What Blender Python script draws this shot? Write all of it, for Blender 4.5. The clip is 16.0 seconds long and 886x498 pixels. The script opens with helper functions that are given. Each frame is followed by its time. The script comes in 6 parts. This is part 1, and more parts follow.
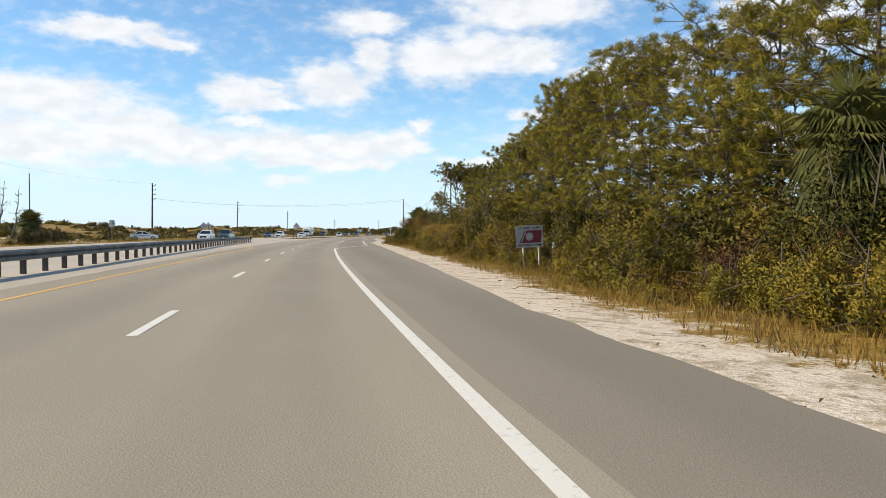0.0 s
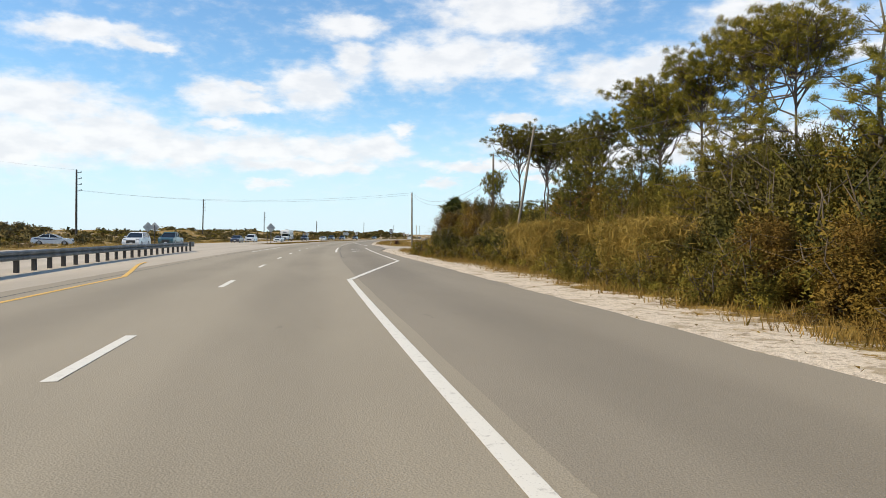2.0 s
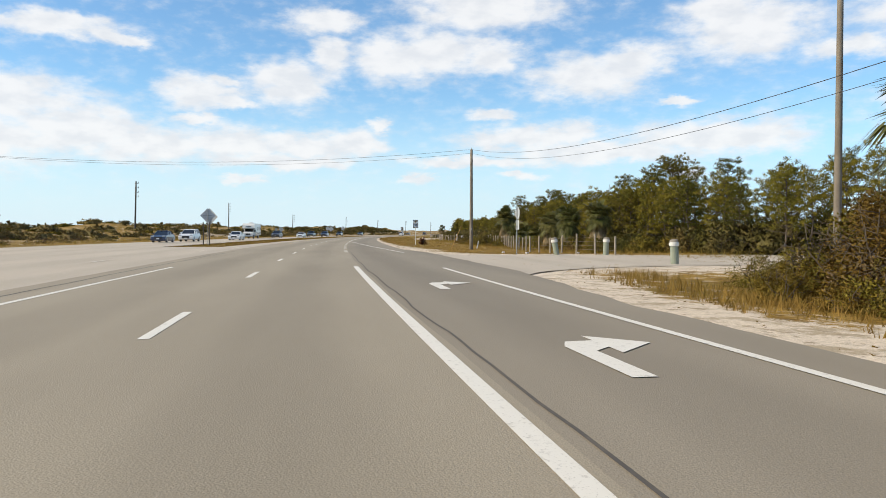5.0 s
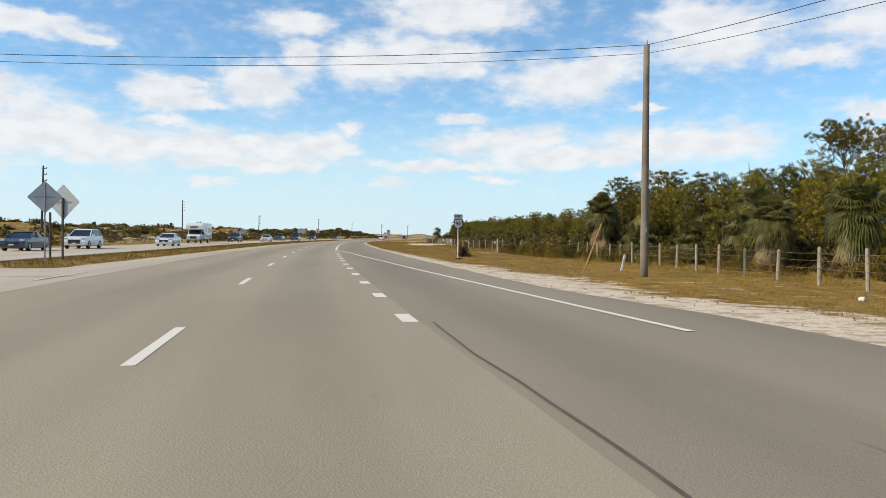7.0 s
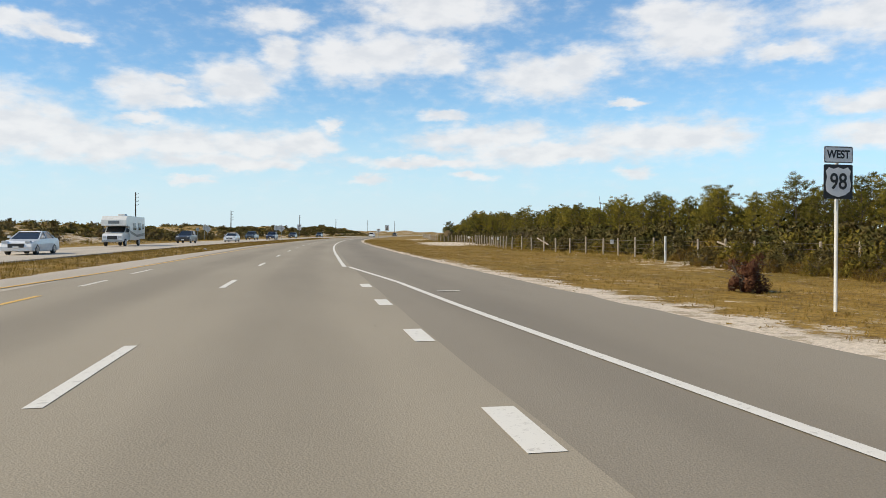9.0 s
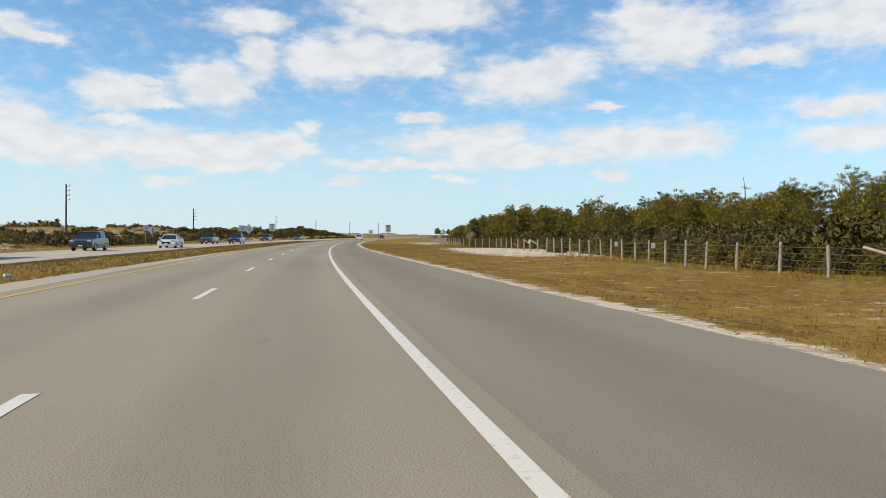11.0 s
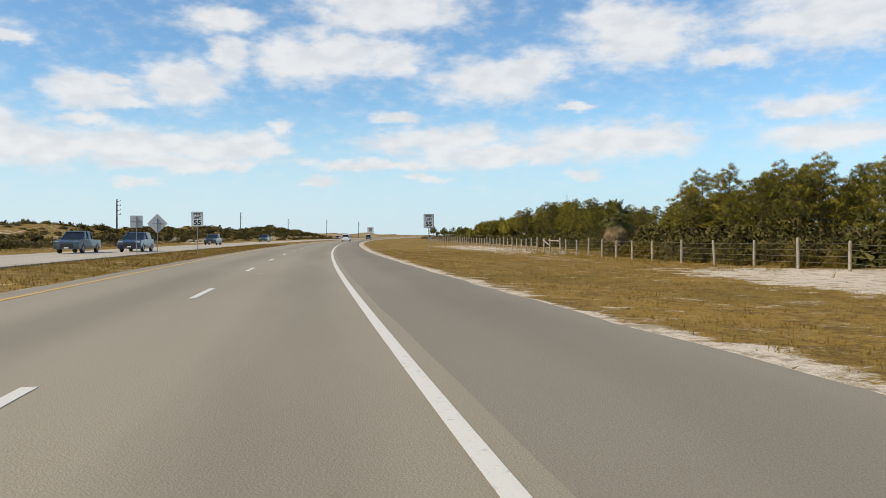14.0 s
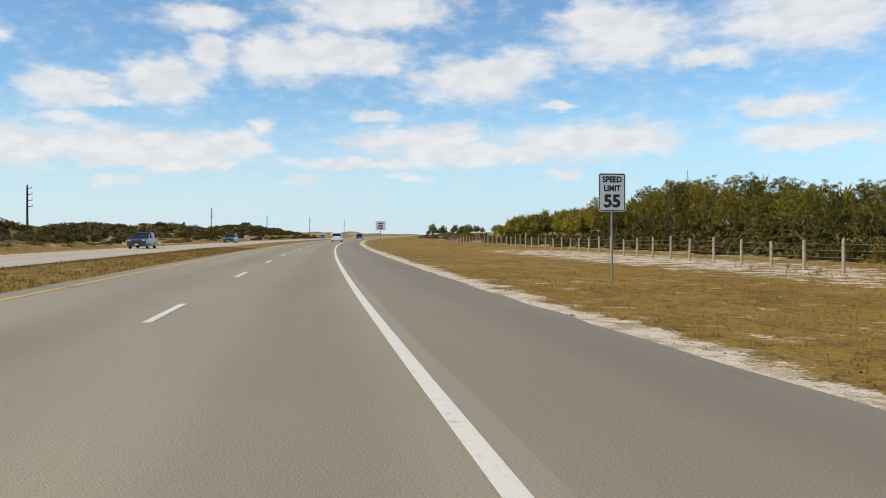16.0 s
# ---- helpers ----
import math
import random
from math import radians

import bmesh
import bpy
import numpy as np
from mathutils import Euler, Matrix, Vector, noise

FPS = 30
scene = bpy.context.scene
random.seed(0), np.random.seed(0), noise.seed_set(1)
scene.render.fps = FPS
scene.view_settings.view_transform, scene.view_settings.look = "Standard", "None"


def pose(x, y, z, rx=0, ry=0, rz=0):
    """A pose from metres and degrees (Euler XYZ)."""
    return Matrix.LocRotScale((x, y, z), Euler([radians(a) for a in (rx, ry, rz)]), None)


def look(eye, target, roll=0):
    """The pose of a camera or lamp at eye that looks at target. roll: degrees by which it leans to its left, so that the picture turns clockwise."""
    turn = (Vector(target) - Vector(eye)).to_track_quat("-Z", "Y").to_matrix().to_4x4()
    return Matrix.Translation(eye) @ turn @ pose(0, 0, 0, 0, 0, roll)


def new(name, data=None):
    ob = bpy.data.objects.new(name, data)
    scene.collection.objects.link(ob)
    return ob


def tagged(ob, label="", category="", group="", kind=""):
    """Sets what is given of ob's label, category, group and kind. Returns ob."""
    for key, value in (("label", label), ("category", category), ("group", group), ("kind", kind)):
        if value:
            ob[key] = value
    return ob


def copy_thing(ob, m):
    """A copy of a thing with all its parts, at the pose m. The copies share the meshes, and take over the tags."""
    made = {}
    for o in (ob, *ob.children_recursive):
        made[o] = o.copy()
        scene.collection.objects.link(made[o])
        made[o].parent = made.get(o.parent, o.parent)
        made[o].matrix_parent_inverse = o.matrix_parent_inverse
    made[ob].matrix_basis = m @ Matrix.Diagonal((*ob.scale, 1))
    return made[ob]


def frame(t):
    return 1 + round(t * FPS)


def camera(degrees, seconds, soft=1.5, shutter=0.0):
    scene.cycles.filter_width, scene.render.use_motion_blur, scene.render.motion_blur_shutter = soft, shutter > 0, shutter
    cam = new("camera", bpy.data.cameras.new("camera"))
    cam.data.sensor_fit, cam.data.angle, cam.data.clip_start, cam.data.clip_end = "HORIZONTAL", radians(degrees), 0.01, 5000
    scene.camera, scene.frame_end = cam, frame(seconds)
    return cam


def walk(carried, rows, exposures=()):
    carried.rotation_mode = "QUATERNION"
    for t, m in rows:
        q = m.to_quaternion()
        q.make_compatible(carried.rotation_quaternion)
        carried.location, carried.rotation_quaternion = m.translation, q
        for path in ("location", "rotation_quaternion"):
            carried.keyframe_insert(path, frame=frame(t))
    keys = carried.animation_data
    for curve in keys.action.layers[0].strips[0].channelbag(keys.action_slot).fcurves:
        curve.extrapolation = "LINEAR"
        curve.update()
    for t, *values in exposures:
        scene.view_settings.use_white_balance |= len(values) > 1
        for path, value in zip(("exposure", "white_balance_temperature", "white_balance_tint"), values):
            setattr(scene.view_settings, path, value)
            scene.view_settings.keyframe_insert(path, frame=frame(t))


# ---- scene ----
cam = camera(60.74, 16.0, soft=0.75, shutter=0.0)
# seconds, x, y, yaw, pitch, roll of the eye, which rides 1.24 m over the road
PATH = [
    (0.0, 0.00, 0.00, -0.83, -1.19, -0.09), (0.5, -1.58, 9.65, -1.28, -1.05, -0.10),
    (1.0, -3.09, 19.33, -1.73, -0.77, -0.10), (1.5, -4.54, 29.05, -1.98, -0.69, -0.17),
    (2.0, -5.94, 38.79, -2.27, -0.89, -0.20), (2.5, -7.30, 48.55, -2.55, -0.92, -0.31),
    (3.0, -8.60, 58.31, -2.84, -1.08, -0.28), (3.5, -9.85, 68.04, -3.13, -0.99, -0.22),
    (4.0, -11.03, 77.74, -3.69, -1.02, -0.20), (4.2, -11.47, 81.61, -3.50, -1.15, -0.19),
    (6.3, -15.62, 121.74, -5.18, -1.22, -0.20), (6.5, -15.97, 125.54, -5.28, -1.15, -0.28),
    (7.0, -16.73, 135.04, -6.19, -0.90, -0.45), (7.5, -17.40, 144.56, -6.67, -0.90, -0.39),
    (8.0, -18.00, 154.11, -6.99, -1.00, -0.28), (8.5, -18.53, 163.68, -7.16, -1.18, -0.06),
    (9.0, -18.97, 173.29, -7.58, -1.16, 0.09), (11.3, -20.50, 218.20, -9.29, -0.98, 0.05),
    (11.5, -20.59, 222.18, -9.35, -1.05, 0.01), (12.0, -20.74, 232.18, -9.62, -1.14, 0.03),
    (12.5, -20.82, 242.26, -9.97, -1.14, 0.19), (13.0, -20.83, 252.41, -10.47, -1.19, 0.32),
    (13.5, -20.77, 262.61, -10.97, -1.15, 0.35), (14.0, -20.64, 272.85, -11.19, -1.01, 0.36),
    (14.5, -20.44, 283.10, -11.59, -1.00, 0.36), (15.0, -20.19, 293.36, -11.97, -1.30, 0.28),
    (15.5, -19.88, 303.62, -12.16, -1.32, 0.32), (16.0, -19.51, 313.88, -12.52, -1.09, 0.41)]
walk(cam, [(t, pose(x, y, 1.24, 90 + pitch, roll, yaw)) for t, x, y, yaw, pitch, roll in PATH],
     [(0.0, 0.05), (4.0, 0.0), (8.0, -0.12), (12.0, -0.18), (16.0, -0.20)])


# ---- the line of the road: s metres along the driven lane, u metres to the right of it ----
def _line():
    s = np.arange(-600.0, 5200.0, 1.0)
    bend = np.where((s > -60) & (s < 320), 1 / 1474.7, np.where((s >= 320) & (s < 620), 1 / 1930.0, 0.0))
    turn = radians(9.66) - (np.cumsum(bend) - np.cumsum(bend)[600])
    x, y = np.cumsum(-np.sin(turn)), np.cumsum(np.cos(turn))
    return s, x - x[600], y - y[600], turn


LINE_S, LINE_X, LINE_Y, LINE_TURN = _line()


def place(s, u, z=0.0):
    """World places of road places, for arrays."""
    s, u = np.broadcast_arrays(np.asarray(s, float), np.asarray(u, float))
    a = np.interp(s, LINE_S, LINE_TURN)
    x = np.interp(s, LINE_S, LINE_X) + u * np.cos(a)
    y = np.interp(s, LINE_S, LINE_Y) + u * np.sin(a)
    return np.stack([x, y, np.broadcast_to(np.asarray(z, float), s.shape)], -1)


def stand(s, u, z=0.0, turn=0.0, lean=0.0, tip=0.0):
    """Pose at a road place; turn 0 looks along the road (local +y ahead)."""
    x, y, zz = place(s, u, z)
    return pose(x, y, zz, tip, lean, math.degrees(np.interp(s, LINE_S, LINE_TURN)) + turn)


def lane_shift(s):
    return np.interp(s, [215, 246, 306, 330], [0.0, -0.18, -0.46, -0.54])


# ---- sky, sun ----
SUN_AZ, SUN_EL = 100.0, 40.0        # degrees to the left of +y, height
CLOUDS_A = [
    (0.0, 12.8, 3.0, 1.6), (-3.3, 13.3, 3.9, 1.8), (-7.6, 13.0, 2.4, 1.2), (7.4, 10.9, 3.0, 1.6),
    (4.4, 13.0, 1.3, 1.2), (14.0, 9.9, 2.6, 1.2), (11.7, 9.2, 1.9, 0.5), (12.1, 11.0, 1.2, 0.4),
    (21.4, 7.1, 4.7, 1.4), (17.3, 6.1, 4.7, 1.3), (14.0, 8.1, 1.7, 0.4), (11.4, 6.5, 3.4, 1.1),
    (6.2, 6.5, 3.9, 1.0), (2.5, 6.6, 2.1, 0.9), (0.9, 7.8, 0.9, 0.5), (7.8, 5.3, 5.6, 0.5),
    (11.0, 3.9, 1.7, 0.3), (-7.2, 16.5, 5.6, 1.5), (-7.6, 8.7, 1.8, 0.4), (-10.2, 7.0, 4.7, 0.9)]
CLOUDS_B = [
    (-13.4, 7.4, 2.1, 0.8), (-6.4, 5.4, 5.1, 0.4), (-16.1, 6.0, 6.4, 0.7), (-23.4, 7.0, 5.6, 1.1),
    (-26.1, 6.9, 3.2, 1.2), (-2.1, 4.2, 1.1, 0.4), (-9.8, 4.3, 1.3, 0.3), (-21.8, 4.5, 1.2, 0.4),
    (-14.8, 11.4, 4.1, 1.5), (-18.1, 12.4, 2.6, 1.2), (-21.4, 9.4, 1.2, 0.3), (-25.8, 14.1, 4.5, 2.0),
    (-23.7, 15.6, 2.1, 1.2), (-32.1, 12.3, 2.4, 0.7), (19.9, 13.3, 1.6, 0.4), (5.0, 15.3, 2.6, 0.8)]
CLOUDS_C = [
    (26.8, 9.0, 6.0, 1.5), (27.5, 6.1, 5.6, 1.7), (23.0, 13.8, 3.9, 0.7), (19.0, 13.1, 1.6, 0.4),
    (-38.6, 6.5, 4.3, 0.9), (-37.2, 8.5, 3.1, 0.8), (-38.6, 14.3, 6.0, 1.9)]


class Nodes:
    """Short hand for node trees."""

    def __init__(self, tree):
        self.tree = tree
        tree.nodes.clear()

    def add(self, kind, inputs=(), **settings):
        n = self.tree.nodes.new(kind)
        for k, v in settings.items():
            if k == "operation":
                n.operation = v
            elif k == "use_clamp":
                n.use_clamp = v
            elif k == "interpolation_type":
                n.interpolation_type = v
            elif k == "data_type":
                n.data_type = v
            elif k == "blend_type":
                n.blend_type = v
            elif k == "sky_type":
                n.sky_type = v
            elif k == "sun_disc":
                n.sun_disc = v
            elif k == "uv_map":
                n.uv_map = v
            elif k == "attribute_name":
                n.attribute_name = v
        for k, v in dict(inputs).items():
            if hasattr(v, "is_linked") or hasattr(v, "links"):
                self.tree.links.new(v, n.inputs[k])
            else:
                n.inputs[k].default_value = v
        return n

    def math(self, op, a, b=0.0, c=0.0, clamp=False):
        return self.add("ShaderNodeMath", {0: a, 1: b, 2: c}, operation=op, use_clamp=clamp).outputs[0]

    def vec(self, op, a, b=(0, 0, 0)):
        n = self.add("ShaderNodeVectorMath", {0: a, 1: b}, operation=op)
        return n.outputs["Value"] if op in ("LENGTH", "DOT_PRODUCT") else n.outputs[0]

    def noise(self, scale, detail=4.0, rough=0.55, where=None, dist=0.0, out="Fac"):
        inp = {"Scale": scale, "Detail": detail, "Roughness": rough, "Distortion": dist}
        if where is not None:
            inp["Vector"] = where
        return self.add("ShaderNodeTexNoise", inp).outputs[out]

    def span(self, v, a, b, c=0.0, d=1.0, smooth=True):
        return self.add("ShaderNodeMapRange", {0: v, 1: a, 2: b, 3: c, 4: d},
                        interpolation_type="SMOOTHSTEP" if smooth else "LINEAR").outputs[0]

    def mix(self, fac, a, b, blend="MIX"):
        n = self.add("ShaderNodeMix", {0: fac}, data_type="RGBA", blend_type=blend)
        for sock, v in ((n.inputs[6], a), (n.inputs[7], b)):
            if hasattr(v, "links"):
                self.tree.links.new(v, sock)
            else:
                sock.default_value = (*v, 1) if len(v) == 3 else v
        return n.outputs[2]


def make_world():
    world = bpy.data.worlds.new("sky")
    scene.world = world
    world.use_nodes = True
    n = Nodes(world.node_tree)
    sky = n.add("ShaderNodeTexSky", sky_type="NISHITA", sun_disc=False)
    sky.sun_elevation, sky.sun_rotation = radians(SUN_EL), radians(-SUN_AZ)
    sky.air_density, sky.dust_density, sky.ozone_density = 1.0, 0.1, 1.6
    way = n.add("ShaderNodeTexCoord").outputs["Generated"]
    xyz = n.add("ShaderNodeSeparateXYZ", {0: way})
    az = n.math("DEGREES", n.math("ARCTAN2", n.math("MULTIPLY", xyz.outputs[0], -1.0), xyz.outputs[1]))
    el = n.math("DEGREES", n.math("ARCSINE", xyz.outputs[2]))
    spot = n.add("ShaderNodeCombineXYZ", {0: az, 1: el, 2: 0.0}).outputs[0]
    stretched = n.vec("MULTIPLY", spot, (0.30, 0.62, 1.0))
    warp = n.vec("SUBTRACT", n.noise(1.2, 4.0, 0.6, stretched, out="Color"), (0.5, 0.5, 0.5))
    spot2 = n.vec("ADD", spot, n.vec("MULTIPLY", warp, (3.6, 1.8, 0.0)))
    total = None
    for a, e, w, h in CLOUDS_A + CLOUDS_B + CLOUDS_C:
        d = n.vec("LENGTH", n.vec("MULTIPLY", n.vec("SUBTRACT", spot2, (a, e, 0)), (1 / w, 1 / h, 0)))
        one = n.span(d, 2.2, 0.0)
        total = one if total is None else n.math("SMOOTH_MAX", total, one, 0.35)
    # scattered cloud over the rest of the dome, outside the mapped part
    rest = n.noise(2.2, 5.0, 0.55, n.vec("MULTIPLY", way, (1.0, 1.0, 2.2)))
    rest = n.math("MULTIPLY", n.span(rest, 0.58, 0.72), n.span(n.math("ABSOLUTE", n.math("ADD", az, 6.0)), 38.0, 60.0))
    high = n.math("MULTIPLY", n.span(n.noise(2.4, 5.0, 0.55, way), 0.66, 0.78), n.span(el, 19.0, 26.0))
    total = n.math("MAXIMUM", total, n.math("MAXIMUM", rest, high))
    fine = n.noise(2.0, 6.0, 0.56, stretched)
    density = n.math("ADD", total, n.math("MULTIPLY", n.math("SUBTRACT", fine, 0.5), 0.85))
    mask = n.span(density, 0.18, 0.88)
    mask = n.math("MULTIPLY", mask, n.span(el, 1.0, 5.0, 0.25, 1.0))
    thick = n.span(n.noise(1.6, 4.0, 0.5, n.vec("ADD", stretched, (0.0, -0.35, 3.0))), 0.35, 0.7)
    white = n.mix(thick, (1.0, 1.0, 1.0), (0.86, 0.88, 0.91))
    # the haze is thicker towards the sun's side
    veil = n.math("MULTIPLY", n.span(el, 11.0, 0.0, 0.0, 0.84), n.span(az, -48.0, 12.0, 0.85, 1.0))
    blue = n.mix(1.0, sky.outputs[0], (0.80, 1.03, 1.14), "MULTIPLY")
    haze = n.mix(veil, blue, n.mix(n.span(az, -45.0, 10.0), (3.5, 4.9, 6.4), (4.75, 5.85, 6.7)))
    low = n.add("ShaderNodeBackground", {"Color": haze, "Strength": 0.150})
    top = n.add("ShaderNodeBackground", {"Color": white, "Strength": 0.98})
    both = n.add("ShaderNodeMixShader", {0: n.math("MULTIPLY", mask, 0.92), 1: low.outputs[0], 2: top.outputs[0]})
    n.add("ShaderNodeOutputWorld", {0: both.outputs[0]})


make_world()
sun = new("sun", bpy.data.lights.new("sun", "SUN"))
sun.data.energy, sun.data.angle, sun.data.color = 5.0, radians(0.6), (1.0, 0.86, 0.62)
_a, _e = radians(SUN_AZ), radians(SUN_EL)
sun.matrix_world = look((0, 0, 0), (math.sin(_a) * math.cos(_e), -math.cos(_a) * math.cos(_e), -math.sin(_e)))


# ---- materials ----
def material(name, base, rough=0.7, metal=0.0, spec=0.5):
    m = bpy.data.materials.new(name)
    m.use_nodes = True
    n = Nodes(m.node_tree)
    bsdf = n.add("ShaderNodeBsdfPrincipled", {"Roughness": rough, "Metallic": metal, "Specular IOR Level": spec})
    bsdf.inputs["Base Color"].default_value = (*base, 1)
    n.add("ShaderNodeOutputMaterial", {0: bsdf.outputs[0]})
    return m, n, bsdf


def bump(n, bsdf, height, strength=0.3, dist=0.02):
    b = n.add("ShaderNodeBump", {"Strength": strength, "Distance": dist, "Height": height})
    n.tree.links.new(b.outputs[0], bsdf.inputs["Normal"])


def worn(name, a, b, scale=3.0, rough=0.6, metal=0.0, fine=40.0, bumpy=0.15, spec=0.5):
    """Two close colours in blotches, finer grain and relief."""
    m, n, bsdf = material(name, a, rough, metal, spec)
    where = n.add("ShaderNodeTexCoord").outputs["Object"]
    big, small = n.noise(scale, 5.0, 0.6, where), n.noise(fine, 3.0, 0.6, where)
    c = n.mix(n.span(big, 0.35, 0.68), a, b)
    c = n.mix(n.math("MULTIPLY", n.span(small, 0.3, 0.75), 0.35), c, tuple(x * 0.7 for x in b))
    n.tree.links.new(c, bsdf.inputs["Base Color"])
    n.tree.links.new(n.span(big, 0.3, 0.7, max(rough - 0.12, 0.02), min(rough + 0.12, 1.0)), bsdf.inputs["Roughness"])
    bump(n, bsdf, small, bumpy, 0.01)
    return m


def asphalt(name, lane, joint, seed=0.0):
    """Sun-bleached asphalt: UV holds metres across and along the road. lane: colour; joint: colour of its stains."""
    m, n, bsdf = material(name, lane, 0.82, 0.0, 0.35)
    uv = n.add("ShaderNodeUVMap", uv_map="road").outputs[0]
    where = n.vec("ADD", uv, (seed, seed * 3.1, 0.0))
    xyz = n.add("ShaderNodeSeparateXYZ", {0: uv})
    patch = n.noise(0.35, 5.0, 0.6, n.vec("MULTIPLY", where, (1.0, 0.18, 1.0)))
    grain = n.noise(55.0, 3.0, 0.7, where)
    stone = n.add("ShaderNodeTexVoronoi", {"Vector": where, "Scale": 70.0}).outputs["Distance"]
    # oil-darkened middle of each 3.4 m lane, fading in and out along the road
    across = n.math("ADD", xyz.outputs[0], n.math("MULTIPLY", n.noise(0.08, 2.0, 0.5, where), 0.5))
    wave = n.math("COSINE", n.math("MULTIPLY", n.math("ADD", across, 0.1), 2 * math.pi / 3.42))
    tracks = n.math("MULTIPLY", n.span(wave, -0.4, 1.0), n.span(patch, 0.25, 0.75, 0.45, 0.95))
    c = n.mix(n.span(patch, 0.3, 0.72), lane, tuple(x * 0.86 for x in lane))
    c = n.mix(n.math("MULTIPLY", tracks, 0.75), c, joint)
    c = n.mix(n.math("MULTIPLY", n.span(grain, 0.42, 0.75), 0.5), c, tuple(x * 0.55 for x in lane))
    c = n.mix(n.math("MULTIPLY", n.span(stone, 0.35, 0.05), 0.35), c, tuple(min(x * 1.35, 0.8) for x in lane))
    # tar stains
    tar = n.span(n.noise(0.9, 6.0, 0.68, n.vec("MULTIPLY", where, (1.6, 0.35, 1.0))), 0.66, 0.74)
    c = n.mix(n.math("MULTIPLY", tar, 0.5), c, tuple(x * 0.4 for x in joint))
    n.tree.links.new(c, bsdf.inputs["Base Color"])
    bump(n, bsdf, n.math("ADD", grain, stone), 0.35, 0.006)
    return m


ASPHALT = asphalt("bleached_asphalt", (0.336, 0.286, 0.210), (0.222, 0.188, 0.138))
SHOULDER = asphalt("dark_asphalt", (0.276, 0.235, 0.176), (0.186, 0.158, 0.118), 31.0)
CONCRETE = asphalt("pale_pavement", (0.500, 0.430, 0.340), (0.39, 0.334, 0.263), 77.0)


def paint(name, colour, wear):
    m, n, bsdf = material(name, colour, 0.6)
    where = n.add("ShaderNodeTexCoord").outputs["Object"]
    chips = n.math("MAXIMUM", n.span(n.noise(9.0, 6.0, 0.7, where), 0.56, 0.66), n.span(n.noise(60.0, 2.0, 0.6, where), 0.62, 0.72))
    c = n.mix(n.math("MULTIPLY", chips, wear), colour, (0.34, 0.30, 0.25))
    n.tree.links.new(c, bsdf.inputs["Base Color"])
    return m


WHITE_LINE = paint("white_road_paint", (0.70, 0.66, 0.58), 0.55)
YELLOW_LINE = paint("yellow_road_paint", (0.72, 0.42, 0.055), 0.6)
FADED_LINE = paint("faded_road_paint", (0.62, 0.57, 0.48), 0.9)


def ground_material():
    """Grass, dry weeds and white sand. The 'sand' attribute says how sandy, 'lush' how green."""
    m, n, bsdf = material("sandy_turf", (0.2, 0.15, 0.06), 0.95, 0.0, 0.15)
    where = n.add("ShaderNodeTexCoord").outputs["Object"]
    sand = n.add("ShaderNodeAttribute", attribute_name="sand").outputs["Fac"]
    lush = n.add("ShaderNodeAttribute", attribute_name="lush").outputs["Fac"]
    big, mid, fine = n.noise(0.16, 5.0, 0.6, where), n.noise(1.1, 6.0, 0.68, where), n.noise(14.0, 4.0, 0.7, where)
    tiny = n.noise(60.0, 2.0, 0.6, where)
    dry = n.mix(n.span(mid, 0.35, 0.65), (0.315, 0.184, 0.030), (0.395, 0.248, 0.056))
    dry = n.mix(n.span(fine, 0.45, 0.72), dry, (0.10, 0.064, 0.018))
    green = n.mix(n.span(fine, 0.35, 0.65), (0.205, 0.142, 0.018), (0.120, 0.078, 0.012))
    grass = n.mix(n.math("MULTIPLY", n.span(n.math("ADD", big, n.math("MULTIPLY", mid, 0.5)), 0.6, 0.95), lush), dry, green)
    clump = n.math("ADD", n.math("MULTIPLY", n.noise(3.6, 5.0, 0.72, where), 0.6), n.math("MULTIPLY", n.noise(0.7, 4.0, 0.65, n.vec("MULTIPLY", where, (1.6, 0.6, 1.0))), 0.4))
    grass = n.mix(n.math("MULTIPLY", n.span(clump, 0.47, 0.60), 0.8), grass, (0.112, 0.064, 0.016))
    grass = n.mix(n.math("MULTIPLY", n.span(n.noise(7.0, 4.0, 0.7, n.vec("ADD", where, (7.0, 3.0, 0.0))), 0.56, 0.68), 0.6), grass, (0.42, 0.29, 0.09))
    pale = n.mix(n.span(fine, 0.35, 0.7), (0.76, 0.65, 0.52), (0.58, 0.48, 0.365))
    litter = n.math("MULTIPLY", n.span(n.noise(4.0, 6.0, 0.78, where), 0.53, 0.63), 0.75)
    pale = n.mix(litter, pale, (0.24, 0.18, 0.11))
    pale = n.mix(n.math("MULTIPLY", n.span(n.noise(1.3, 6.0, 0.74, n.vec("ADD", where, (3.0, 9.0, 0.0))), 0.50, 0.60), 0.7), pale, (0.33, 0.255, 0.155))
    edge = n.math("ADD", sand, n.math("MULTIPLY", n.math("SUBTRACT", n.math("ADD", mid, n.math("MULTIPLY", fine, 0.5)), 0.75), 2.3))
    c = n.mix(n.span(edge, 0.40, 0.62), grass, pale)
    c = n.mix(n.math("MULTIPLY", n.span(tiny, 0.4, 0.75), 0.3), c, (0.10, 0.075, 0.04))
    n.tree.links.new(c, bsdf.inputs["Base Color"])
    bump(n, bsdf, n.math("ADD", fine, n.math("MULTIPLY", mid, 2.0)), 0.6, 0.06)
    return m


GROUND = ground_material()


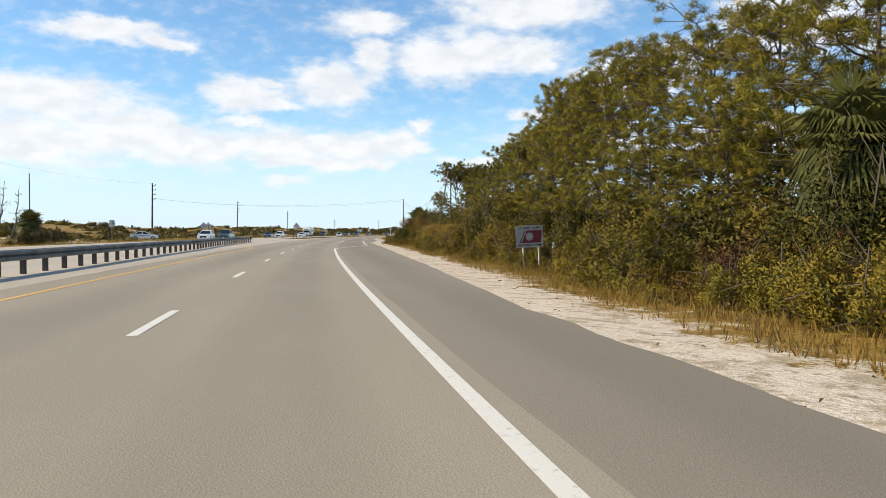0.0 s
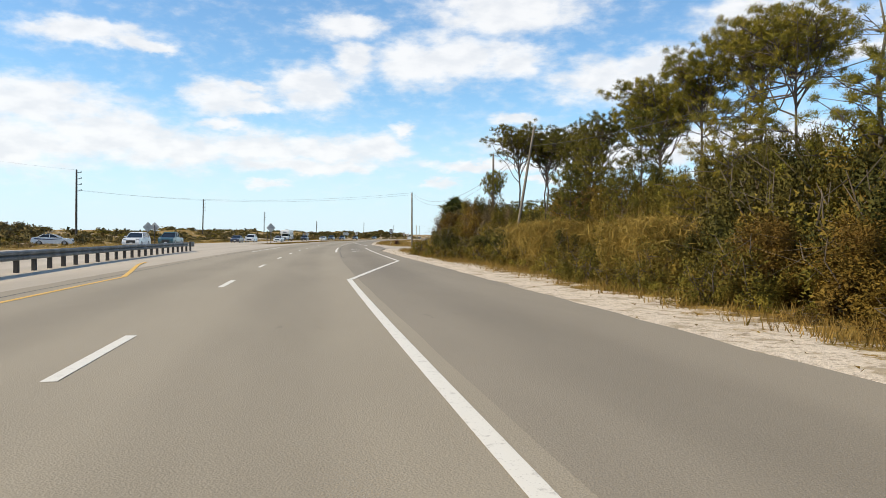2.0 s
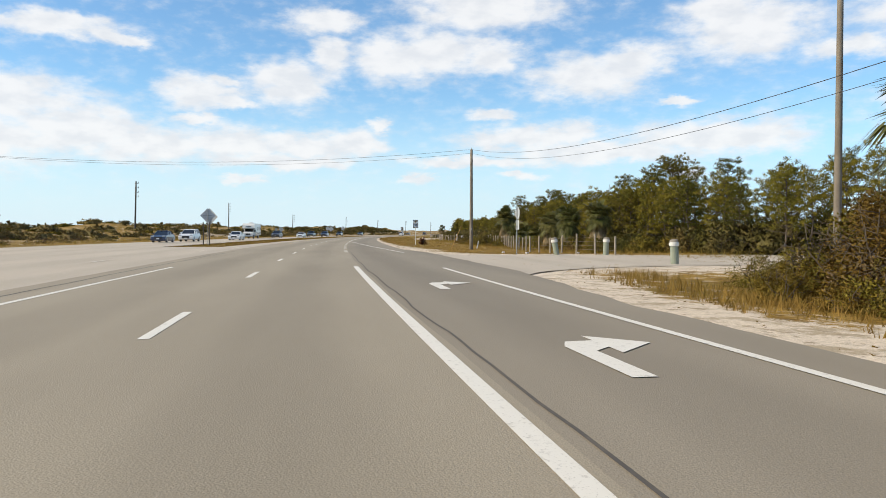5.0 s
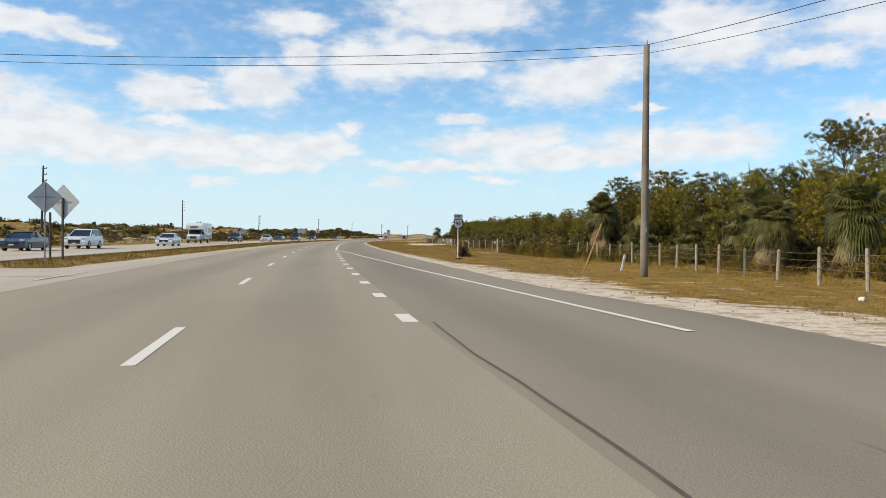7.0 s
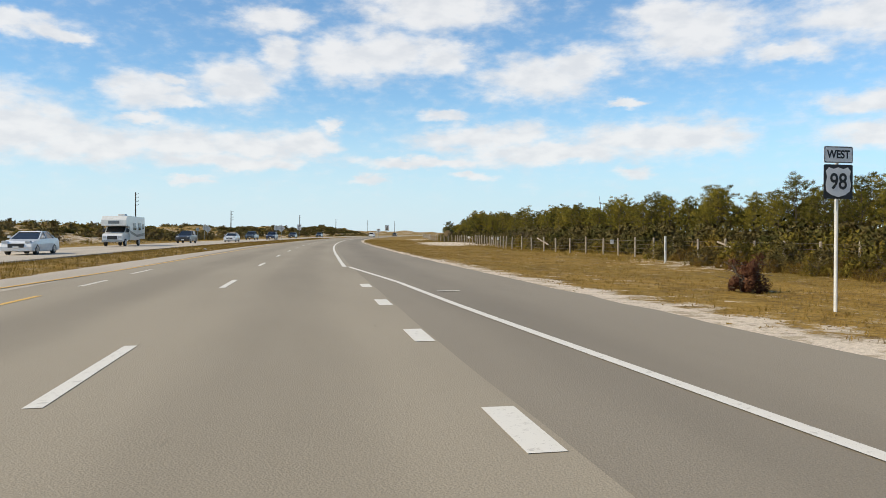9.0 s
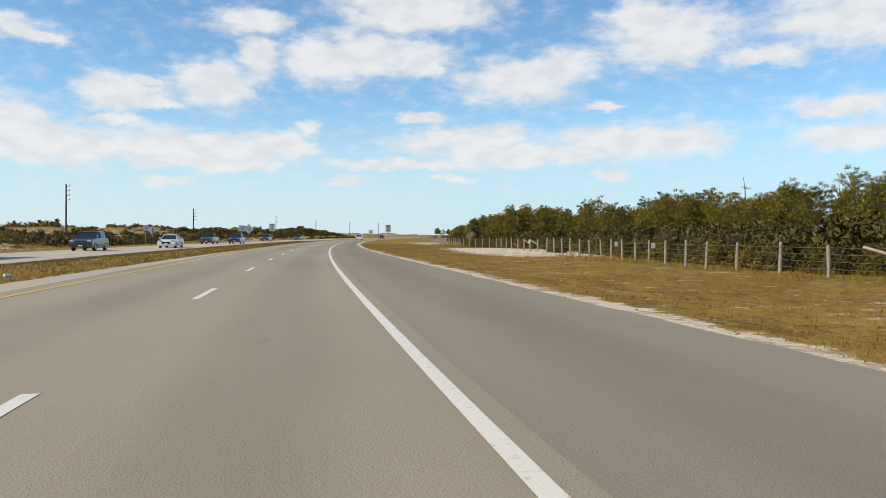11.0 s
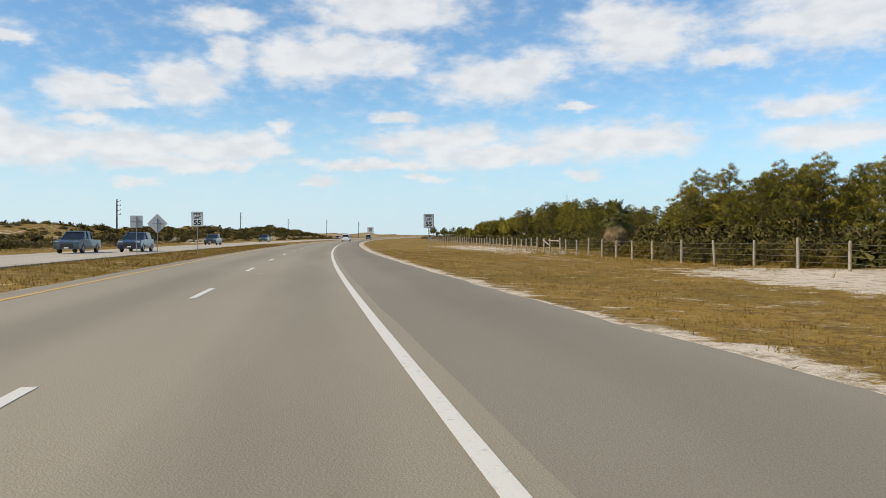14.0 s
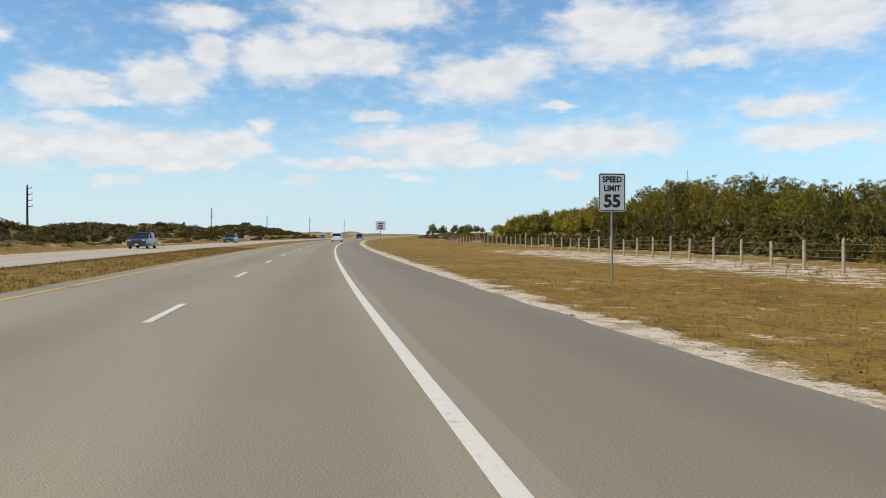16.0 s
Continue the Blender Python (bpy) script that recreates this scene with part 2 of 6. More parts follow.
def leaf_material(name, a, b, c, through_light=0.35, rough=0.7):
    """Leaves: three colours spread over leaves and plants, some light passing through."""
    m = bpy.data.materials.new(name)
    m.use_nodes = True
    n = Nodes(m.node_tree)
    island = n.add("ShaderNodeNewGeometry").outputs["Random Per Island"]
    plant = n.add("ShaderNodeObjectInfo").outputs["Random"]
    where = n.add("ShaderNodeTexCoord").outputs["Object"]
    patch = n.noise(0.9, 3.0, 0.6, where)
    col = n.mix(island, a, b)
    col = n.mix(n.math("MULTIPLY", n.span(n.math("ADD", patch, n.math("MULTIPLY", plant, 0.25)), 0.5, 0.8), 0.75), col, c)
    col = n.mix(n.math("MULTIPLY", n.span(n.math("FRACT", n.math("MULTIPLY", island, 7.31)), 0.8, 1.0), 0.5), col, tuple(x * 0.35 for x in a))
    # blotches of dark colour stand in for the shade between leaf clumps
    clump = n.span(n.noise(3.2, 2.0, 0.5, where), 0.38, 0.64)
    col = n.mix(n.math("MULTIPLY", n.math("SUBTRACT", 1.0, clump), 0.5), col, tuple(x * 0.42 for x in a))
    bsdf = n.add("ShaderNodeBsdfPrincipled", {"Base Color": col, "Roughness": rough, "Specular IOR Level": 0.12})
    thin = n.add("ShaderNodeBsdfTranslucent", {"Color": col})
    both = n.add("ShaderNodeMixShader", {0: through_light * 0.6, 1: bsdf.outputs[0], 2: thin.outputs[0]})
    n.add("ShaderNodeOutputMaterial", {0: both.outputs[0]})
    return m


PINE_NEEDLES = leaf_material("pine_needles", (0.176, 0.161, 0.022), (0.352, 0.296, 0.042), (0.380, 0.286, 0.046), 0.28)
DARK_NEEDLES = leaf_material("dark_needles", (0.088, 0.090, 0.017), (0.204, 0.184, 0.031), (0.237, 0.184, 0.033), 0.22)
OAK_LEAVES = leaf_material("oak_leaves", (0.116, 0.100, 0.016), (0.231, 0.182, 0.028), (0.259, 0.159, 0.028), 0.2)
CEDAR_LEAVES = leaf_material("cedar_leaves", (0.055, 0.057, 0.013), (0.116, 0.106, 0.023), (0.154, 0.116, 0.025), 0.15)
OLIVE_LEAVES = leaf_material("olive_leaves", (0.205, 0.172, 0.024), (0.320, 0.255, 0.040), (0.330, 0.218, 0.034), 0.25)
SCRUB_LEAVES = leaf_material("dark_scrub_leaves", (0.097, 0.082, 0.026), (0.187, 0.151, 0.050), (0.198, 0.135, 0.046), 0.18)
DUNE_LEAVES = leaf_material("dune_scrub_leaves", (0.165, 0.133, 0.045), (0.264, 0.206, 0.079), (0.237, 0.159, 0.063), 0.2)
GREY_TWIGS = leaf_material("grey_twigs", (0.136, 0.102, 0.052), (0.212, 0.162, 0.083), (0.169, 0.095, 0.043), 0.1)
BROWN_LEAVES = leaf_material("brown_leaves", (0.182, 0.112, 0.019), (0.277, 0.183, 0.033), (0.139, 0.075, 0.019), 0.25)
GOLD_GRASS = leaf_material("golden_reeds", (0.335, 0.218, 0.047), (0.463, 0.322, 0.080), (0.245, 0.168, 0.034))
TURF_BLADES = leaf_material("turf_blades", (0.290, 0.174, 0.038), (0.170, 0.126, 0.022), (0.395, 0.248, 0.068))
PALM_FRONDS = leaf_material("palm_fronds", (0.080, 0.088, 0.024), (0.165, 0.160, 0.045), (0.225, 0.190, 0.062), 0.25, 0.4)
DEAD_FRONDS = leaf_material("dead_fronds", (0.330, 0.240, 0.125), (0.420, 0.320, 0.175), (0.240, 0.160, 0.078), 0.15)
REDDISH = leaf_material("reddish_leaves", (0.115, 0.045, 0.028), (0.18, 0.085, 0.042), (0.09, 0.05, 0.022))
BARK = worn("pine_bark", (0.085, 0.062, 0.047), (0.145, 0.115, 0.09), 2.0, 0.95, 0.0, 18.0, 0.8)
STEM_WOOD = worn("dark_stems", (0.085, 0.062, 0.042), (0.14, 0.11, 0.08), 2.0, 0.95, 0.0, 18.0, 0.5)
GREY_WOOD = worn("weathered_wood", (0.30, 0.265, 0.22), (0.21, 0.18, 0.145), 1.5, 0.9, 0.0, 25.0, 0.5)
POLE_WOOD = worn("utility_pole_wood", (0.255, 0.215, 0.165), (0.17, 0.14, 0.11), 0.8, 0.9, 0.0, 20.0, 0.5)
# pole wood again, darkened so the far poles read as unlit silhouettes
SHADED_POLE = worn("shaded_pole_wood", (0.10, 0.085, 0.07), (0.06, 0.052, 0.045), 0.8, 0.9, 0.0, 20.0, 0.5)
POST_WOOD = worn("fence_post_wood", (0.40, 0.34, 0.26), (0.27, 0.22, 0.165), 2.5, 0.9, 0.0, 30.0, 0.5)
DEAD_WOOD = worn("bleached_dead_wood", (0.17, 0.15, 0.13), (0.11, 0.095, 0.08), 1.5, 0.9, 0.0, 25.0, 0.5)
GALVANISED = worn("galvanised_steel", (0.36, 0.37, 0.36), (0.26, 0.265, 0.26), 2.0, 0.45, 0.7, 30.0, 0.1)
SIGN_BACK = worn("dull_aluminium", (0.50, 0.51, 0.51), (0.42, 0.43, 0.43), 3.0, 0.55, 0.2, 30.0, 0.05)
PALE_BACK = worn("pale_sign_back", (0.58, 0.60, 0.60), (0.50, 0.52, 0.52), 3.0, 0.55, 0.1, 30.0, 0.05)
SIGN_WHITE = worn("reflective_white", (0.78, 0.78, 0.76), (0.72, 0.72, 0.70), 4.0, 0.5, 0.0, 60.0, 0.02)
# white of the guide board, greyed to put its shade into the colour
SHADED_WHITE = worn("shaded_white", (0.52, 0.49, 0.45), (0.42, 0.39, 0.35), 3.0, 0.6, 0.0, 40.0, 0.03)
SIGN_BLACK = worn("sign_black", (0.018, 0.018, 0.018), (0.03, 0.03, 0.03), 4.0, 0.5)
SIGN_RED = worn("faded_sign_red", (0.20, 0.028, 0.032), (0.25, 0.045, 0.048), 4.0, 0.55)
SIGN_BLUE = worn("sign_blue", (0.035, 0.05, 0.14), (0.05, 0.06, 0.16), 4.0, 0.55)
RAIL_STEEL = worn("weathered_rail_steel", (0.20, 0.21, 0.205), (0.135, 0.14, 0.135), 1.2, 0.6, 0.4, 20.0, 0.15)
FENCE_WIRE = worn("pale_rusty_wire", (0.24, 0.20, 0.15), (0.16, 0.12, 0.09), 3.0, 0.7, 0.3)
WIRE = worn("old_wire", (0.05, 0.05, 0.05), (0.10, 0.09, 0.08), 3.0, 0.6, 0.5)
YELLOW_GUARD = worn("yellow_plastic", (0.46, 0.25, 0.05), (0.38, 0.20, 0.04), 4.0, 0.6)
WHITE_POST = worn("white_marker", (0.75, 0.74, 0.70), (0.62, 0.60, 0.55), 4.0, 0.6)
GREEN_PAINT = worn("faded_green_paint", (0.24, 0.27, 0.20), (0.32, 0.33, 0.26), 2.0, 0.8, 0.0, 20.0, 0.3)
TYRE = worn("tyre_rubber", (0.02, 0.02, 0.021), (0.035, 0.034, 0.033), 6.0, 0.85)
RIM = worn("alloy_rim", (0.45, 0.45, 0.46), (0.35, 0.35, 0.36), 8.0, 0.35, 0.8)
CAR_GLASS, _n, _b = material("car_glass", (0.012, 0.014, 0.016), 0.04, 0.0, 0.8)
LAMP_CLEAR, _n, _b = material("headlamp_glass", (0.62, 0.64, 0.66), 0.1, 0.3)
LAMP_RED, _n, _b = material("tail_lamp", (0.28, 0.012, 0.012), 0.2)
BLACK_TRIM = worn("black_trim", (0.02, 0.02, 0.02), (0.035, 0.035, 0.035), 5.0, 0.6)


def car_paint(name, colour, metal=0.2):
    m, n, bsdf = material(name, colour, 0.28, metal)
    bsdf.inputs["Coat Weight"].default_value = 0.7
    where = n.add("ShaderNodeTexCoord").outputs["Object"]
    dust = n.math("MULTIPLY", n.span(n.noise(4.0, 5.0, 0.6, where), 0.35, 0.8), 0.25)
    n.tree.links.new(n.mix(dust, colour, (0.33, 0.30, 0.25)), bsdf.inputs["Base Color"])
    return m


PAINT_WHITE = car_paint("white_car_paint", (0.78, 0.78, 0.77), 0.0)
PAINT_BLACK = car_paint("black_car_paint", (0.018, 0.019, 0.022))
PAINT_TEAL = car_paint("teal_car_paint", (0.02, 0.085, 0.10))
PAINT_NAVY = car_paint("navy_car_paint", (0.015, 0.030, 0.075))
PAINT_SLATE = car_paint("slate_car_paint", (0.035, 0.055, 0.07))
PAINT_CREAM = car_paint("cream_camper_paint", (0.70, 0.69, 0.65), 0.0)
PAINT_TAN = car_paint("grey_stripe_paint", (0.12, 0.135, 0.15), 0.0)


# ---- mesh helpers ----
def mesh_object(name, verts, faces, mats, parent=None, label="", smooth=False, index=None, normals=None):
    me = bpy.data.meshes.new(name)
    me.from_pydata([tuple(v) for v in np.asarray(verts, float).tolist()], [], [tuple(f) for f in faces])
    for m in (mats if isinstance(mats, (list, tuple)) else [mats]):
        me.materials.append(m)
    if index is not None:
        me.polygons.foreach_set("material_index", np.asarray(index, dtype=np.int32))
    if smooth:
        me.polygons.foreach_set("use_smooth", np.ones(len(me.polygons), dtype=bool))
    me.update()
    if normals is not None:
        me.polygons.foreach_set("use_smooth", np.ones(len(me.polygons), dtype=bool))
        me.normals_split_custom_set_from_vertices(normals.tolist())
    ob = new(name, me)
    if parent is not None:
        ob.parent = parent
    if label:
        ob["label"] = label
    return ob


def part(name, bm, mat, parent=None, label="", smooth=False):
    me = bpy.data.meshes.new(name)
    bm.to_mesh(me)
    bm.free()
    me.materials.append(mat)
    if smooth:
        me.polygons.foreach_set("use_smooth", np.ones(len(me.polygons), dtype=bool))
    ob = new(name, me)
    if parent is not None:
        ob.parent = parent
    if label:
        ob["label"] = label
    return ob


def again(name, ob, parent, m):
    """Another object on the same mesh, under parent."""
    o = new(name, ob.data)
    o.parent = parent
    o.matrix_basis = m
    return o


def box(bm, x0, x1, y0, y1, z0, z1, bevel=0.0):
    out = bmesh.ops.create_cube(bm, size=1.0)
    bmesh.ops.scale(bm, vec=(x1 - x0, y1 - y0, z1 - z0), verts=out["verts"])
    bmesh.ops.translate(bm, vec=((x0 + x1) / 2, (y0 + y1) / 2, (z0 + z1) / 2), verts=out["verts"])
    if bevel:
        edges = list({e for v in out["verts"] for e in v.link_edges})
        bmesh.ops.bevel(bm, geom=edges, offset=bevel, segments=2, affect="EDGES", profile=0.6)
    return bm


def rod(bm, a, b, r0, r1=None, sides=10):
    a, b = Vector(a), Vector(b)
    d = b - a
    m = Matrix.Translation((a + b) / 2) @ d.to_track_quat("Z", "Y").to_matrix().to_4x4()
    bmesh.ops.create_cone(bm, cap_ends=True, segments=sides, radius1=r0, radius2=r0 if r1 is None else r1, depth=d.length, matrix=m)
    return bm


def slab(bm, outline, y0, y1):
    """Outline of (x, z) pulled from y0 to y1."""
    lo = [bm.verts.new((x, y0, z)) for x, z in outline]
    hi = [bm.verts.new((x, y1, z)) for x, z in outline]
    k = len(outline)
    bm.faces.new(lo)
    bm.faces.new(hi[::-1])
    for i in range(k):
        bm.faces.new((lo[i], hi[i], hi[(i + 1) % k], lo[(i + 1) % k]))
    bmesh.ops.recalc_face_normals(bm, faces=bm.faces[:])
    return bm


def tube(points, radii, sides=6):
    """Vertices and faces of a tapered tube along points."""
    p = np.asarray(points, float)
    r = np.broadcast_to(np.asarray(radii, float), (len(p),))
    d = np.gradient(p, axis=0)
    d /= np.linalg.norm(d, axis=1)[:, None] + 1e-9
    side = np.cross(d, [0.31, 0.27, 0.91])
    side /= np.linalg.norm(side, axis=1)[:, None] + 1e-9
    other = np.cross(d, side)
    a = np.arange(sides) * 2 * math.pi / sides
    ring = side[:, None, :] * np.cos(a)[None, :, None] + other[:, None, :] * np.sin(a)[None, :, None]
    v = (p[:, None, :] + ring * r[:, None, None]).reshape(-1, 3)
    f = []
    for i in range(len(p) - 1):
        for k in range(sides):
            j = (k + 1) % sides
            f.append((i * sides + k, i * sides + j, (i + 1) * sides + j, (i + 1) * sides + k))
    f.append(tuple(range(sides))[::-1])
    f.append(tuple((len(p) - 1) * sides + k for k in range(sides)))
    return v, f


def join(pieces):
    vs, fs, base = [], [], 0
    for v, f in pieces:
        vs.append(np.asarray(v))
        fs.extend([tuple(i + base for i in q) for q in f])
        base += len(v)
    return np.concatenate(vs), fs


def ripple(x, y, seed=0.0):
    """Smooth unevenness, about -1 to 1."""
    return (np.sin(x * 1.0 + 1.3 * np.sin(y * 0.7 + seed)) + np.sin(y * 1.1 + 1.7 * np.sin(x * 0.6 + seed * 2)) +
            0.6 * np.sin(x * 2.3 + y * 1.9 + seed) + 0.5 * np.sin(y * 3.1 - x * 1.7 + seed)) / 3.1


# ---- plan of the ground ----
def pave_right(s):
    return np.interp(s, [-60, 12, 30, 52, 70, 110, 122, 146, 155, 200, 240, 290, 330], [3.5, 3.6, 4.55, 5.2, 5.5, 5.5, 6.6, 6.6, 5.7, 5.5, 5.1, 4.1, 3.5])


def median_left(s):
    """Inner edge of the far carriageway."""
    return np.interp(s, [0, 100, 165, 200, 260, 330, 420], [-15.6, -15.6, -14.6, -13.9, -14.2, -13.6, -12.8])


def far_edge(s):
    return np.interp(s, [0, 100, 200, 280, 420], [-27.5, -27.0, -25.0, -23.8, -23.4])


def inner_edge(s):
    """Where the pavement beside the inner lane ends and the median's grass begins."""
    return np.interp(s, [160, 168, 195, 210, 240, 292, 330], [-9.4, -9.2, -8.4, -8.3, -7.8, -7.0, -6.9])


def sandy(s, u):
    """How sandy the ground is."""
    e = pave_right(s)
    strip = np.interp(s, [0, 60, 110, 150, 175, 215, 300, 340], [2.2, 2.3, 2.4, 3.4, 1.7, 0.8, 0.6, 0.85]) * (1 + 0.35 * ripple(s / 2.7, s / 7.0, 8.0))
    a = np.clip(1.25 - (u - e) / strip * 0.75, 0, 1.2) * (u > e - 1)
    drive = np.exp(-((s - 133) / 13.0) ** 4) * (u > e) * np.clip((22 - u) / 6, 0, 1)
    patch1 = np.exp(-((s - 284) / 20.0) ** 4 - ((u - 17.8 - (s - 284) * 0.02) / 5.4) ** 4) * 1.15
    patch2 = np.exp(-((s - 357) / 32.0) ** 4 - ((u - 17.5) / 4.6) ** 4) * 0.62
    patch3 = np.exp(-((s - 318) / 10.0) ** 2 - ((u - 14.5) / 2.5) ** 2) * 0.35
    patch4 = np.exp(-((s - 206) / 9.0) ** 2 - ((u - 18.0) / 4.0) ** 2) * 0.6
    inner = np.clip(1.1 - (inner_edge(s) - u) / 0.8, 0, 1) * (u < -5) * (u > -10.5) * (s > 160) * 0.6
    back = 0.35 * (u > 24) + (u < -30) * (0.26 + 0.42 * np.clip(ripple(s / 14.0, u / 11.0, 9.0), 0, 1))
    return np.maximum.reduce([a, drive, patch1, patch2, patch3, patch4, inner, back, np.full_like(s, 0.16)])


def relief(s, u):
    """Height of the ground: a verge a little below the road, dunes away from it."""
    right = np.clip(u - pave_right(s), 0, None)
    left = np.clip(far_edge(s) - 1.0 - u, 0, None)
    z = -0.05 - 0.16 * np.clip(right / 5.0, 0, 1)
    z = z + np.where((u > -16) & (u < -6) & (s > 168), -0.05 + 0.10 * np.exp(-((u + 11.4) / 1.6) ** 2), 0)
    dune = np.clip((left - 7) / 24, 0, 1) * (2.0 + 2.1 * ripple(s / 19.0, u / 14.0, 1.0) + 0.6 * ripple(s / 7.0, u / 6.5, 4.0))
    dune2 = np.clip((right - 22) / 40, 0, 1) * (0.8 + 0.9 * ripple(s / 27.0, u / 19.0, 2.0))
    dune = dune + np.clip((left - 4) / 12, 0, 1) * (3.4 * np.exp(-((s - 600) / 62.0) ** 2 - ((u + 46) / 15.0) ** 2) + 1.5 * np.exp(-((s - 470) / 36.0) ** 2 - ((u + 52) / 14.0) ** 2) + 1.2 * np.exp(-((s - 400) / 22.0) ** 2 - ((u + 46) / 10.0) ** 2))
    far = np.clip((s - 520) / 220, 0, 1) * (1.0 + 1.6 * np.clip(ripple(s / 53.0, u / 41.0, 5.0), -0.4, 1)) * np.clip((np.abs(u + 8) - 26) / 30, 0, 1)
    small = 0.035 * ripple(s / 1.7, u / 1.3, 3.0) * (np.clip(right, 0, 1) + np.clip(left, 0, 1))
    z = z + np.clip(dune, 0, None) + np.clip(dune2, 0, None) + far + small
    mouth = np.exp(-((s - 133.5 - 0.12 * np.clip(u - 16, 0, None)) / 15.0) ** 6) * (u > 4) * np.clip((70 - u) / 20, 0, 1)
    return z * (1 - mouth) - 0.045 * mouth


def steps(*runs):
    out = []
    for a, b, d in runs:
        out += list(np.arange(a, b, d))
    return np.array(out)


def sheet(name, s, u, z, mats, attributes=(), uv=False, label="", category=""):
    """A sheet over the grid of s by u."""
    S, U = np.meshgrid(s, u, indexing="ij")
    Z = z(S, U) if callable(z) else np.full_like(S, z)
    v = place(S, U, Z).reshape(-1, 3)
    a, b = len(s), len(u)
    i = (np.arange(a - 1)[:, None] * b + np.arange(b - 1)[None, :]).ravel()
    f = np.stack([i, i + 1, i + 1 + b, i + b], 1)[:, ::-1]
    ob = mesh_object(name, v, f[:, ::-1].tolist(), mats, smooth=True)
    me = ob.data
    for key, fn in attributes:
        at = me.attributes.new(key, "FLOAT", "POINT")
        at.data.foreach_set("value", fn(S, U).ravel().astype(np.float32))
    if uv:
        road_uv(me, np.stack([U.ravel(), S.ravel()], 1))
    return tagged(ob, label, category, kind="structure")


def road_uv(me, coords):
    layer = me.uv_layers.new(name="road")
    idx = np.empty(len(me.loops), dtype=np.int32)
    me.loops.foreach_get("vertex_index", idx)
    layer.data.foreach_set("uv", coords[idx].ravel().astype(np.float32))


def lush(s, u):
    return np.clip(0.55 + 0.35 * ripple(s / 11.0, u / 7.0, 6.0) + 0.35 * (s < 120), 0, 1)


ground_s = steps((-500, -60, 40), (-60, -8, 3), (-8, 420, 1.0), (420, 700, 4), (700, 1500, 30), (1500, 5001, 500))
ground_u = steps((-3000, -400, 260), (-400, -120, 14), (-120, -28, 4), (-28, 30, 0.8), (30, 90, 4), (90, 300, 30), (300, 1301, 200))
sheet("ground", ground_s, ground_u, lambda s, u: relief(s, u), GROUND, (("sand", sandy), ("lush", lush)),
      label="dry roadside turf with patches of white sand", category="ground")


def ribbon(name, s, left, right, z, mat, label="", category="road", parts=6):
    """A strip of the road between two edges, with sides that go down into the ground."""
    s = np.asarray(s, float)
    L, Rt = left(s) if callable(left) else np.full_like(s, left), right(s) if callable(right) else np.full_like(s, right)
    w = np.linspace(0, 1, parts + 1)
    U = L[:, None] + (Rt - L)[:, None] * w[None, :]
    U = np.concatenate([L[:, None] - 0.03, U, Rt[:, None] + 0.03], 1)
    S = np.broadcast_to(s[:, None], U.shape)
    Z = np.full_like(U, z)
    Z[:, 0] = Z[:, -1] = z - 0.25
    v = place(S, U, Z).reshape(-1, 3)
    a, b = U.shape
    i = (np.arange(a - 1)[:, None] * b + np.arange(b - 1)[None, :]).ravel()
    ob = mesh_object(name, v, np.stack([i, i + 1, i + 1 + b, i + b], 1).tolist(), mat)
    road_uv(ob.data, np.stack([U.ravel(), S.ravel()], 1))
    return tagged(ob, label, category, kind="structure")


def rag(s, u0, amp=0.08, seed=0.0):
    return u0 + amp * ripple(s * 1.3, s * 0.7, seed)


road_s = steps((-300, -40, 20), (-40, 430, 1.0), (430, 3000, 20))
seam = lambda s: 1.52 + lane_shift(s) + 0.03 * ripple(s * 0.5, s * 0.21, 1.0)
ribbon("road", road_s, lambda s: rag(s, -6.55 + lane_shift(s), 0.05, 1), seam, 0.0, ASPHALT,
       "two bleached asphalt lanes worn in pale wheel tracks")
ribbon("shoulder", road_s, seam, lambda s: rag(s, pave_right(s), 0.10, 2), -0.004, SHOULDER,
       "darker stained asphalt shoulder and turning lane beside the lanes")
ribbon("far_road", road_s, far_edge, median_left, -0.02, CONCRETE, "pale asphalt of the opposite carriageway")
# paved opening in the median and its apron, then the paved inner shoulder before it
ribbon("crossover", steps((-300, -40, 20), (-40, 167, 1.0)), lambda s: median_left(s) + 0.0 * s,
       lambda s: -6.5 + 0 * s, -0.012, CONCRETE, "broad pale paved opening and shoulder in the median")
ribbon("inner_shoulder", steps((160, 430, 1.0), (430, 1500, 20)), lambda s: rag(s, inner_edge(s), 0.10, 4), lambda s: -6.5 + lane_shift(s), -0.009, CONCRETE,
       "pale paved shoulder narrowing beside the inner lane")


def driveway():
    """Side road that leaves to the right, flaring at its mouth."""
    v, f, uv = [], [], []
    us = np.concatenate([np.arange(5.2, 16, 0.6), np.arange(16, 70, 3.0)])
    for u in us:
        flare = 9.0 * math.exp(-(u - 5.2) / 3.2)
        for k in range(13):
            s = 126.5 - flare + (13.8 + 1.45 * flare) * k / 12 + 0.12 * (u > 16) * (u - 16)
            v.append(place(s, u, -0.018 if u < 8 else -0.03).tolist())
            uv.append((u, s))
    for i in range(len(us) - 1):
        for k in range(12):
            a = i * 13 + k
            f.append((a, a + 13, a + 14, a + 1)[::-1])
    ob = mesh_object("side_road", v, [q[::-1] for q in f], CONCRETE)
    road_uv(ob.data, np.array(uv))
    tagged(ob, "pale sandy side road flaring into the highway", "road", kind="structure")


driveway()


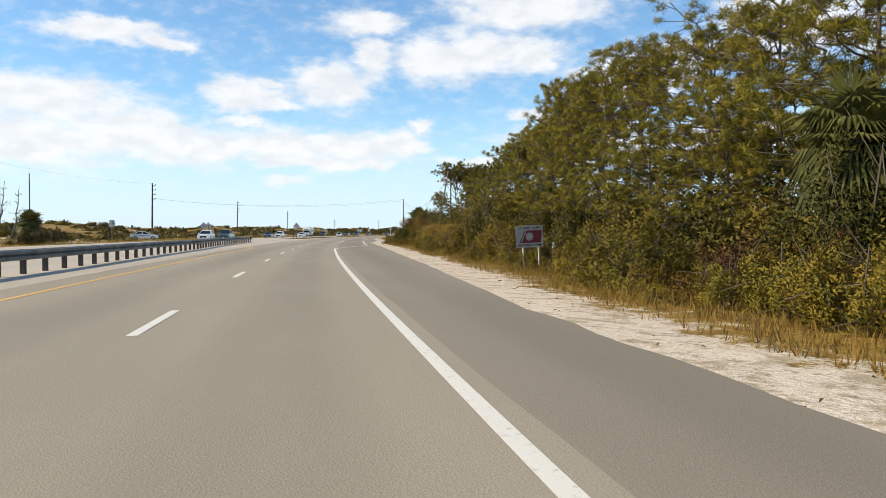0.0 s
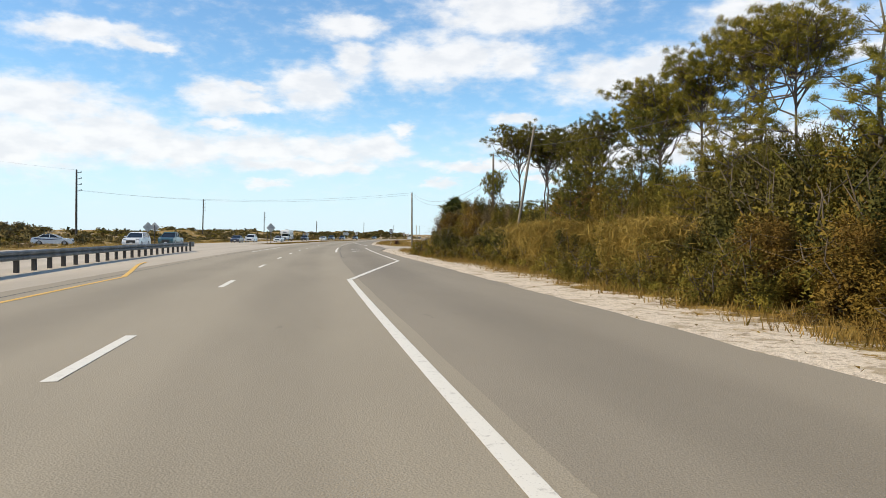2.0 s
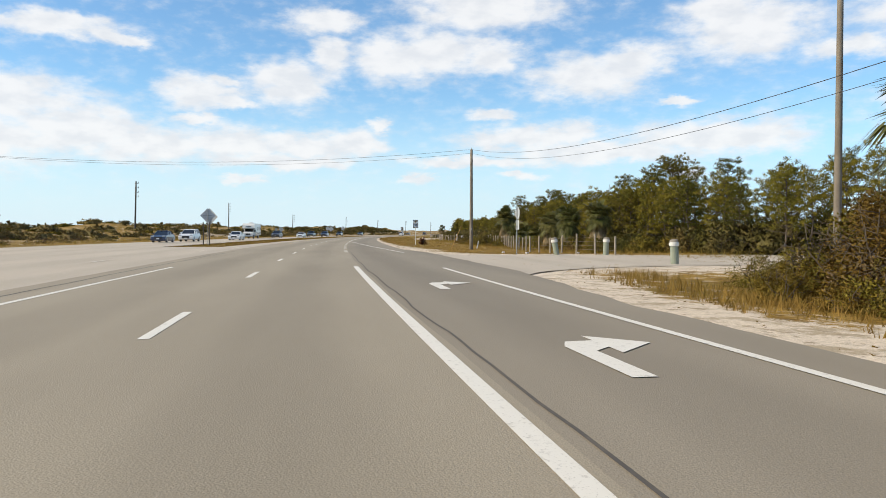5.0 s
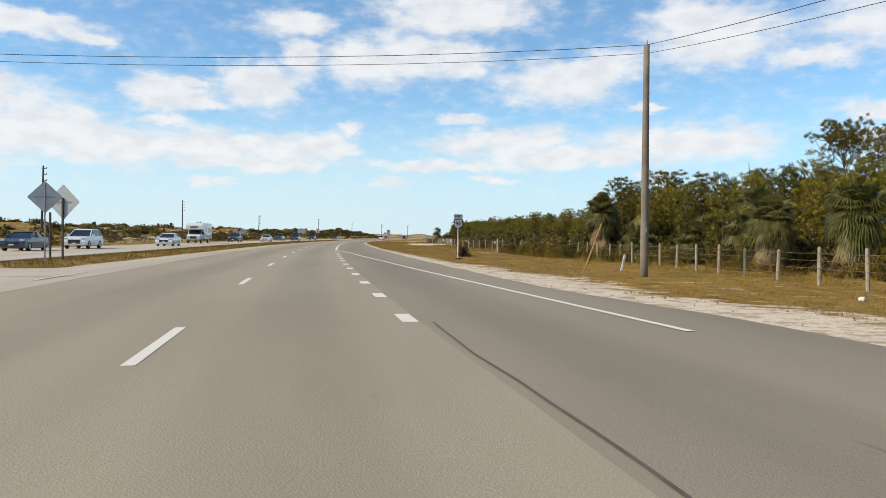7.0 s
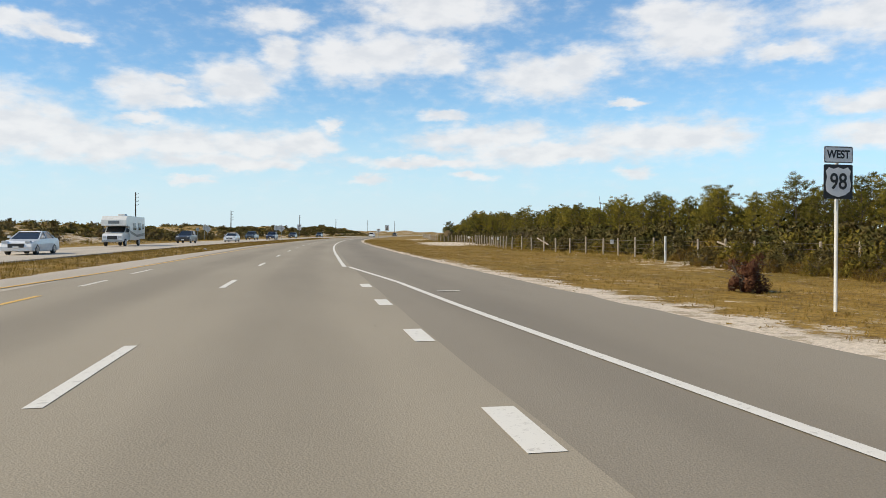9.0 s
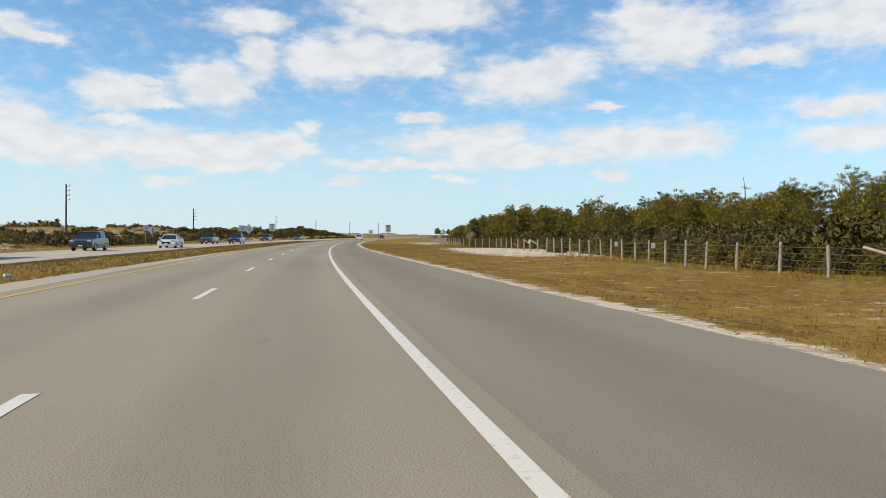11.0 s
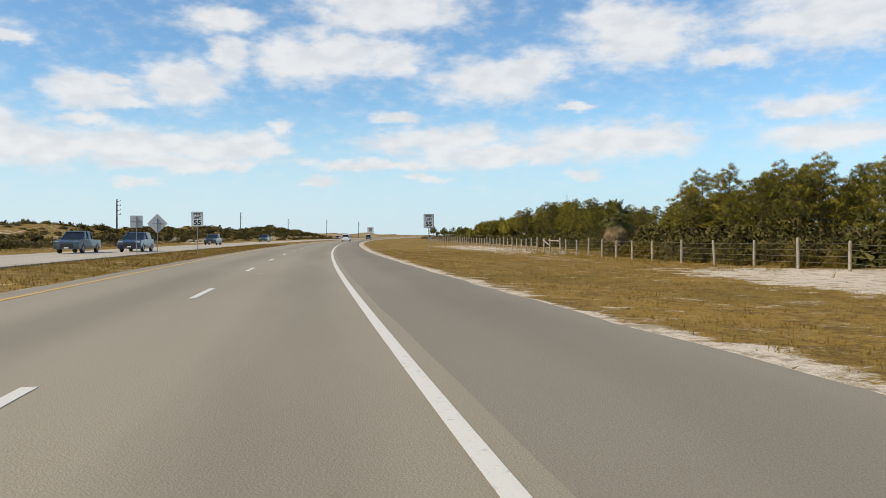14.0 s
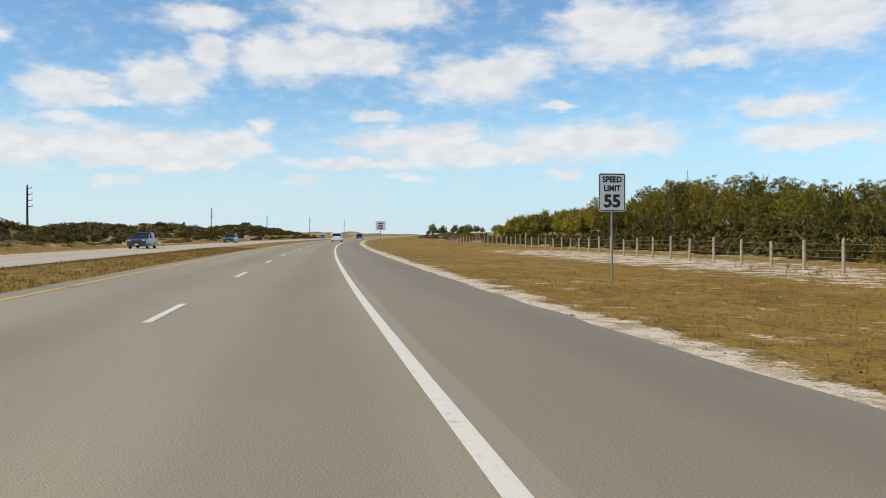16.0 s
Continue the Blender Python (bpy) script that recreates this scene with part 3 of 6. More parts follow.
# ---- painted lines ----
def stripe(name, s0, s1, u, width, mat, parent, z=0.005, step=2.0):
    s = np.unique(np.concatenate([np.arange(s0, s1, step), [s1]]))
    c = u(s) if callable(u) else np.full_like(s, u)
    v = np.concatenate([place(s, c - width / 2, z), place(s, c + width / 2, z)])
    k = len(s)
    return mesh_object(name, v, [(i, k + i, k + i + 1, i + 1) for i in range(k - 1)], mat, parent)


def group_empty(name, label, category):
    return tagged(new(name), label, category, kind="structure")


edge_u = lambda s: 1.24 + lane_shift(s)
markings = group_empty("lane_marking", "worn white and yellow painted road lines", "road marking")
stripe("edge_line", -120, 61.5, edge_u, 0.15, WHITE_LINE, markings)
stripe("edge_line", 61.3, 78.6, lambda s: np.interp(s, [61.3, 78.6], [1.26, 4.42]), 0.16, WHITE_LINE, markings, 0.006)
stripe("edge_line", 78.5, 124.5, lambda s: np.interp(s, [78.5, 100, 124.5], [4.42, 4.45, 4.4]), 0.14, WHITE_LINE, markings)
stripe("turn_line", 100.5, 126, 1.35, 0.17, WHITE_LINE, markings)
stripe("edge_line", 145.5, 203, lambda s: np.interp(s, [145.5, 155, 166, 176, 187, 194, 203], [4.95, 4.45, 3.8, 3.3, 2.6, 2.25, 1.4]), 0.14, WHITE_LINE, markings)
stripe("edge_line", 203, 1500, edge_u, 0.15, WHITE_LINE, markings, 0.0055)
stripe("yellow_line", -120, 63.8, -5.5, 0.13, YELLOW_LINE, markings)
stripe("yellow_line", 63.6, 77, lambda s: np.interp(s, [63.6, 67.5, 74.6, 77], [-5.5, -6.2, -7.55, -7.8]), 0.16, YELLOW_LINE, markings, 0.006)
stripe("turn_line", 101, 126, lambda s: np.interp(s, [101, 126], [-5.4, -5.15]), 0.14, WHITE_LINE, markings)
stripe("yellow_line", 186, 1500, lambda s: np.interp(s, [186, 193, 201, 210, 230, 250], [-7.4, -7.0, -6.5, -6.3, -5.95, -5.78]) + lane_shift(s), 0.13, YELLOW_LINE, markings, 0.006)
stripe("yellow_line", 187.2, 190.8, -5.32, 0.12, YELLOW_LINE, markings)
for i in range(-8, 60):
    s0 = 21.74 + 12.19 * i
    c = float(np.interp(s0, [21, 70, 100, 140, 175, 240, 266, 291, 330], [-2.06, -2.01, -1.96, -1.78, -1.88, -2.15, -2.25, -2.44, -2.6]))
    stripe("lane_dash", s0, s0 + 3.05, c, 0.14, WHITE_LINE, markings, 0.005, 1.6)
for i in range(11):
    s0 = 147.0 + 4.5 * i
    stripe("dotted_dash", s0, s0 + 1.15, 1.36, 0.24, WHITE_LINE, markings)
for s0, s1, u in ((22.0, 22.3, -9.0), (150.0, 153.0, -8.3), (131, 134, -9.4), (193.6, 196.0, -5.35), (199.4, 202.2, -5.5), (158, 162.5, -7.4)):
    stripe("faded_mark", s0, s1, u, 0.14, FADED_LINE, markings, 0.004)


def flat_shape(name, outline, s, u, mat, parent, z=0.006):
    """A flat painted figure; outline in (across, along) metres."""
    v = [place(s + b, u + a, z).tolist() for a, b in outline]
    return mesh_object(name, v, [tuple(range(len(v)))], mat, parent)


ARROW = [(-0.12, -1.2), (0.12, -1.2), (0.12, 0.25), (0.35, 0.5), (0.35, 0.1), (0.95, 0.75), (0.35, 1.4), (0.35, 1.0), (0.0, 0.95), (-0.12, 0.6)]
for s0 in (105.2, 115.6):
    flat_shape("turn_arrow", ARROW, s0, 2.85, WHITE_LINE, markings)
for s0, u0, w, l in ((341.0, 2.4, 0.9, 0.10), (190.5, 3.0, 0.5, 0.18), (300.0, -1.9, 0.35, 0.08)):
    flat_shape("tar_scrape", [(-w / 2, -l / 2), (w / 2, -l / 2), (w / 2, l / 2), (-w / 2, l / 2)], s0, u0, FADED_LINE, markings)
CRACK = worn("tar_joint", (0.075, 0.065, 0.055), (0.11, 0.095, 0.08), 4.0, 0.9)
stripe("tar_joint", 84, 147, lambda s: 1.66 + 0.05 * ripple(s * 0.9, s * 0.3, 2.0), 0.035, CRACK, markings, 0.004, 0.8)
stripe("tar_joint", 40, 150, lambda s: -5.95 + 0.08 * ripple(s * 0.4, s * 0.2, 5.0), 0.05, CRACK, markings, 0.003, 1.0)


# ---- plants ----
def unit(rng, n):
    d = rng.normal(size=(n, 3))
    return d / (np.linalg.norm(d, axis=1)[:, None] + 1e-9)


def blades(rng, base, way, length, width, sag=0.0):
    """Narrow pointed blades, one triangle each."""
    base, way = np.asarray(base), np.asarray(way)
    n = len(base)
    side = np.cross(way, unit(rng, n))
    side /= np.linalg.norm(side, axis=1)[:, None] + 1e-9
    length, width = np.broadcast_to(length, n)[:, None], np.broadcast_to(width, n)[:, None]
    tip = base + way * length - np.array([0, 0, 1.0]) * sag * length
    v = np.stack([base - side * width / 2, base + side * width / 2, tip], 1).reshape(-1, 3)
    return v, (np.arange(n * 3).reshape(-1, 3))


def leaves(rng, at, size, out=None, flat=0.0):
    """Small pointed leaves at the given places."""
    n = len(at)
    d = unit(rng, n)
    if out is not None:
        d = d * 0.8 + out * 0.7
    d[:, 2] -= flat
    d /= np.linalg.norm(d, axis=1)[:, None] + 1e-9
    side = np.cross(d, unit(rng, n))
    side /= np.linalg.norm(side, axis=1)[:, None] + 1e-9
    k = (size * rng.uniform(0.6, 1.3, n))[:, None]
    v = np.stack([at - d * k * 0.4 + side * k * 0.25, at + d * k * 0.6, at - d * k * 0.4 - side * k * 0.25], 1).reshape(-1, 3)
    return v, np.arange(n * 3).reshape(-1, 3)


def rounded_out(rng, v, f, out, stray=0.35):
    """Leaves that take the light as the rounded clump they cover: faces turned outwards, normals along out (one a leaf)."""
    f = np.array(f)
    a, b, c = v[f[:, 0]], v[f[:, 1]], v[f[:, 2]]
    inward = np.sum(np.cross(b - a, c - a) * out, 1) < 0
    f[inward] = f[inward][:, ::-1]
    nrm = out / (np.linalg.norm(out, axis=1)[:, None] + 1e-9) + unit(rng, len(out)) * stray
    return v, f, np.repeat(nrm / (np.linalg.norm(nrm, axis=1)[:, None] + 1e-9), 3, 0)


def bent(rng, a, b, wobble, n=5):
    t = np.linspace(0, 1, n)[:, None]
    p = np.asarray(a) * (1 - t) + np.asarray(b) * t
    p[1:-1] += rng.normal(size=(n - 2, 3)) * wobble
    return p


def along(limb, w):
    """The place at share w of a limb's length."""
    k = w * (len(limb) - 1)
    j = min(int(k), len(limb) - 2)
    return limb[j] * (1 - (k - j)) + limb[j + 1] * (k - j)


def plant(name, trunk, crown, bark, foliage, label, category, crown_name="crown", trunk_name="trunk"):
    top = tagged(new(name), label, category)
    if trunk is not None:
        mesh_object(trunk_name, *trunk, bark, top, smooth=True)
    if crown is not None:
        v, f, nrm = crown
        mesh_object(crown_name, v, f.tolist(), foliage, top, normals=nrm)
    return top


def stack(pieces):
    vs, fs, base = [], [], 0
    for q in pieces:
        vs.append(q[0])
        fs.append(np.asarray(q[1]) + base)
        base += len(q[0])
    return (np.concatenate(vs), np.concatenate(fs), *([np.concatenate([q[2] for q in pieces])] if len(pieces[0]) > 2 else []))


def pompons(rng, at, heads, radius, n, blade, width):
    """Rounded brushes of long needles about the given places, thrown outwards and up."""
    k = len(at)
    d = unit(rng, k * n) + np.repeat(heads, n, 0) * 0.55
    d /= np.linalg.norm(d, axis=1)[:, None] + 1e-9
    r = np.repeat(np.broadcast_to(radius, k), n)[:, None]
    base = np.repeat(at, n, 0) + d * r * (rng.uniform(0.0, 1.0, (k * n, 1)) ** 0.6) * np.array([1.0, 1.0, 0.62])
    way = d + unit(rng, k * n) * 0.55
    way /= np.linalg.norm(way, axis=1)[:, None] + 1e-9
    v, f = blades(rng, base, way, rng.uniform(0.7, 1.1, k * n) * blade, width)
    outer = rounded_out(rng, v, f, d + np.array([0, 0, 0.15]), 0.4)
    # the crowded twigs and short needles inside each brush
    near = blade < 0.15
    m = n // 2 if near else n // 3
    thick, far_out = (0.09, 0.3) if near else (0.16, 0.4)
    e = unit(rng, k * m)
    r = np.repeat(np.broadcast_to(radius, k), m)[:, None]
    base = np.repeat(at, m, 0) + unit(rng, k * m) * r * 0.45 * np.array([1.0, 1.0, 0.62])
    v, f = blades(rng, base - e * r * far_out, e, r[:, 0] * far_out * 2.2, r[:, 0] * thick)
    return stack([outer, rounded_out(rng, v, f, base - np.repeat(at, m, 0) + np.array([0, 0, 0.02]), 0.4)])


# limbs, pompons a limb, needles a pompon, needle width, pompon radius
PINE_FORMS = {"flat": (30, 14, 90, 0.020, 0.28), "tall": (26, 13, 90, 0.020, 0.28), "full": (40, 13, 96, 0.020, 0.30),
              "wood": (40, 9, 56, 0.030, 0.28), "young": (34, 6, 36, 0.038, 0.22)}


def pine(seed, height, form, needles, label, blade=0.30, bare=0.45, wide=0.30, name="pine_tree"):
    """A southern pine: needles in separate rounded brushes at the twig ends. form: flat (umbrella crown on bare limbs),
    tall (open, tiered), full and wood (deep rounded crown) or young (pointed, whorled)."""
    rng = np.random.default_rng(seed)
    count, per, n, width, radius = PINE_FORMS[form]
    lean = rng.normal(size=2) * height * (0.035 if form in ("flat", "tall") else 0.02)
    top = 0.86 if form == "flat" else 0.95
    spine = bent(rng, (0, 0, -0.3), (lean[0], lean[1], height * top), height * 0.007, 8)
    r0 = height * (0.0105 if form != "young" else 0.009) + 0.02
    wood = [tube(spine, np.linspace(r0, r0 * 0.22, 8), 7)]
    at, heads, big = [], [], []
    up = np.array([0, 0, 1.0])
    lobes = rng.uniform(0.75, 1.25, 5)
    for i in range(count):
        a = i * 2.399 + rng.uniform(-0.5, 0.5)
        lobe = lobes[int(a / 6.2832 * 5) % 5]
        t = bare + (0.985 - bare) * ((i + rng.uniform(0, 0.8)) / count) ** (0.8 if form in ("young", "wood") else 1.0)
        q = (t - bare) / (1 - bare)
        start = along(spine, min(t, 1.0))
        if form == "flat":
            w = math.sqrt(rng.uniform(0.02, 1.0))
            reach = height * wide * w * lobe
            goal = np.array([lean[0] + math.cos(a) * reach, lean[1] + math.sin(a) * reach,
                             height * (0.84 + 0.13 * math.sqrt(max(1 - w * w, 0)) - 0.09 * rng.uniform(0, 1) ** 2)])
        else:
            taper = {"tall": 1.05 - 0.6 * q, "full": 1.1 - 0.75 * q ** 1.5, "wood": 1.1 - 0.85 * q ** 1.4, "young": 0.95 - 0.78 * q + 0.25 * math.sin(q * 3.1)}[form]
            reach = height * wide * taper * lobe * rng.uniform(0.7, 1.15) + 0.1
            goal = start + np.array([math.cos(a) * reach, math.sin(a) * reach, reach * rng.uniform(0.15, 0.7) + 0.1])
        limb = bent(rng, start, goal, reach * 0.07, 5)
        limb[1:-1, 2] -= reach * 0.09
        wood.append(tube(limb, np.linspace(r0 * (0.32 if form in ("flat", "tall") else 0.28), 0.014, 5), 5 if form != "young" else 3))
        for j in range(per):
            w = 1.0 if j == 0 else rng.uniform(0.42, 0.97)
            m = along(limb, w)
            off = np.array([*(rng.normal(size=2) * (0.10 + reach * 0.17)), abs(rng.normal()) * 0.16 + 0.10]) * (0.35 if j == 0 else 1.0)
            if form not in ("young", "wood") and rng.uniform() < 0.6:
                wood.append(tube(np.stack([m, m + off]), (0.020, 0.010), 3))
            at.append(m + off)
            d = off / (np.linalg.norm(off) + 1e-9) * 0.6 + up
            heads.append(d / np.linalg.norm(d))
            big.append(radius * rng.uniform(0.7, 1.3))
    at.append(spine[-1] + up * 0.1)
    heads.append(up)
    big.append(radius)
    at, heads, big = np.array(at), np.array(heads), np.array(big)
    keep = []
    for i in rng.permutation(len(at)):
        if not keep or np.min(np.sum((at[keep] - at[i]) ** 2, 1)) > (big[i] * (1.05 if form in ("flat", "tall", "full") else 1.35)) ** 2:
            keep.append(i)
    crown = pompons(rng, at[keep], heads[keep], big[keep], n, blade, width)
    return plant(name, join(wood), crown, BARK, needles, label, "pine tree")


def dome_points(rng, n, rx, ry, h, lumps=24, lift=0.0):
    """Places in an uneven dome made of many leafy clumps with gaps between, denser at the clumps' skins."""
    g = unit(rng, lumps)
    g[:, 2] = np.abs(g[:, 2]) + lift
    g /= np.linalg.norm(g, axis=1)[:, None]
    q = rng.uniform(0.35, 0.86, lumps)[:, None]
    c = g * q * np.array([rx, ry, h * 0.80]) + np.array([0, 0, h * 0.06])
    low = lumps // 4
    c[:low, 2] = rng.uniform(0.08, 0.3, low) * h
    r = rng.uniform(0.15, 0.30, lumps) * (24 / lumps) ** 0.33
    k = rng.integers(0, lumps, n)
    d = unit(rng, n)
    w = rng.uniform(0, 1, n) ** 0.45
    p = c[k] + d * (w * r[k])[:, None] * np.array([rx, ry, (h + rx) * 0.45])
    p[:, 2] = np.abs(p[:, 2] - 0.02)
    return p, d * 0.7 + g[k] * 0.5


def shrub(seed, width, height, foliage, label, n=2600, leaf=0.085, stems=7, name="shrub", category="shrub", twiggy=0, core=0, lumps=24, lift=0.0):
    rng = np.random.default_rng(seed)
    wood = []
    for i in range(stems):
        a = rng.uniform(0, 2 * math.pi)
        end = (math.cos(a) * width * 0.35 * rng.uniform(0.3, 1), math.sin(a) * width * 0.35 * rng.uniform(0.3, 1), height * rng.uniform(0.35, 0.66))
        limb = bent(rng, (rng.normal() * 0.02, rng.normal() * 0.02, -0.15), end, height * 0.04, 5)
        wood.append(tube(limb, np.linspace(0.02 + height * 0.008, 0.008, 5), 4))
        for _ in range(3 + twiggy):
            m = along(limb, rng.uniform(0.4, 1))
            e = m + rng.normal(size=3) * np.array([width * 0.16, width * 0.16, height * 0.12])
            e[2] = max(e[2], 0.1)
            wood.append(tube(np.stack([m, e]), (0.013, 0.004), 3))
    at, out = dome_points(rng, n, width / 2, width / 2, height, lumps, lift)
    inner, _ = dome_points(rng, core, width * 0.36, width * 0.36, height * 0.78, lumps, lift)
    mass = rounded_out(rng, *leaves(rng, at, leaf, out), out, 0.45)
    if core:
        mass = stack([mass, rounded_out(rng, *leaves(rng, inner, leaf * 1.7), inner, 0.5)])
    return plant(name, join(wood), mass, STEM_WOOD, foliage, label, category, "foliage", "woody_base")


def reeds(seed, width, height, label, n=2400, foliage=None, name="tall_grass"):
    """A stand of tall dry grass with drooping blades."""
    rng = np.random.default_rng(seed)
    base = np.stack([rng.normal(size=n) * width * 0.28, rng.normal(size=n) * width * 0.28, np.zeros(n)], 1)
    way = unit(rng, n) * 0.28 + np.array([0, 0, 1.0])
    stem = blades(rng, base, way, rng.uniform(0.35, 1.0, n) * height, 0.026, 0.08)
    m = n * 3
    at = base[rng.integers(0, n, m)] + np.array([0, 0, 1.0]) * rng.uniform(0.12, 1.0, (m, 1)) * height * 0.82
    at[:, :2] += rng.normal(size=(m, 2)) * 0.12
    w2 = unit(rng, m) + np.array([0, 0, 0.25])
    leafy = blades(rng, at, w2, rng.uniform(0.25, 0.6, m), 0.042, 0.55)
    top = tagged(new(name), label, "tall grass")
    v, f = stack([stem, leafy])
    mesh_object("blade_tuft", v, f.tolist(), foliage or GOLD_GRASS, top)
    return top


def fan(rng, centre, way, size, droop):
    """A palm's fan leaf: stalk and pleated fingers."""
    way = way / np.linalg.norm(way)
    stalk_end = centre + way * size * 0.55 + np.array([0, 0, -droop * size * 0.15])
    side = np.cross(way, [0, 0, 1.0])
    side /= np.linalg.norm(side) + 1e-9
    up = np.cross(side, way)
    k = 23
    a = np.linspace(-1.75, 1.75, k)
    d = np.cos(a)[:, None] * way + np.sin(a)[:, None] * side + 0.18 * up * np.abs(np.sin(a))[:, None]
    d /= np.linalg.norm(d, axis=1)[:, None]
    L = size * (0.72 + 0.28 * np.cos(a * 0.8)) * rng.uniform(0.9, 1.08, k) * 0.75
    across = np.cross(d, up)
    across /= np.linalg.norm(across, axis=1)[:, None] + 1e-9
    mid = stalk_end + d * (L * 0.55)[:, None] + np.array([0, 0, -0.04 * droop]) * size
    tip = stalk_end + d * L[:, None] + np.array([0, 0, -0.30 * droop - 0.04]) * size
    w = (size * 0.032)
    v = np.stack([np.repeat(stalk_end[None], k, 0), mid - across * w, mid + across * w, tip], 1).reshape(-1, 3)
    i = np.arange(k) * 4
    f = np.concatenate([np.stack([i, i + 1, i + 2], 1), np.stack([i + 1, i + 3, i + 2], 1)])
    sv = np.stack([centre - side * 0.02, centre + side * 0.02, stalk_end])
    return np.concatenate([v, sv]), np.concatenate([f, [[k * 4, k * 4 + 1, k * 4 + 2]]])


def palm(seed, trunk_h, size, label, fans=34, dead=12):
    rng = np.random.default_rng(seed)
    top = tagged(new("sabal_palm"), label, "palm tree")
    spine = bent(rng, (0, 0, -0.3), (rng.normal() * 0.2, rng.normal() * 0.2, trunk_h), 0.06, 6)
    pieces = [tube(spine, np.linspace(0.24, 0.19, 6), 9)]
    for i in range(int(20 + trunk_h * 12)):      # old leaf bases
        h = rng.uniform(0.1, 1.0) * trunk_h
        a = rng.uniform(0, 6.283)
        b = np.array([math.cos(a) * 0.19, math.sin(a) * 0.19, h])
        pieces.append(tube(np.stack([b, b + (math.cos(a) * 0.12, math.sin(a) * 0.12, 0.22)]), (0.06, 0.025), 4))
    mesh_object("trunk", *join(pieces), BARK, top, smooth=True)
    head = spine[-1] + (0, 0, 0.1)
    live, gone = [], []
    for i in range(fans):
        a, e = rng.uniform(0, 6.283), rng.uniform(-0.75, 1.45)
        way = np.array([math.cos(a) * math.cos(e), math.sin(a) * math.cos(e), math.sin(e)])
        live.append(fan(rng, head + rng.normal(size=3) * 0.10, way + rng.normal(size=3) * 0.25, size * rng.uniform(0.65, 1.25), rng.uniform(0.5, 1.7) - e * 0.3))
    for i in range(dead):
        a, e = rng.uniform(0, 6.283), rng.uniform(-1.2, -0.5)
        way = np.array([math.cos(a) * math.cos(e), math.sin(a) * math.cos(e), math.sin(e)])
        gone.append(fan(rng, head - np.array([0, 0, rng.uniform(0, 0.62) ** 1.4 * trunk_h]), way, size * rng.uniform(0.7, 0.95), 1.5))
    v, f = stack(live)
    mesh_object("frond_crown", v, f.tolist(), PALM_FRONDS, top)
    v, f = stack(gone)
    mesh_object("dead_skirt", v, f.tolist(), DEAD_FRONDS, top, "dry straw-coloured hanging fronds")
    return top


def dead_tree(seed, height, label, branches=14, wide=0.28):
    rng = np.random.default_rng(seed)
    spine = bent(rng, (0, 0, -0.3), (rng.normal() * height * 0.05, rng.normal() * height * 0.05, height), height * 0.015, 8)
    wood = [tube(spine, np.linspace(height * 0.016 + 0.02, 0.02, 8), 7)]
    for i in range(branches):
        t = rng.uniform(0.35, 0.97)
        j = min(int(t * 7), 6)
        a, reach = rng.uniform(0, 6.283), height * wide * (1.15 - t) * rng.uniform(0.6, 1.3)
        end = spine[j] + (math.cos(a) * reach, math.sin(a) * reach, reach * rng.uniform(0.1, 0.9))
        limb = bent(rng, spine[j], end, reach * 0.08, 5)
        wood.append(tube(limb, np.linspace(height * 0.005 + 0.01, 0.008, 5), 5))
        for _ in range(3):
            m = limb[rng.integers(2, 5)]
            e = m + rng.normal(size=3) * reach * 0.25
            wood.append(tube(np.stack([m, (m + e) / 2, e]), (0.012, 0.009, 0.004), 4))
    return plant("dead_tree", join(wood), None, DEAD_WOOD, None, label, "dead tree", trunk_name="trunk")


def put(ob, s, u, scale=1.0, turn=0.0, lean=0.0, sink=0.0, first=[]):
    """Stands a plant at a road place: the original the first time, copies after that."""
    z = float(relief(np.array([s], float), np.array([u], float))[0]) - sink
    sc = scale if isinstance(scale, tuple) else (scale, scale, scale)
    if ob.name not in first:
        first.append(ob.name)
        o = ob
    else:
        o = copy_thing(ob, Matrix.Identity(4))
    m = stand(s, u, z, turn, lean)
    o.location, o.rotation_euler, o.scale = m.to_translation(), m.to_euler(), sc
    return o


random.seed(5)
R = random.Random(5)
flat_pines = [pine(11, 10.5, "flat", PINE_NEEDLES, "wind-shaped pine with a flat olive crown on bare limbs", wide=0.27, bare=0.66, blade=0.13),
              pine(12, 11.5, "flat", DARK_NEEDLES, "tall dark pine with a flat tufted crown", wide=0.27, bare=0.62, blade=0.13),
              pine(13, 9.0, "flat", PINE_NEEDLES, "crooked pine with a broad flat crown", wide=0.34, bare=0.60, blade=0.13)]
tall_pines = [pine(21, 11.0, "tall", PINE_NEEDLES, "tall open pine with tiers of olive needle tufts", wide=0.20, bare=0.45, blade=0.13),
              pine(22, 9.0, "tall", DARK_NEEDLES, "dark open pine with tufted branches", wide=0.22, bare=0.3, blade=0.13),
              pine(23, 9.0, "full", PINE_NEEDLES, "full-crowned pine with long yellow-green needles", wide=0.33, bare=0.25, blade=0.13),
              pine(24, 8.0, "wood", DARK_NEEDLES, "dense dark pine at the edge of the woods", wide=0.27, bare=0.22, blade=0.16),
              pine(25, 6.0, "wood", PINE_NEEDLES, "sunlit golden-green pine behind the fence", wide=0.28, bare=0.22, blade=0.16)]
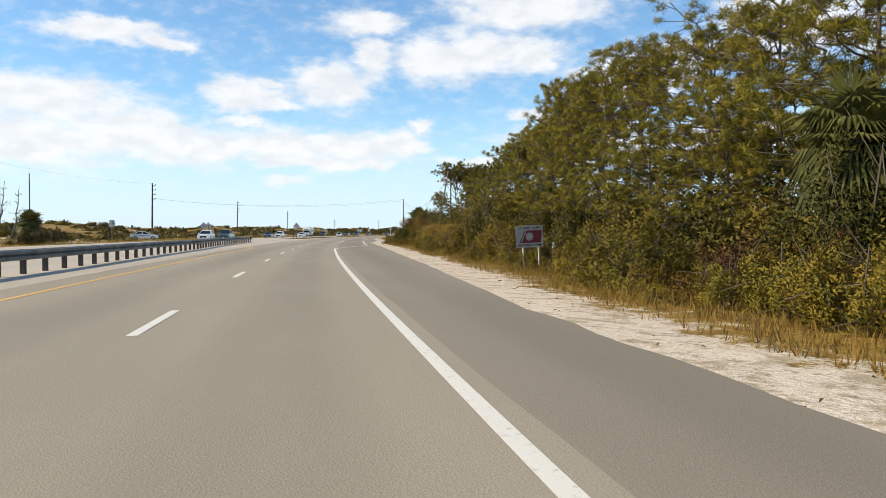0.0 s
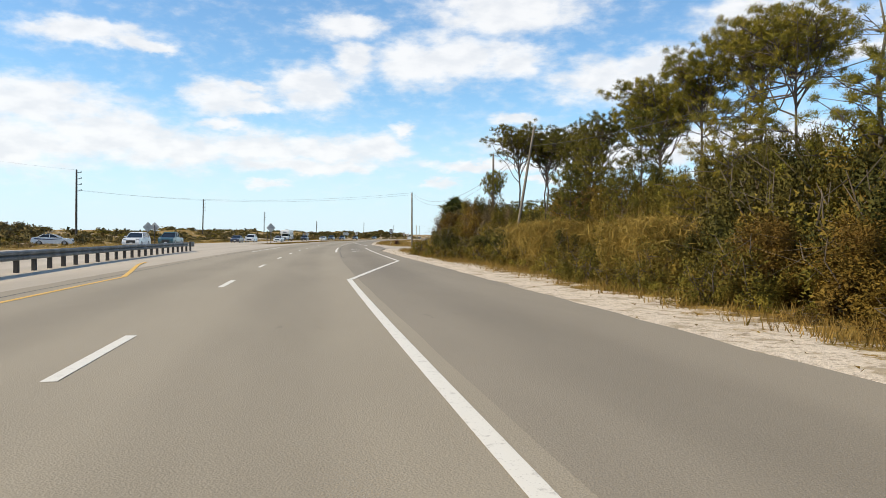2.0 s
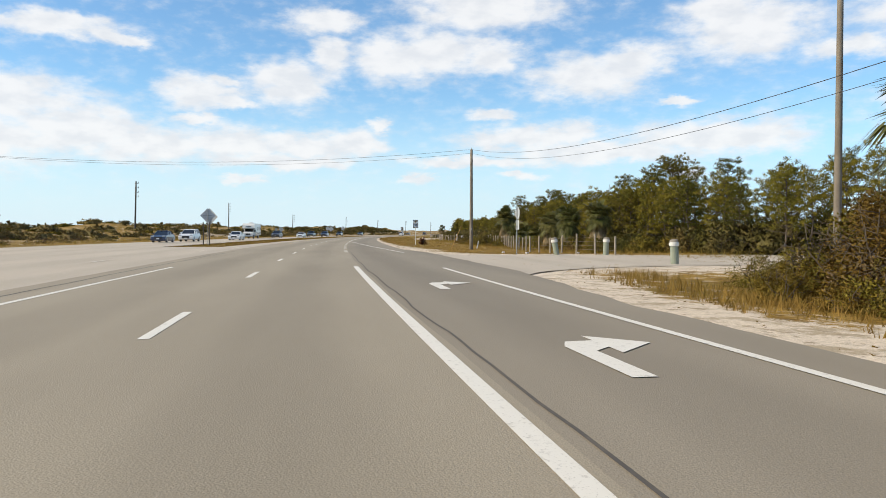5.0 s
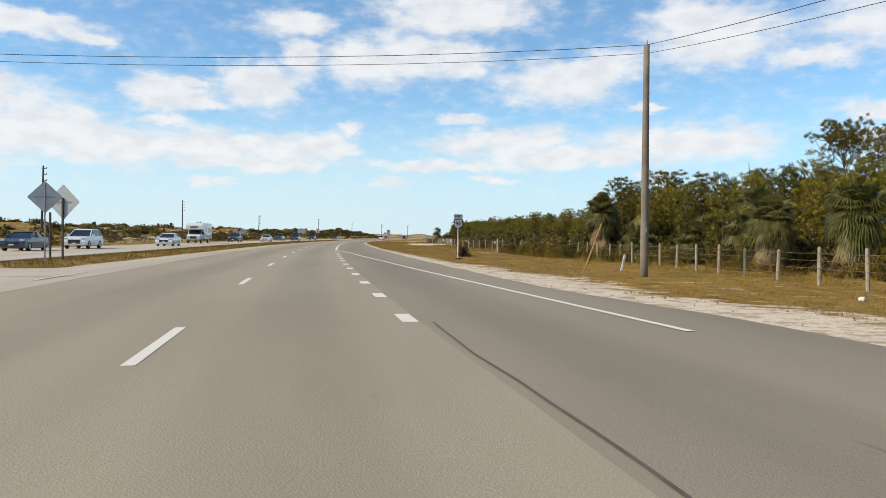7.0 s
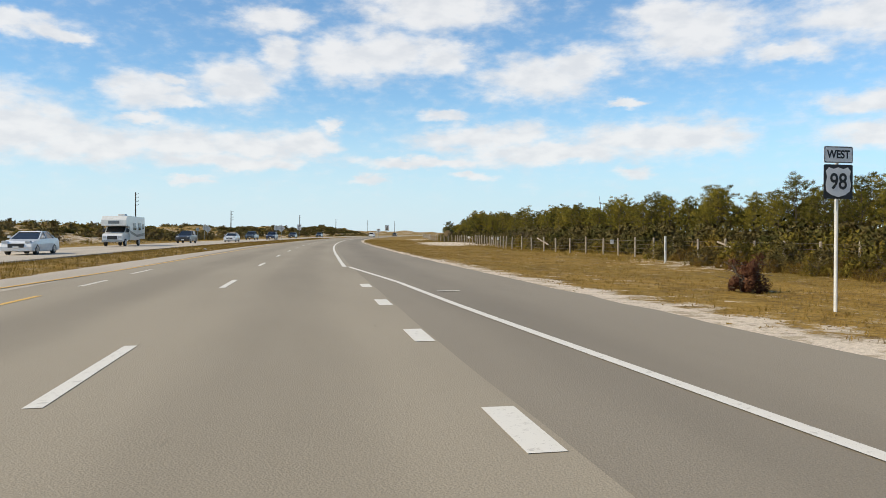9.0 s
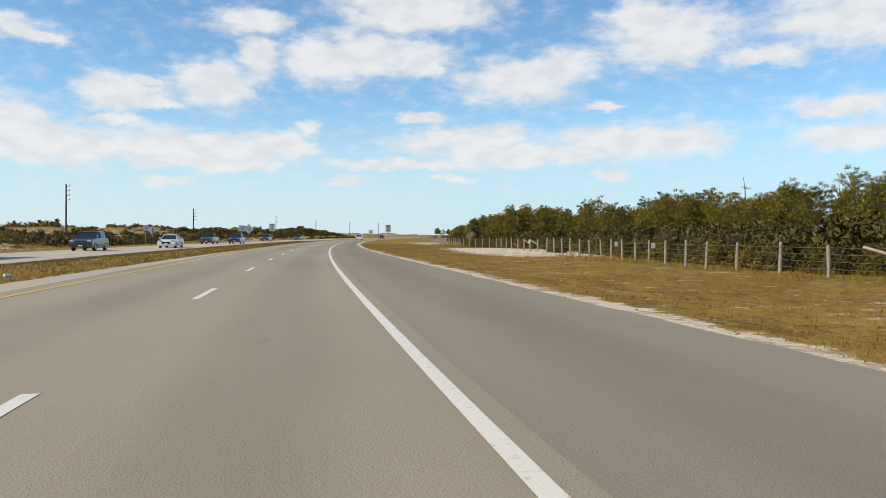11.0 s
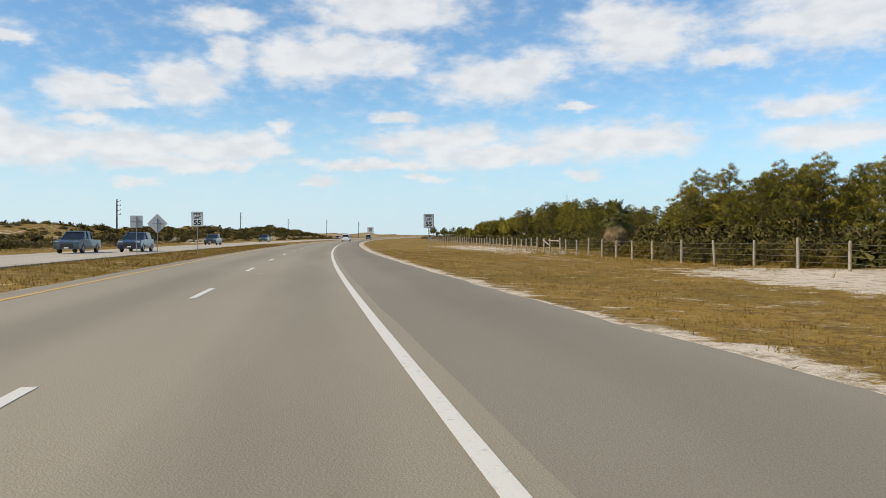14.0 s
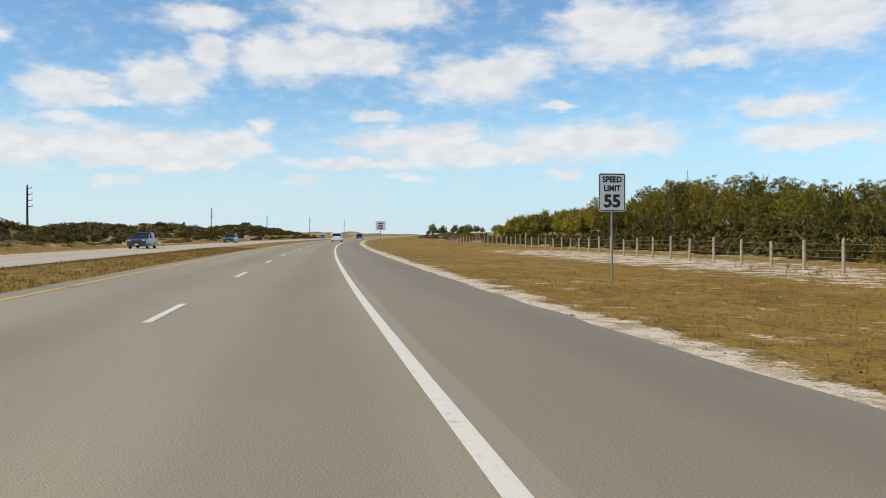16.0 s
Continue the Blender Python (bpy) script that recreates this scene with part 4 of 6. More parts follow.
young_pines = [pine(31, 5.0, "young", PINE_NEEDLES, "young bushy pine in a thick stand", wide=0.23, bare=0.22, blade=0.16),
               pine(32, 5.0, "young", DARK_NEEDLES, "young dark pine in a thick stand", wide=0.25, bare=0.2, blade=0.16),
               pine(33, 5.0, "young", PINE_NEEDLES, "slender young pine with bottlebrush tips", wide=0.19, bare=0.28, blade=0.16),
               pine(34, 5.0, "young", DARK_NEEDLES, "rounded young pine in a thick stand", wide=0.28, bare=0.25, blade=0.16),
               pine(35, 5.0, "young", PINE_NEEDLES, "young pine with a bare lower trunk", wide=0.25, bare=0.45, blade=0.16)]
oaks = [shrub(41, 3.6, 3.0, OAK_LEAVES, "dense scrub oak with small dull green leaves", 7000, 0.09, 7, "scrub_oak", core=260),
        shrub(42, 4.4, 3.8, OAK_LEAVES, "broad tangled scrub oak in the thicket", 8000, 0.098, 7, "scrub_oak", core=300)]
far_oaks = [shrub(57, 3.6, 3.0, SCRUB_LEAVES, "dense rounded scrub oak behind the fence", 2000, 0.175, 4, "scrub_oak", core=150),
            shrub(58, 4.4, 2.6, CEDAR_LEAVES, "low dark scrub oak behind the fence", 2000, 0.18, 4, "scrub_oak", core=150),
            shrub(59, 4.0, 2.6, OAK_LEAVES, "low olive scrub oak clipped by the wind", 2000, 0.175, 4, "scrub_oak", core=150)]
dune_oaks = [shrub(56, 3.8, 2.8, SCRUB_LEAVES, "dark scrub oak on the dune slope", 1050, 0.28, 4, "scrub_oak", core=60)]
cedars = [shrub(43, 3.0, 4.6, CEDAR_LEAVES, "dark dense cedar bush in the thicket", 9500, 0.080, 5, "cedar_bush", core=260),
          shrub(44, 2.6, 3.2, CEDAR_LEAVES, "dark evergreen bush in the thicket", 7500, 0.075, 5, "cedar_bush", core=220)]
olives = [shrub(45, 2.4, 1.9, OLIVE_LEAVES, "sunlit yellow-green groundsel bush", 8500, 0.052, 6, "groundsel_bush", core=400),
          shrub(46, 2.0, 1.4, OLIVE_LEAVES, "low yellow-green bush at the edge of the thicket", 4200, 0.068, 6, "groundsel_bush", core=120)]
vines = [shrub(47, 2.6, 1.5, BROWN_LEAVES, "low tangle of brown vines and leaves", 2700, 0.076, 5, "vine_tangle", "vines", 0, 120),
         shrub(48, 3.2, 2.4, OAK_LEAVES, "bush covered with dull green vines", 4300, 0.080, 5, "vine_tangle", "vines", 0, 160),
         shrub(49, 2.6, 1.0, OLIVE_LEAVES, "low mat of yellowing vines", 2400, 0.074, 4, "vine_tangle", "vines", 0, 80)]
twigs = [shrub(50, 2.8, 2.8, GREY_TWIGS, "leafless grey bush full of fine twigs", 2600, 0.07, 12, "bare_bush", "shrub", 10, 60),
         shrub(51, 2.2, 2.0, REDDISH, "bush with thin reddish leaves", 3600, 0.075, 8, "bare_bush", "shrub", 5, 80)]
mounds = [shrub(91, 4.4, 4.6, OAK_LEAVES, "tall tangled mound of scrub oak and vines", 17000, 0.080, 7, "scrub_oak", "shrub", 0, 7000, 34, 0.4),
          shrub(92, 4.2, 4.6, GREY_TWIGS, "brown-grey mound of twiggy bushes losing their leaves", 15000, 0.078, 9, "scrub_oak", "shrub", 3, 6000, 34, 0.4),
          shrub(93, 4.2, 4.6, CEDAR_LEAVES, "tall dark evergreen mass in the thicket", 17000, 0.078, 6, "cedar_bush", "shrub", 0, 7000, 34, 0.4),
          shrub(94, 4.2, 4.6, BROWN_LEAVES, "tall mound of rust-brown vines over bushes", 15000, 0.080, 7, "vine_tangle", "vines", 2, 6000, 34, 0.4)]
tumble = shrub(55, 1.35, 1.2, REDDISH, "round dark red-brown bush alone on the grass", 3600, 0.075, 9, "round_bush", "shrub", 5)
scrubs = [shrub(52, 5.5, 1.6, DUNE_LEAVES, "wind-clipped dome of dune scrub", 1300, 0.24, 3, "dune_scrub"),
          shrub(53, 4.2, 1.2, DUNE_LEAVES, "low olive dome of dune scrub", 1100, 0.22, 3, "dune_scrub"),
          shrub(54, 4.8, 1.6, GREY_TWIGS, "low grey dome of bare dune scrub", 900, 0.2, 4, "dune_scrub", "shrub", 1)]
golds = [reeds(61, 2.6, 3.3, "stand of tall golden reeds", 1500), reeds(62, 2.0, 2.5, "clump of dry golden grass", 900)]
palms = [palm(71, 2.2, 1.05, "sabal palm with green fans and a skirt of dry fronds", 70, 34),
         palm(72, 0.9, 1.1, "low sabal palm with fans close to the ground", 64, 18),
         palm(74, 2.0, 0.85, "sabal palm wrapped in a thick skirt of straw-coloured dead fronds", 24, 80),
         palm(73, 4.6, 0.95, "tall sabal palm standing in the thicket", 54, 8)]
snags = [dead_tree(81, 8.0, "bare grey dead pine with broken branches"), dead_tree(82, 6.0, "thin bare grey dead tree")]


def row(kinds, s0, s1, gap, u, scale=(0.8, 1.2), wander=0.5, sink=0.1):
    s = s0
    while s < s1:
        c = u(s) if callable(u) else u
        k, at, off, size = R.choice(kinds), s + R.uniform(-0.3, 0.3) * gap, c + R.uniform(-wander, wander), R.uniform(*scale)
        if 26.5 < at < 32.3 and 6.5 < off < 10.2:      # kept low in front of the guide board
            size *= 0.36
        put(k, at, off, size, R.uniform(0, 360), 0, sink)
        s += gap * R.uniform(0.75, 1.25)


front = lambda s: float(np.interp(s, [0, 15, 28, 60, 66, 77, 88, 95, 101, 112, 118], [6.3, 6.6, 7.4, 8.0, 8.5, 9.0, 7.7, 7.3, 7.6, 9.6, 11.5]))


def coarse_dome(seed, width, height, n, leaf, fill=9, big=2.6):
    rng = np.random.default_rng(seed)
    at, out = dome_points(rng, n, width / 2, width / 2, height)
    inner, _ = dome_points(rng, n // fill, width * 0.38, width * 0.38, height * 0.78)
    return stack([rounded_out(rng, *leaves(rng, at, leaf, out), out, 0.45), rounded_out(rng, *leaves(rng, inner, leaf * big), inner, 0.5)])


def coarse_pine(seed, height, width, n, leaf):
    rng = np.random.default_rng(seed)
    at, out = dome_points(rng, n, width / 2, width / 2, height * 0.62, lumps=22)
    at[:, 2] += height * 0.36
    w = out + unit(rng, n) * 0.5 + np.array([0, 0, 0.45])
    c = blades(rng, at, w / np.linalg.norm(w, axis=1)[:, None], leaf, leaf * 0.22)
    c = rounded_out(rng, *c, out, 0.4)
    stem = tube([(0, 0, -0.3), (0, 0, height * 0.8)], (0.07, 0.03), 4)
    quads = [q for q in stem[1] if len(q) == 4]
    tri = np.array([(q[0], q[1], q[2]) for q in quads] + [(q[0], q[2], q[3]) for q in quads])
    skin = np.asarray(stem[0]) * np.array([1.0, 1.0, 0.0])
    return stack([c, (np.asarray(stem[0]), tri, skin / np.linalg.norm(skin, axis=1)[:, None])])


FAR_SCRUB = [(coarse_dome(101, 5.5, 1.5, 440, 0.46), DUNE_LEAVES), (coarse_dome(102, 4.6, 1.3, 380, 0.43), OAK_LEAVES), (coarse_dome(103, 4.8, 1.2, 340, 0.41), DUNE_LEAVES)]
FAR_OAKS = [(coarse_dome(107, 3.8, 2.4, 320, 0.44), SCRUB_LEAVES), (coarse_dome(108, 4.2, 2.2, 320, 0.44), CEDAR_LEAVES)]
MID_OAKS = [(coarse_dome(111, 3.6, 3.0, 1500, 0.20), SCRUB_LEAVES), (coarse_dome(112, 4.4, 2.6, 1500, 0.21), CEDAR_LEAVES), (coarse_dome(113, 4.0, 2.7, 1500, 0.20), SCRUB_LEAVES)]
THICK_OAKS = [(coarse_dome(114, 3.6, 3.0, 3600, 0.075, 2, 1.35), OAK_LEAVES), (coarse_dome(115, 4.4, 2.7, 3600, 0.078, 2, 1.35), CEDAR_LEAVES), (coarse_dome(116, 3.8, 3.0, 3600, 0.075, 2, 1.35), OAK_LEAVES)]
FAR_PINES = [(coarse_pine(104, 5.2, 2.9, 800, 0.5), PINE_NEEDLES), (coarse_pine(105, 4.7, 3.1, 800, 0.5), DARK_NEEDLES), (coarse_pine(106, 5.4, 2.8, 800, 0.5), PINE_NEEDLES)]


def heap(kinds, name, label, category, spots):
    """One joined mass of far plants that nobody could count: (s, u, scale) each."""
    parts_v, faces, index, normals, base = [], [], [], [], 0
    mats = []
    for _, m in kinds:
        if m not in mats:
            mats.append(m)
    for s, u, sc in spots:
        (v, f, nrm), m = kinds[R.randrange(len(kinds))]
        a = R.uniform(0, 6.283)
        spin = np.array([[math.cos(a), math.sin(a), 0], [-math.sin(a), math.cos(a), 0], [0, 0, 1]])
        normals.append(nrm @ spin)
        parts_v.append(v @ spin * sc + place(s, u, float(relief(np.array([s]), np.array([u]))[0]) - 0.1))
        faces.append(f + base)
        index.append(np.full(len(f), mats.index(m)))
        base += len(v)
    ob = mesh_object(name, np.concatenate(parts_v), np.concatenate(faces).tolist(), mats, index=np.concatenate(index), normals=np.concatenate(normals))
    return tagged(ob, label, category, kind="stuff")


def belt(s0, s1, gap, u, scale, wander):
    out, s = [], s0
    while s < s1:
        out.append((s, (u(s) if callable(u) else u) + R.uniform(-wander, wander), R.uniform(*scale)))
        s += gap * R.uniform(0.7, 1.3)
    return out


def ridge(kinds, s0, s1, gap, u, top, wander=0.4):
    """A row of the tall mounds, each as high as top(s)."""
    s = s0
    while s < s1:
        k = R.choice(kinds)
        w = R.uniform(0.75, 0.95)
        put(k, s, (u(s) if callable(u) else u) + R.uniform(-wander, wander), (w, w, top(s) / 4.1 * R.uniform(0.92, 1.08)), R.uniform(0, 360), 0, 0.1)
        s += gap * R.uniform(0.8, 1.2)


brow = lambda s: float(np.interp(s, [80, 91, 95, 97, 99.5, 102, 106, 110, 114, 119], [4.1, 4.0, 4.0, 4.6, 5.5, 5.3, 5.0, 4.5, 3.5, 2.6]))
# the thicket before the side road, from its edge inwards
row(vines, 14.5, 117, 1.7, lambda s: front(s) + 0.45, (0.4, 0.7), 0.3)
row(vines + olives[1:], 14.5, 117, 1.9, lambda s: front(s) + 1.5, (0.7, 1.05), 0.4)
row(vines[:2] + oaks[:1] + twigs, 2, 52, 2.2, lambda s: front(s) + 2.8, (0.75, 1.05), 0.5)
row(oaks + cedars + cedars, 2, 45, 2.3, lambda s: front(s) + 4.8, (1.05, 1.35), 0.7)
row(oaks + cedars[:1] + cedars[:1], 44, 62, 1.6, lambda s: front(s) + 4.2, (1.1, 1.35), 0.6)
for s0, u0, sc in ((51.0, 9.6, 0.52), (54.0, 9.8, 0.55), (53.0, 11.6, 0.70)):     # rust-brown mound of vines
    put(mounds[3], s0, u0, (0.78, 0.78, sc), R.uniform(0, 360))
for s0, u0, sc in ((57.5, 12.0, (1.1, 1.1, 1.05)), (59.8, 12.6, (1.0, 1.0, 1.0)), (84.5, 10.6, (0.95, 0.95, 0.72)), (82.6, 11.2, (0.9, 0.9, 0.72)), (66.0, 10.4, (0.5, 0.5, 0.45))):
    put(cedars[0], s0, u0, sc, R.uniform(0, 360))
row(golds + golds[:1] + vines[1:2] + cedars[1:] + olives[:1], 61, 82, 1.2, lambda s: front(s) + 2.6, (0.75, 1.0), 0.7)
row(golds + oaks[:1] + cedars[1:], 62, 90, 1.4, lambda s: front(s) + 4.4, (0.9, 1.08), 0.7)
row(twigs + cedars[1:] + vines[1:2], 85, 95, 1.3, lambda s: front(s) + 2.6, (0.75, 0.95), 0.4)
for s0, u0, w in ((91.2, 8.8, 0.8), (92.8, 9.0, 0.95), (94.3, 9.2, 0.9)):
    put(cedars[0], s0, u0, (w, w, 0.74), R.uniform(0, 360))
row(twigs + vines[1:2] + olives[:1] + vines[:1], 96, 117, 1.3, lambda s: front(s) + 2.2, (0.9, 1.2), 0.4)
ridge([mounds[0], mounds[1], mounds[3], mounds[1]], 95, 116, 1.8, lambda s: front(s) + 3.0, lambda s: brow(s) * 0.78)
ridge([mounds[0], mounds[1], mounds[3]], 92, 118, 1.5, lambda s: front(s) + 4.6, brow)
ridge([mounds[0], mounds[1], mounds[2]], 80, 118, 1.7, lambda s: front(s) + 6.2, lambda s: brow(s) * 1.04)
ridge([mounds[0], mounds[2], mounds[2]], 54, 63, 1.5, 13.4, lambda s: 5.0)
ridge([mounds[2], mounds[0]], 53, 67, 1.6, 15.8, lambda s: 6.0)
ridge([mounds[0], mounds[3]], 63, 80, 2.2, 14.0, lambda s: 4.5)
ridge([mounds[0], mounds[2]], 60, 78, 2.0, 17.2, lambda s: 6.0)
heap(THICK_OAKS, "thicket_mass", "tangled dark scrub filling the depth of the thicket", "shrubs",
     belt(4, 54, 2.0, lambda s: front(s) + 6.8, (1.6, 2.0), 0.7) + belt(6, 68, 2.6, lambda s: front(s) + 9.6, (1.8, 2.1), 0.8) + belt(66, 84, 2.0, lambda s: front(s) + 8.2, (1.5, 1.8), 0.6) + 
     belt(60, 99, 2.6, lambda s: front(s) + 9.8, (1.4, 1.7), 0.9) + belt(84, 119, 2.0, lambda s: front(s) + 8.0, (1.2, 1.4), 0.6))
for s0, u0, sc in ((9.6, 7.8, 1.1), (11.4, 8.0, 1.15), (13.0, 7.8, 0.8), (10.2, 9.4, 1.2), (92.5, 8.6, 0.8), (97.0, 9.0, 0.8), (108.5, 10.2, 1.2)):
    put(olives[0], s0, u0, sc, R.uniform(0, 360))
# its pines: kind, along, across, height
for k, s0, u0, h in ((0, 33.5, 15.0, 10.6), (2, 39.5, 15.2, 10.8), (0, 45.4, 15.6, 11.2), (2, 47.5, 16.8, 10.3), (0, 52.5, 19.0, 10.6),
                     (0, 75.6, 22.8, 13.6), (0, 71.2, 22.4, 12.6), (0, 79.0, 21.4, 12.6), (2, 88.5, 22.5, 11.8), (2, 84.0, 21.5, 12.0), (1, 95.2, 21.4, 11.4),
                     (1, 103.3, 17.2, 11.6), (1, 101.0, 19.0, 11.1), (1, 98.6, 20.9, 10.5), (1, 104.5, 19.6, 10.8)):
    up = h / (10.5, 11.5, 9.0)[k]
    put(flat_pines[k], s0, u0, (up * 0.82, up * 0.82, up), R.uniform(0, 360))
put(flat_pines[2], 104.0, 14.8, (0.38, 0.38, 0.82), 60, -5)
for s0, u0, sc in ((85.0, 16.8, (0.72, 0.72, 1.06)), (81.8, 15.8, (0.8, 0.8, 0.92)), (79.0, 15.0, (0.75, 0.75, 0.82)), (76.0, 16.5, (0.9, 0.9, 1.0))):
    put(tall_pines[3], s0, u0, sc, R.uniform(0, 360))
put(tall_pines[1], 58.0, 18.5, 1.1, 10)
put(tall_pines[3], 73.5, 12.0, (0.45, 0.45, 0.62), 40)
put(tall_pines[3], 66.5, 11.8, (0.42, 0.42, 0.50), 100)
for k, s0, u0, h in ((2, 17.5, 14.6, 9.8), (2, 22.5, 15.0, 9.6), (2, 28, 15.6, 10.0), (2, 20.0, 11.8, 5.4), (2, 26.0, 12.2, 6.2), (2, 35, 12.8, 7.0), (0, 50, 19.5, 11.4), (2, 41.5, 13.4, 7.4), (2, 62.5, 14.4, 6.2), (2, 55.5, 14.6, 6.6)):
    put(tall_pines[k], s0, u0, h / (11.0, 9.0, 9.0)[k], R.uniform(0, 360))
put(flat_pines[2], 13.0, 14.5, (1.1, 1.1, 1.25), 30)
put(palms[0], 14.3, 11.6, (1.15, 1.15, 1.5), 20)
put(palms[0], 110.8, 12.7, (1.35, 1.35, 1.62), 90)
put(palms[3], 45.6, 14.5, 0.92, 10)
put(snags[0], 57.0, 15.2, 1.0, 40)
put(snags[1], 34.5, 14.2, 1.5, 80)
put(snags[0], 93.5, 20.0, 1.25, 200)
# round the field beyond the side road
row(vines[:2], 150, 196, 1.8, 19.6, (0.5, 0.8), 0.9)
row(far_oaks, 148, 204, 2.0, 22.0, (0.6, 0.85), 1.0)
row(far_oaks + young_pines, 138, 204, 1.9, 25.2, (0.85, 1.1), 1.3)
row(young_pines, 134, 204, 1.8, 28.4, (1.0, 1.22), 1.6)
heap(MID_OAKS, "field_thicket", "dark scrub under the pines beyond the field", "shrubs", belt(140, 200, 2.2, lambda s: 27.0, (1.0, 1.3), 1.2) + belt(140, 200, 2.8, lambda s: 32.0, (1.4, 1.7), 2.0))
for k, s0, u0, h in ((3, 172.0, 29.5, 7.3), (3, 167.0, 30.5, 7.6), (3, 162.5, 28.5, 6.9), (3, 157.0, 30.0, 7.0), (3, 151.0, 29.5, 7.0), (3, 177.5, 30.5, 5.8), (3, 182.5, 29.0, 6.1), (3, 187.5, 27.5, 6.2), (3, 192.6, 23.0, 6.2),
                     (3, 194.5, 28.5, 6.9), (3, 198.5, 29.0, 7.3), (3, 202.0, 28.0, 6.6)):
    put(tall_pines[k], s0, u0, h / (11.0, 9.0, 9.0, 8.0)[k], R.uniform(0, 360))
put(flat_pines[1], 196.0, 44.9, (0.8, 0.8, 1.05), 120)
for k, s0, u0, sc, tall in ((0, 190.0, 20.8, 1.25, 1.2), (1, 191.5, 21.6, 1.2, 1.6), (1, 182.5, 20.6, 1.1, 1.2), (0, 168.0, 20.8, 1.15, 0.95), (0, 162.5, 20.9, 1.2, 1.0), (1, 172.5, 22.3, 1.2, 1.5), (1, 177.0, 21.5, 1.1, 1.2), (0, 174.0, 23.6, 1.2, 1.1), (1, 187.0, 22.4, 1.1, 1.2), (0, 158.0, 22.0, 1.2, 1.1)):
    put(palms[k], s0, u0, (sc * 0.85, sc * 0.85, sc * tall), R.uniform(0, 360))
put(snags[1], 195.5, 35.6, 1.3, 30)
row(vines[:2], 181, 200, 1.6, 17.8, (0.3, 0.55), 0.9)
row(far_oaks[:1] + far_oaks[2:] + vines[:1], 190, 215, 1.3, lambda s: float(np.interp(s, [190, 204, 215], [18.2, 19.4, 19.0])), (0.55, 0.8), 0.4)
row(far_oaks, 192, 214, 1.5, 21.4, (0.75, 1.0), 0.6)
row(far_oaks[:1] + far_oaks[2:] + vines[:2], 187, 207, 1.2, lambda s: 16.9, (0.42, 0.62), 0.4)
put(tumble, 191.3, 10.5, 1.0, 10)
# young pine stand behind the long fence: low wind-clipped scrub in front, pines rising behind it
edge = lambda s: float(np.interp(s, [195, 214, 224, 243, 262, 272, 284, 298, 309, 322, 328, 345, 372, 420, 500], [23.0, 21.8, 20.6, 18.4, 20.4, 21.2, 24.2, 22.4, 18.8, 18.9, 23.0, 24.5, 26.0, 26.0, 24.0]))
crest = lambda s: float(np.interp(s, [195, 207, 216, 224, 235, 245, 265, 280, 292, 305, 321, 330, 336, 346, 356, 366, 373, 382, 392, 404, 413, 430, 443, 455],
                                  [7.0, 5.8, 5.2, 4.6, 4.9, 4.7, 4.8, 5.1, 5.3, 5.2, 5.2, 5.0, 4.2, 4.3, 4.4, 4.9, 5.9, 6.6, 6.2, 5.2, 6.0, 5.8, 6.2, 4.2]))


def stand_of_pines(s0, s1, gap, depth, share, wander):
    s = s0
    while s < s1:
        k = R.choice(young_pines)
        put(k, s, edge(s) + depth + R.uniform(-wander, wander), crest(s) * 0.92 / 5.0 * R.uniform(*share), R.uniform(0, 360))
        s += gap * R.uniform(0.6, 1.4)


row(far_oaks + vines[1:2], 206, 352, 1.8, lambda s: edge(s) + 0.5, (0.45, 0.7), 0.5)
heap(MID_OAKS, "fence_thicket", "wind-clipped olive scrub rising behind the fence", "shrubs",
     belt(204, 340, 1.8, lambda s: edge(s) + 2.4, (0.72, 0.95), 0.8) + belt(204, 340, 2.0, lambda s: edge(s) + 4.2, (1.0, 1.25), 0.7) + belt(340, 404, 2.0, lambda s: edge(s) + 2.6, (0.5, 0.7), 0.8) + belt(340, 404, 2.0, lambda s: edge(s) + 4.6, (0.75, 0.95), 0.8) + belt(350, 404, 2.2, lambda s: edge(s) + 7.4, (0.95, 1.2), 0.9) + belt(330, 404, 2.4, lambda s: edge(s) + 11.0, (1.1, 1.4), 0.9) +
     belt(204, 352, 2.2, lambda s: edge(s) + 6.2, (1.1, 1.35), 0.8))
row(twigs[:1], 250, 268, 2.6, lambda s: edge(s) + 2.0, (0.8, 1.0), 0.8)
stand_of_pines(204, 335, 4.2, 6.4, (0.7, 0.95), 1.0)
stand_of_pines(204, 352, 2.1, 8.6, (0.76, 1.06), 1.4)
stand_of_pines(204, 352, 2.6, 11.5, (0.85, 1.16), 1.8)
stand_of_pines(352, 400, 2.0, 6.0, (0.8, 1.0), 1.8)
stand_of_pines(352, 400, 2.2, 9.5, (0.88, 1.08), 1.8)
heap(FAR_PINES, "pine_stand", "thick stand of young pines and scrub oaks", "trees",
     [(s, u, crest(s) / 5.2 * k) for s, u, k in belt(400, 452, 1.5, lambda s: edge(s) + 5.0, (0.75, 0.95), 1.6) + belt(396, 452, 1.5, lambda s: edge(s) + 8.0, (0.85, 1.05), 1.6) +
      belt(190, 330, 2.2, lambda s: edge(s) + 15.5, (0.9, 1.08), 2.5) + belt(330, 456, 2.2, lambda s: edge(s) + 13.0, (0.9, 1.08), 2.5)])
for s0, u0, h in ((323.0, 26.0, 5.5), (318.5, 25.5, 5.4), (314.0, 26.0, 5.2), (309.5, 25.5, 5.2), (305.5, 26.5, 4.9), (328.5, 27.5, 5.1)):
    put(tall_pines[4], s0, u0, h / 6.0, R.uniform(0, 360))
put(palms[2], 326.0, 20.9, (1.35, 1.35, 1.3), 0)
put(far_oaks[0], 276.5, 20.4, (0.75, 0.75, 0.50), 40)
